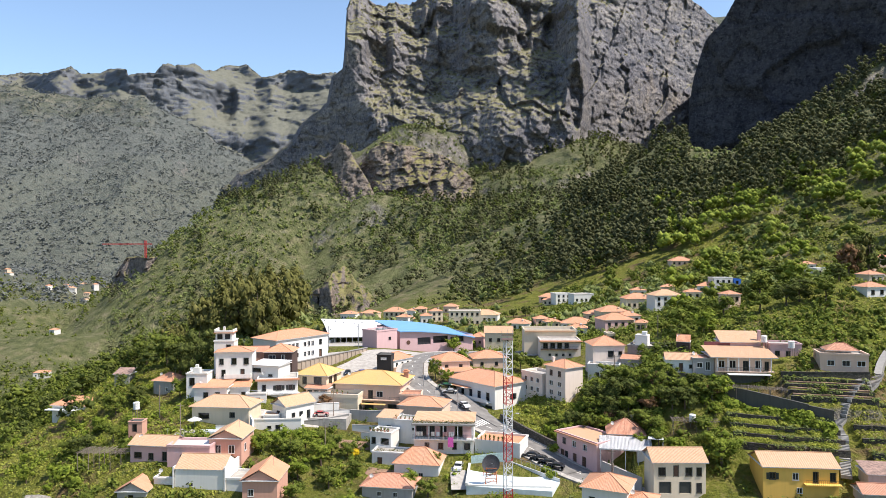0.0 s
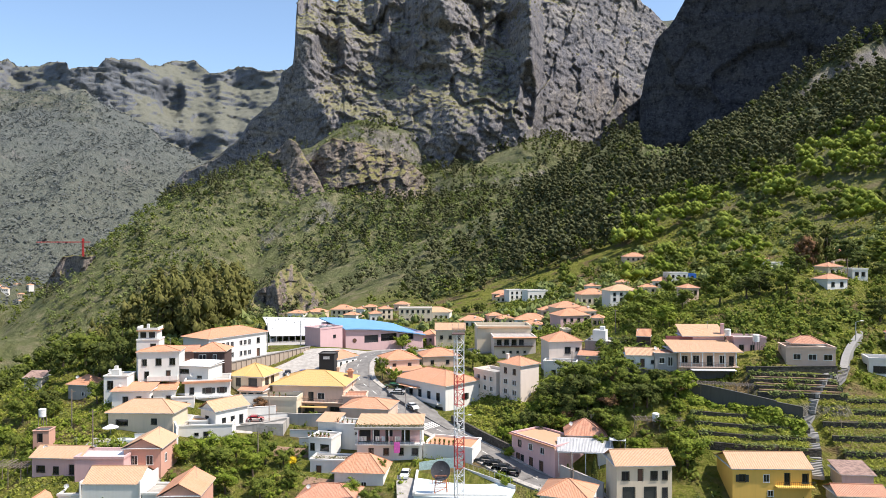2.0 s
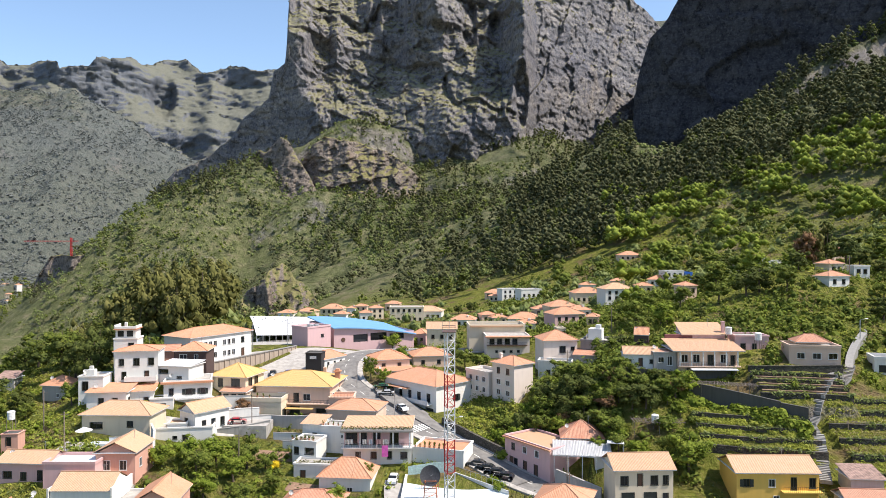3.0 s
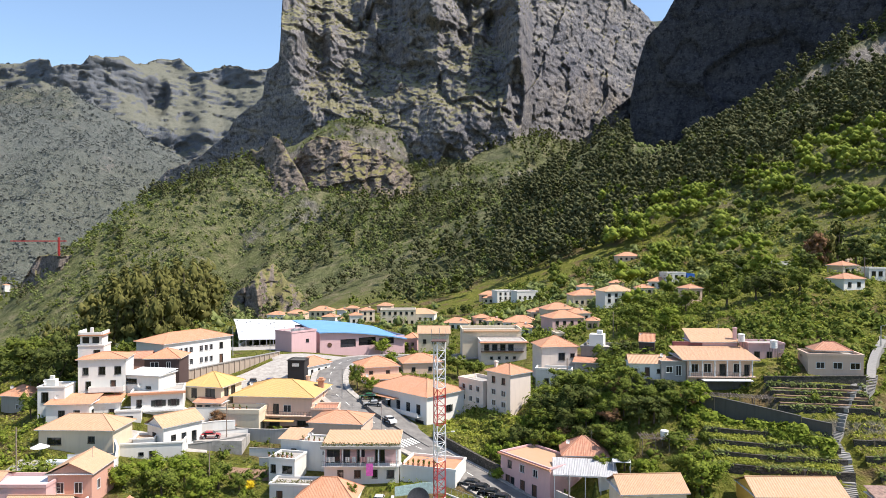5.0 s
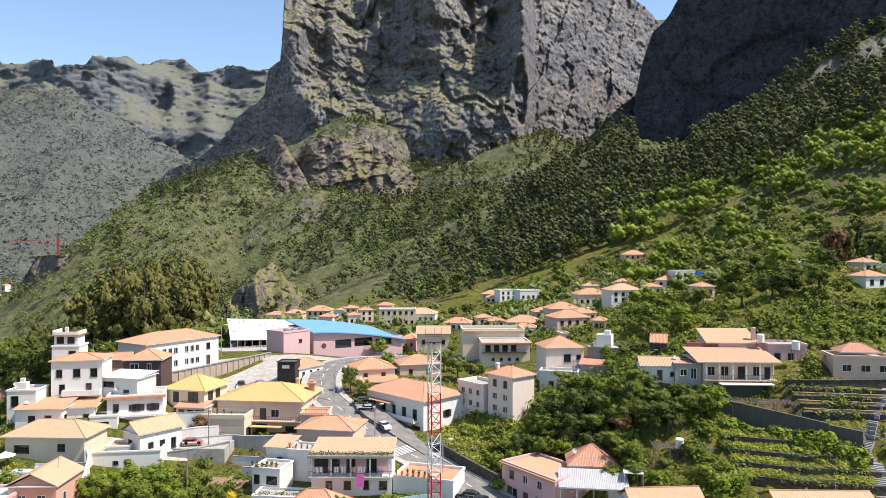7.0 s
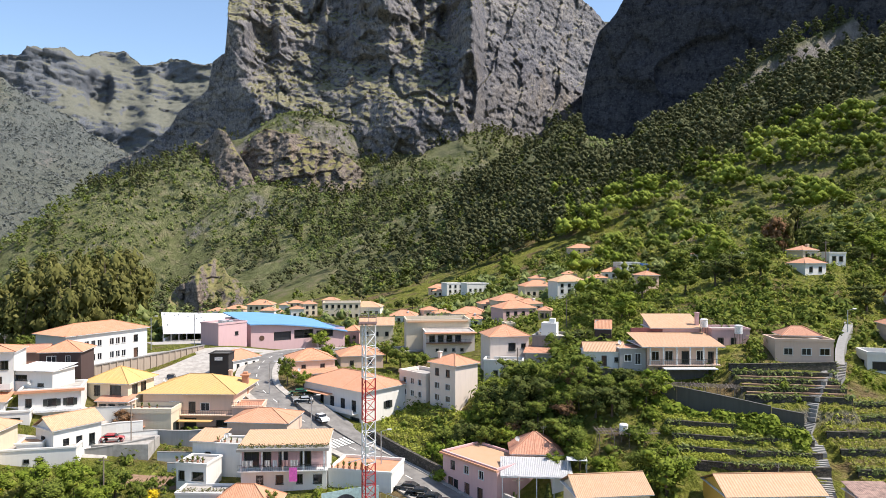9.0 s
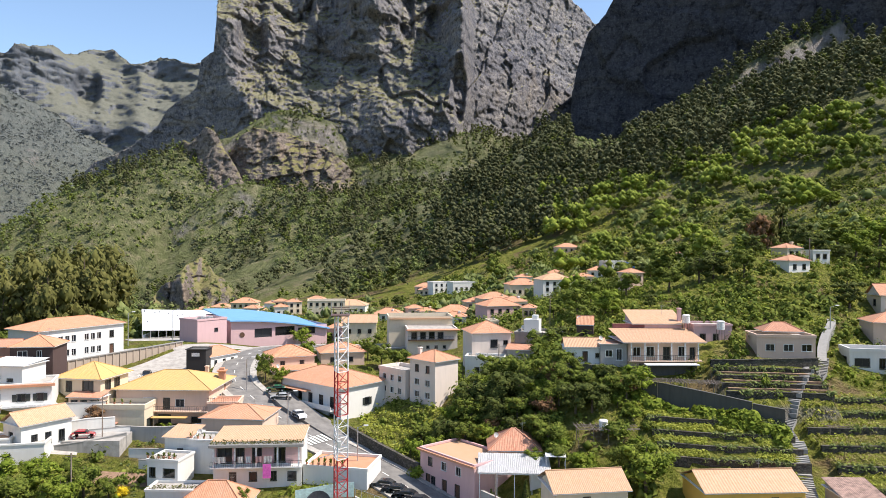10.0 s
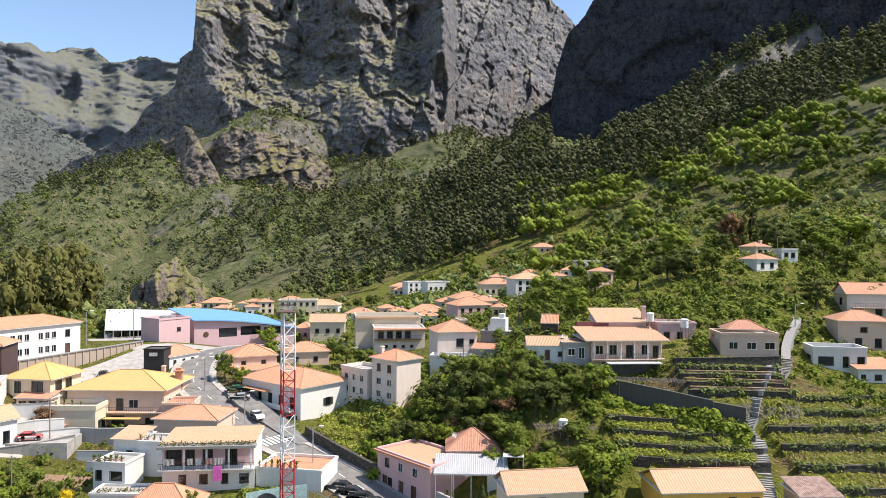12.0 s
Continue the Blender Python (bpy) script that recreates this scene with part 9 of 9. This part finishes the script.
scatter("grass", "tufts of long grass on the terraces", "grass", 5000, (-38, 40, 140, 260, False), (0.35, 0.8), 6, LEAF_SCRUB, 77, "round", 0.4, lambda x, y, z, g: free(x, y, 0.3))
on_ledges("ledge_growth", "green bushes on the ledges of the great cliff", CLIFF_POINTS, 2600, (3, 7), 8, LEAF_HEATH, 78)
scatter("scrub", "dense mixed bushes between the hillside houses", "scrub", 2400, (3, 42, 185, 470, True), (2.0, 5.2), 18, LEAF_MID, 84, "round", 0.15, lambda x, y, z, g: free(x, y, 1.2) & free(x * (1 + 6 / y), y + 6, 0.5) & (fbm(x, y, 34, 3, 70) > 0.1), (0.0, 1.8))
scatter("woodland", "tall dark evergreen woods on the steep valley sides", "woods", 1500, (-24, 40, 480, 1230, True), (13, 22), 36, LEAF_FOREST, 71, "spire", 0.07, wood_mask, (0.0, 1.9))
scatter("woodland", "dense dark eucalyptus and pine woods beside the gorge", "woods", 1500, (4, 40, 470, 830, True), (12, 21), 66, LEAF_FOREST, 91, "spire", 0.055, wood_mask, (0.0, 3.4))
scatter("woodland", "dark broad-leaved woods on the upper slopes", "woods", 1200, (-26, 42, 460, 1180, True), (9, 16), 30, LEAF_DARK, 72, "tree", 0.09, wood_mask, (0.0, 1.9))
scatter("woodland", "lighter broad-leaved trees among the dark woods", "woods", 800, (-26, 42, 440, 1180, True), (8, 13), 30, LEAF_MID, 79, "tree", 0.09, wood_mask, (0.0, 1.9))
scatter("woodland", "bright broad-leaved trees on the sunny lower slope", "woods", 110, (9, 42, 380, 640, True), (9, 18), 230, LEAF_LIME, 83, "dome", 0.034, sunny_mask, (0.0, 1.6))
scatter("woodland", "mid-green broad-leaved trees on the sunny lower slope", "woods", 190, (9, 42, 380, 640, True), (9, 18), 230, LEAF_LIME, 86, "dome", 0.034, sunny_mask, (0.0, 1.6))
scatter("woodland", "rounded bright trees in the gardens high on the slope", "woods", 60, (12, 40, 270, 560, True), (9, 17), 260, LEAF_BRIGHT, 92, "dome", 0.033, lambda x, y, z, g: open_slope(x, y) & (x > 0.24 * y) & ((y > 330) | (x < 84)), (0.0, 1.6))
scatter("woodland", "dark rounded trees in the gardens high on the slope", "woods", 70, (8, 40, 270, 560, True), (8, 16), 260, LEAF_MID, 93, "dome", 0.033, lambda x, y, z, g: open_slope(x, y) & ((y > 330) | (x < 84)), (0.0, 1.6))
scatter("woodland", "dark hedges and trees on the bank below the village", "woods", 170, (-42, -24, 215, 420, True), (6, 11), 110, LEAF_DARK, 94, "tree", 0.05, lambda x, y, z, g: free(x, y, 4.0), (0.0, 1.8))
scatter("woodland", "leafy trees on the bank below the village", "woods", 150, (-42, -23, 215, 420, True), (5, 9), 110, LEAF_MID, 95, "tree", 0.05, lambda x, y, z, g: free(x, y, 4.0), (0.0, 1.8))
scatter("woodland", "tree groups on the green spur", "woods", 1500, (-30, 8, 520, 1150, True), (6, 14), 40, LEAF_SCRUB, 87, "tree", 0.065, lambda x, y, z, g: (x < 0.1 * y) & ((fbm(x, y, 75, 3, 155) > 0.0) | (x < -0.3 * y)) & (z < 230), (0.0, 1.6))
scatter("woodland", "dark tree groups on the green spur", "woods", 650, (-30, 8, 520, 1150, True), (8, 17), 44, LEAF_FOREST, 98, "tree", 0.065, lambda x, y, z, g: (x < 0.1 * y) & (fbm(x, y, 90, 2, 99) > 0.16) & (z < 230), (0.0, 1.6))
scatter("woodland", "trees and hedges on the slope above the deep valley", "woods", 520, (-42, -22, 330, 720, True), (5, 11), 44, LEAF_MID, 101, "tree", 0.075, lambda x, y, z, g: free(x, y, 3.0) & (fbm(x, y, 50, 2, 102) > -0.35), (0.0, 1.8))
scatter("woodland", "tree groups in the valley below", "woods", 1300, (-42, -20, 330, 1500, True), (7, 14), 18, LEAF_MID, 89, "tree", 0.09, lambda x, y, z, g: (fbm(x, y, 80, 3, 90) > -0.3) & free(x, y, 3.0) & ((x + 495) ** 2 + (y - 880) ** 2 > 3600), (0.0, 1.6))


def on_terraces(name, label, which, n, size, per, material, seed, edge):
    """Growth on the treads of some terraces, or along the edges above their walls."""
    rng = np.random.default_rng(seed)
    pts = []
    for x0, x1, skew, lowest, walls in (TERRACES[k] for k in which):
        for (yw, zw), nxt in zip(walls, walls[1:] + [(walls[-1][0] + 3.0, 0)]):
            k = int(n * (x1 - x0) / 50)
            x = rng.uniform(x0 + 0.8, x1 - 0.8, k)
            y = yw + terrace_bend(x, x0, skew) + (rng.uniform(-0.45, 0.35, k) if edge else rng.uniform(0.2, nxt[0] - yw - 0.3, k))
            keep = (fbm(x, y, 6, 2, seed) > -0.25) & ~((x > 65) & (x < 81) & (np.abs(x - np.interp(y, [115, 128, 131, 137, 143], [66.6, 71.4, 71.6, 77.6, 85.4])) < 1.5))
            pts.append(np.stack([x, y, np.where(edge, zw + rng.uniform(-0.5, 0.1, k), height(x, y) + 0.03)], 1)[keep])
    p = np.concatenate(pts)
    s = rng.uniform(size[0], size[1], len(p))
    d = rng.normal(size=(len(p), per, 3))
    d /= np.linalg.norm(d, axis=2, keepdims=True)
    d[..., 2] = np.abs(d[..., 2])
    c = (p[:, None, :] + d * s[:, None, None] * np.array([0.6, 0.6, 0.8]) * rng.uniform(0.4, 1.0, (len(p), per, 1))).reshape(-1, 3)
    ob = new(name, quads_mesh(name, c, np.repeat(s, per) * 0.4 * rng.uniform(0.6, 1.2, len(c)), rng, material, d.reshape(-1, 3)))
    tagged(ob, label, "grass", kind="stuff")


on_terraces("grass", "fresh yellow-green grass on the terrace treads", (1,), 2400, (0.3, 0.75), 6, LEAF_GRASS, 121, False)
on_terraces("grass", "dry straw-coloured grass on the terrace treads", (0,), 800, (0.25, 0.6), 4, LEAF_STRAW, 122, False)
on_terraces("grass", "green weeds among the dry grass of the terraces", (0,), 420, (0.3, 0.75), 5, LEAF_GRASS, 123, False)
on_terraces("hedge_growth", "overhanging grass and creepers along the terrace walls", (0, 1, 2), 420, (0.4, 0.95), 8, LEAF_SCRUB, 124, True)


def wall_foot(label, line, n, reach, size, per, material, seed):
    """Growth at the foot of a wall, on the downhill side."""
    rng = np.random.default_rng(seed)
    t = rng.uniform(0, len(line) - 1, n)
    a = np.array(line, float)
    k = np.minimum(t.astype(int), len(line) - 2)
    p = a[k] + (a[k + 1] - a[k]) * (t - k)[:, None]
    o = rng.uniform(reach[0], reach[1], n)
    x, y = p[:, 0] - 0.6 * o, p[:, 1] - 0.8 * o
    on_ledges("scrub", label, np.stack([x, y, height(x, y)], 1), n, size, per, material, seed)


BELOW_LONG_HOUSE = [(50.5, 140.5), (54, 138.2), (61, 133), (65.4, 130.2), (69.4, 127.3)]
wall_foot("leafy bushes crowding the foot of the concrete wall", BELOW_LONG_HOUSE, 70, (1.2, 3.4), (1.4, 3.0), 150, LEAF_BRIGHT, 151)
wall_foot("fresh grass and weeds on the bank below the wall", BELOW_LONG_HOUSE, 260, (0.6, 5.0), (0.6, 1.4), 40, LEAF_GRASS, 152)


def weeds(label, x0, x1, y, z, deep, n, seed):
    """A tangle of weeds along a planter."""
    rng = np.random.default_rng(seed)
    c = np.stack([rng.uniform(x0, x1, n), y + rng.uniform(0, deep, n), z + 0.55 * rng.random(n) ** 1.5], 1)
    ob = new("weeds", quads_mesh("weeds", c, rng.uniform(0.08, 0.24, n), rng, LEAF_HEATH))
    tagged(ob, label, "weeds", kind="stuff")


weeds("dry green weeds crowding the planter on the roof edge", -22.9, -8.0, 134.3, 0.5, 1.2, 700, 131)
weeds("weeds along the terrace edge of the small white house", -33.2, -28.6, 136.5, -2.2, 0.6, 160, 132)
weeds("weeds growing over the parapet of the lower room", -31.8, -24.2, 131.6, -5.5, 0.5, 220, 133)
scatter("grass", "bright grass on the small garden terraces beside the road", "grass", 1300, (0, 6, 182, 210, True), (0.4, 0.9), 6, LEAF_GRASS, 141, "round", 0.4, lambda x, y, z, g: free(x, y, 0.3))
scatter("grass", "bright meadow grass between the hillside houses", "grass", 3200, (6, 36, 215, 400, True), (0.6, 1.5), 6, LEAF_GRASS, 142, "round", 0.4, lambda x, y, z, g: free(x, y, 0.5) & (fbm(x, y, 40, 2, 143) > -0.1))
scatter("grass", "bright meadow grass between the trees of the upper slope", "grass", 5200, (12, 42, 330, 600, True), (0.9, 2.2), 6, LEAF_GRASS, 147, "round", 0.4, lambda x, y, z, g: free(x, y, 0.5) & (x > 0.27 * y) & (z < 105))
scatter("grass", "bright grass and vines on the garden terraces below the bank", "grass", 5000, (-42, -22, 150, 260, True), (0.5, 1.1), 6, LEAF_GRASS, 145, "round", 0.3, lambda x, y, z, g: free(x, y, 0.4) & (fbm(x, y, 30, 2, 146) > -0.35))
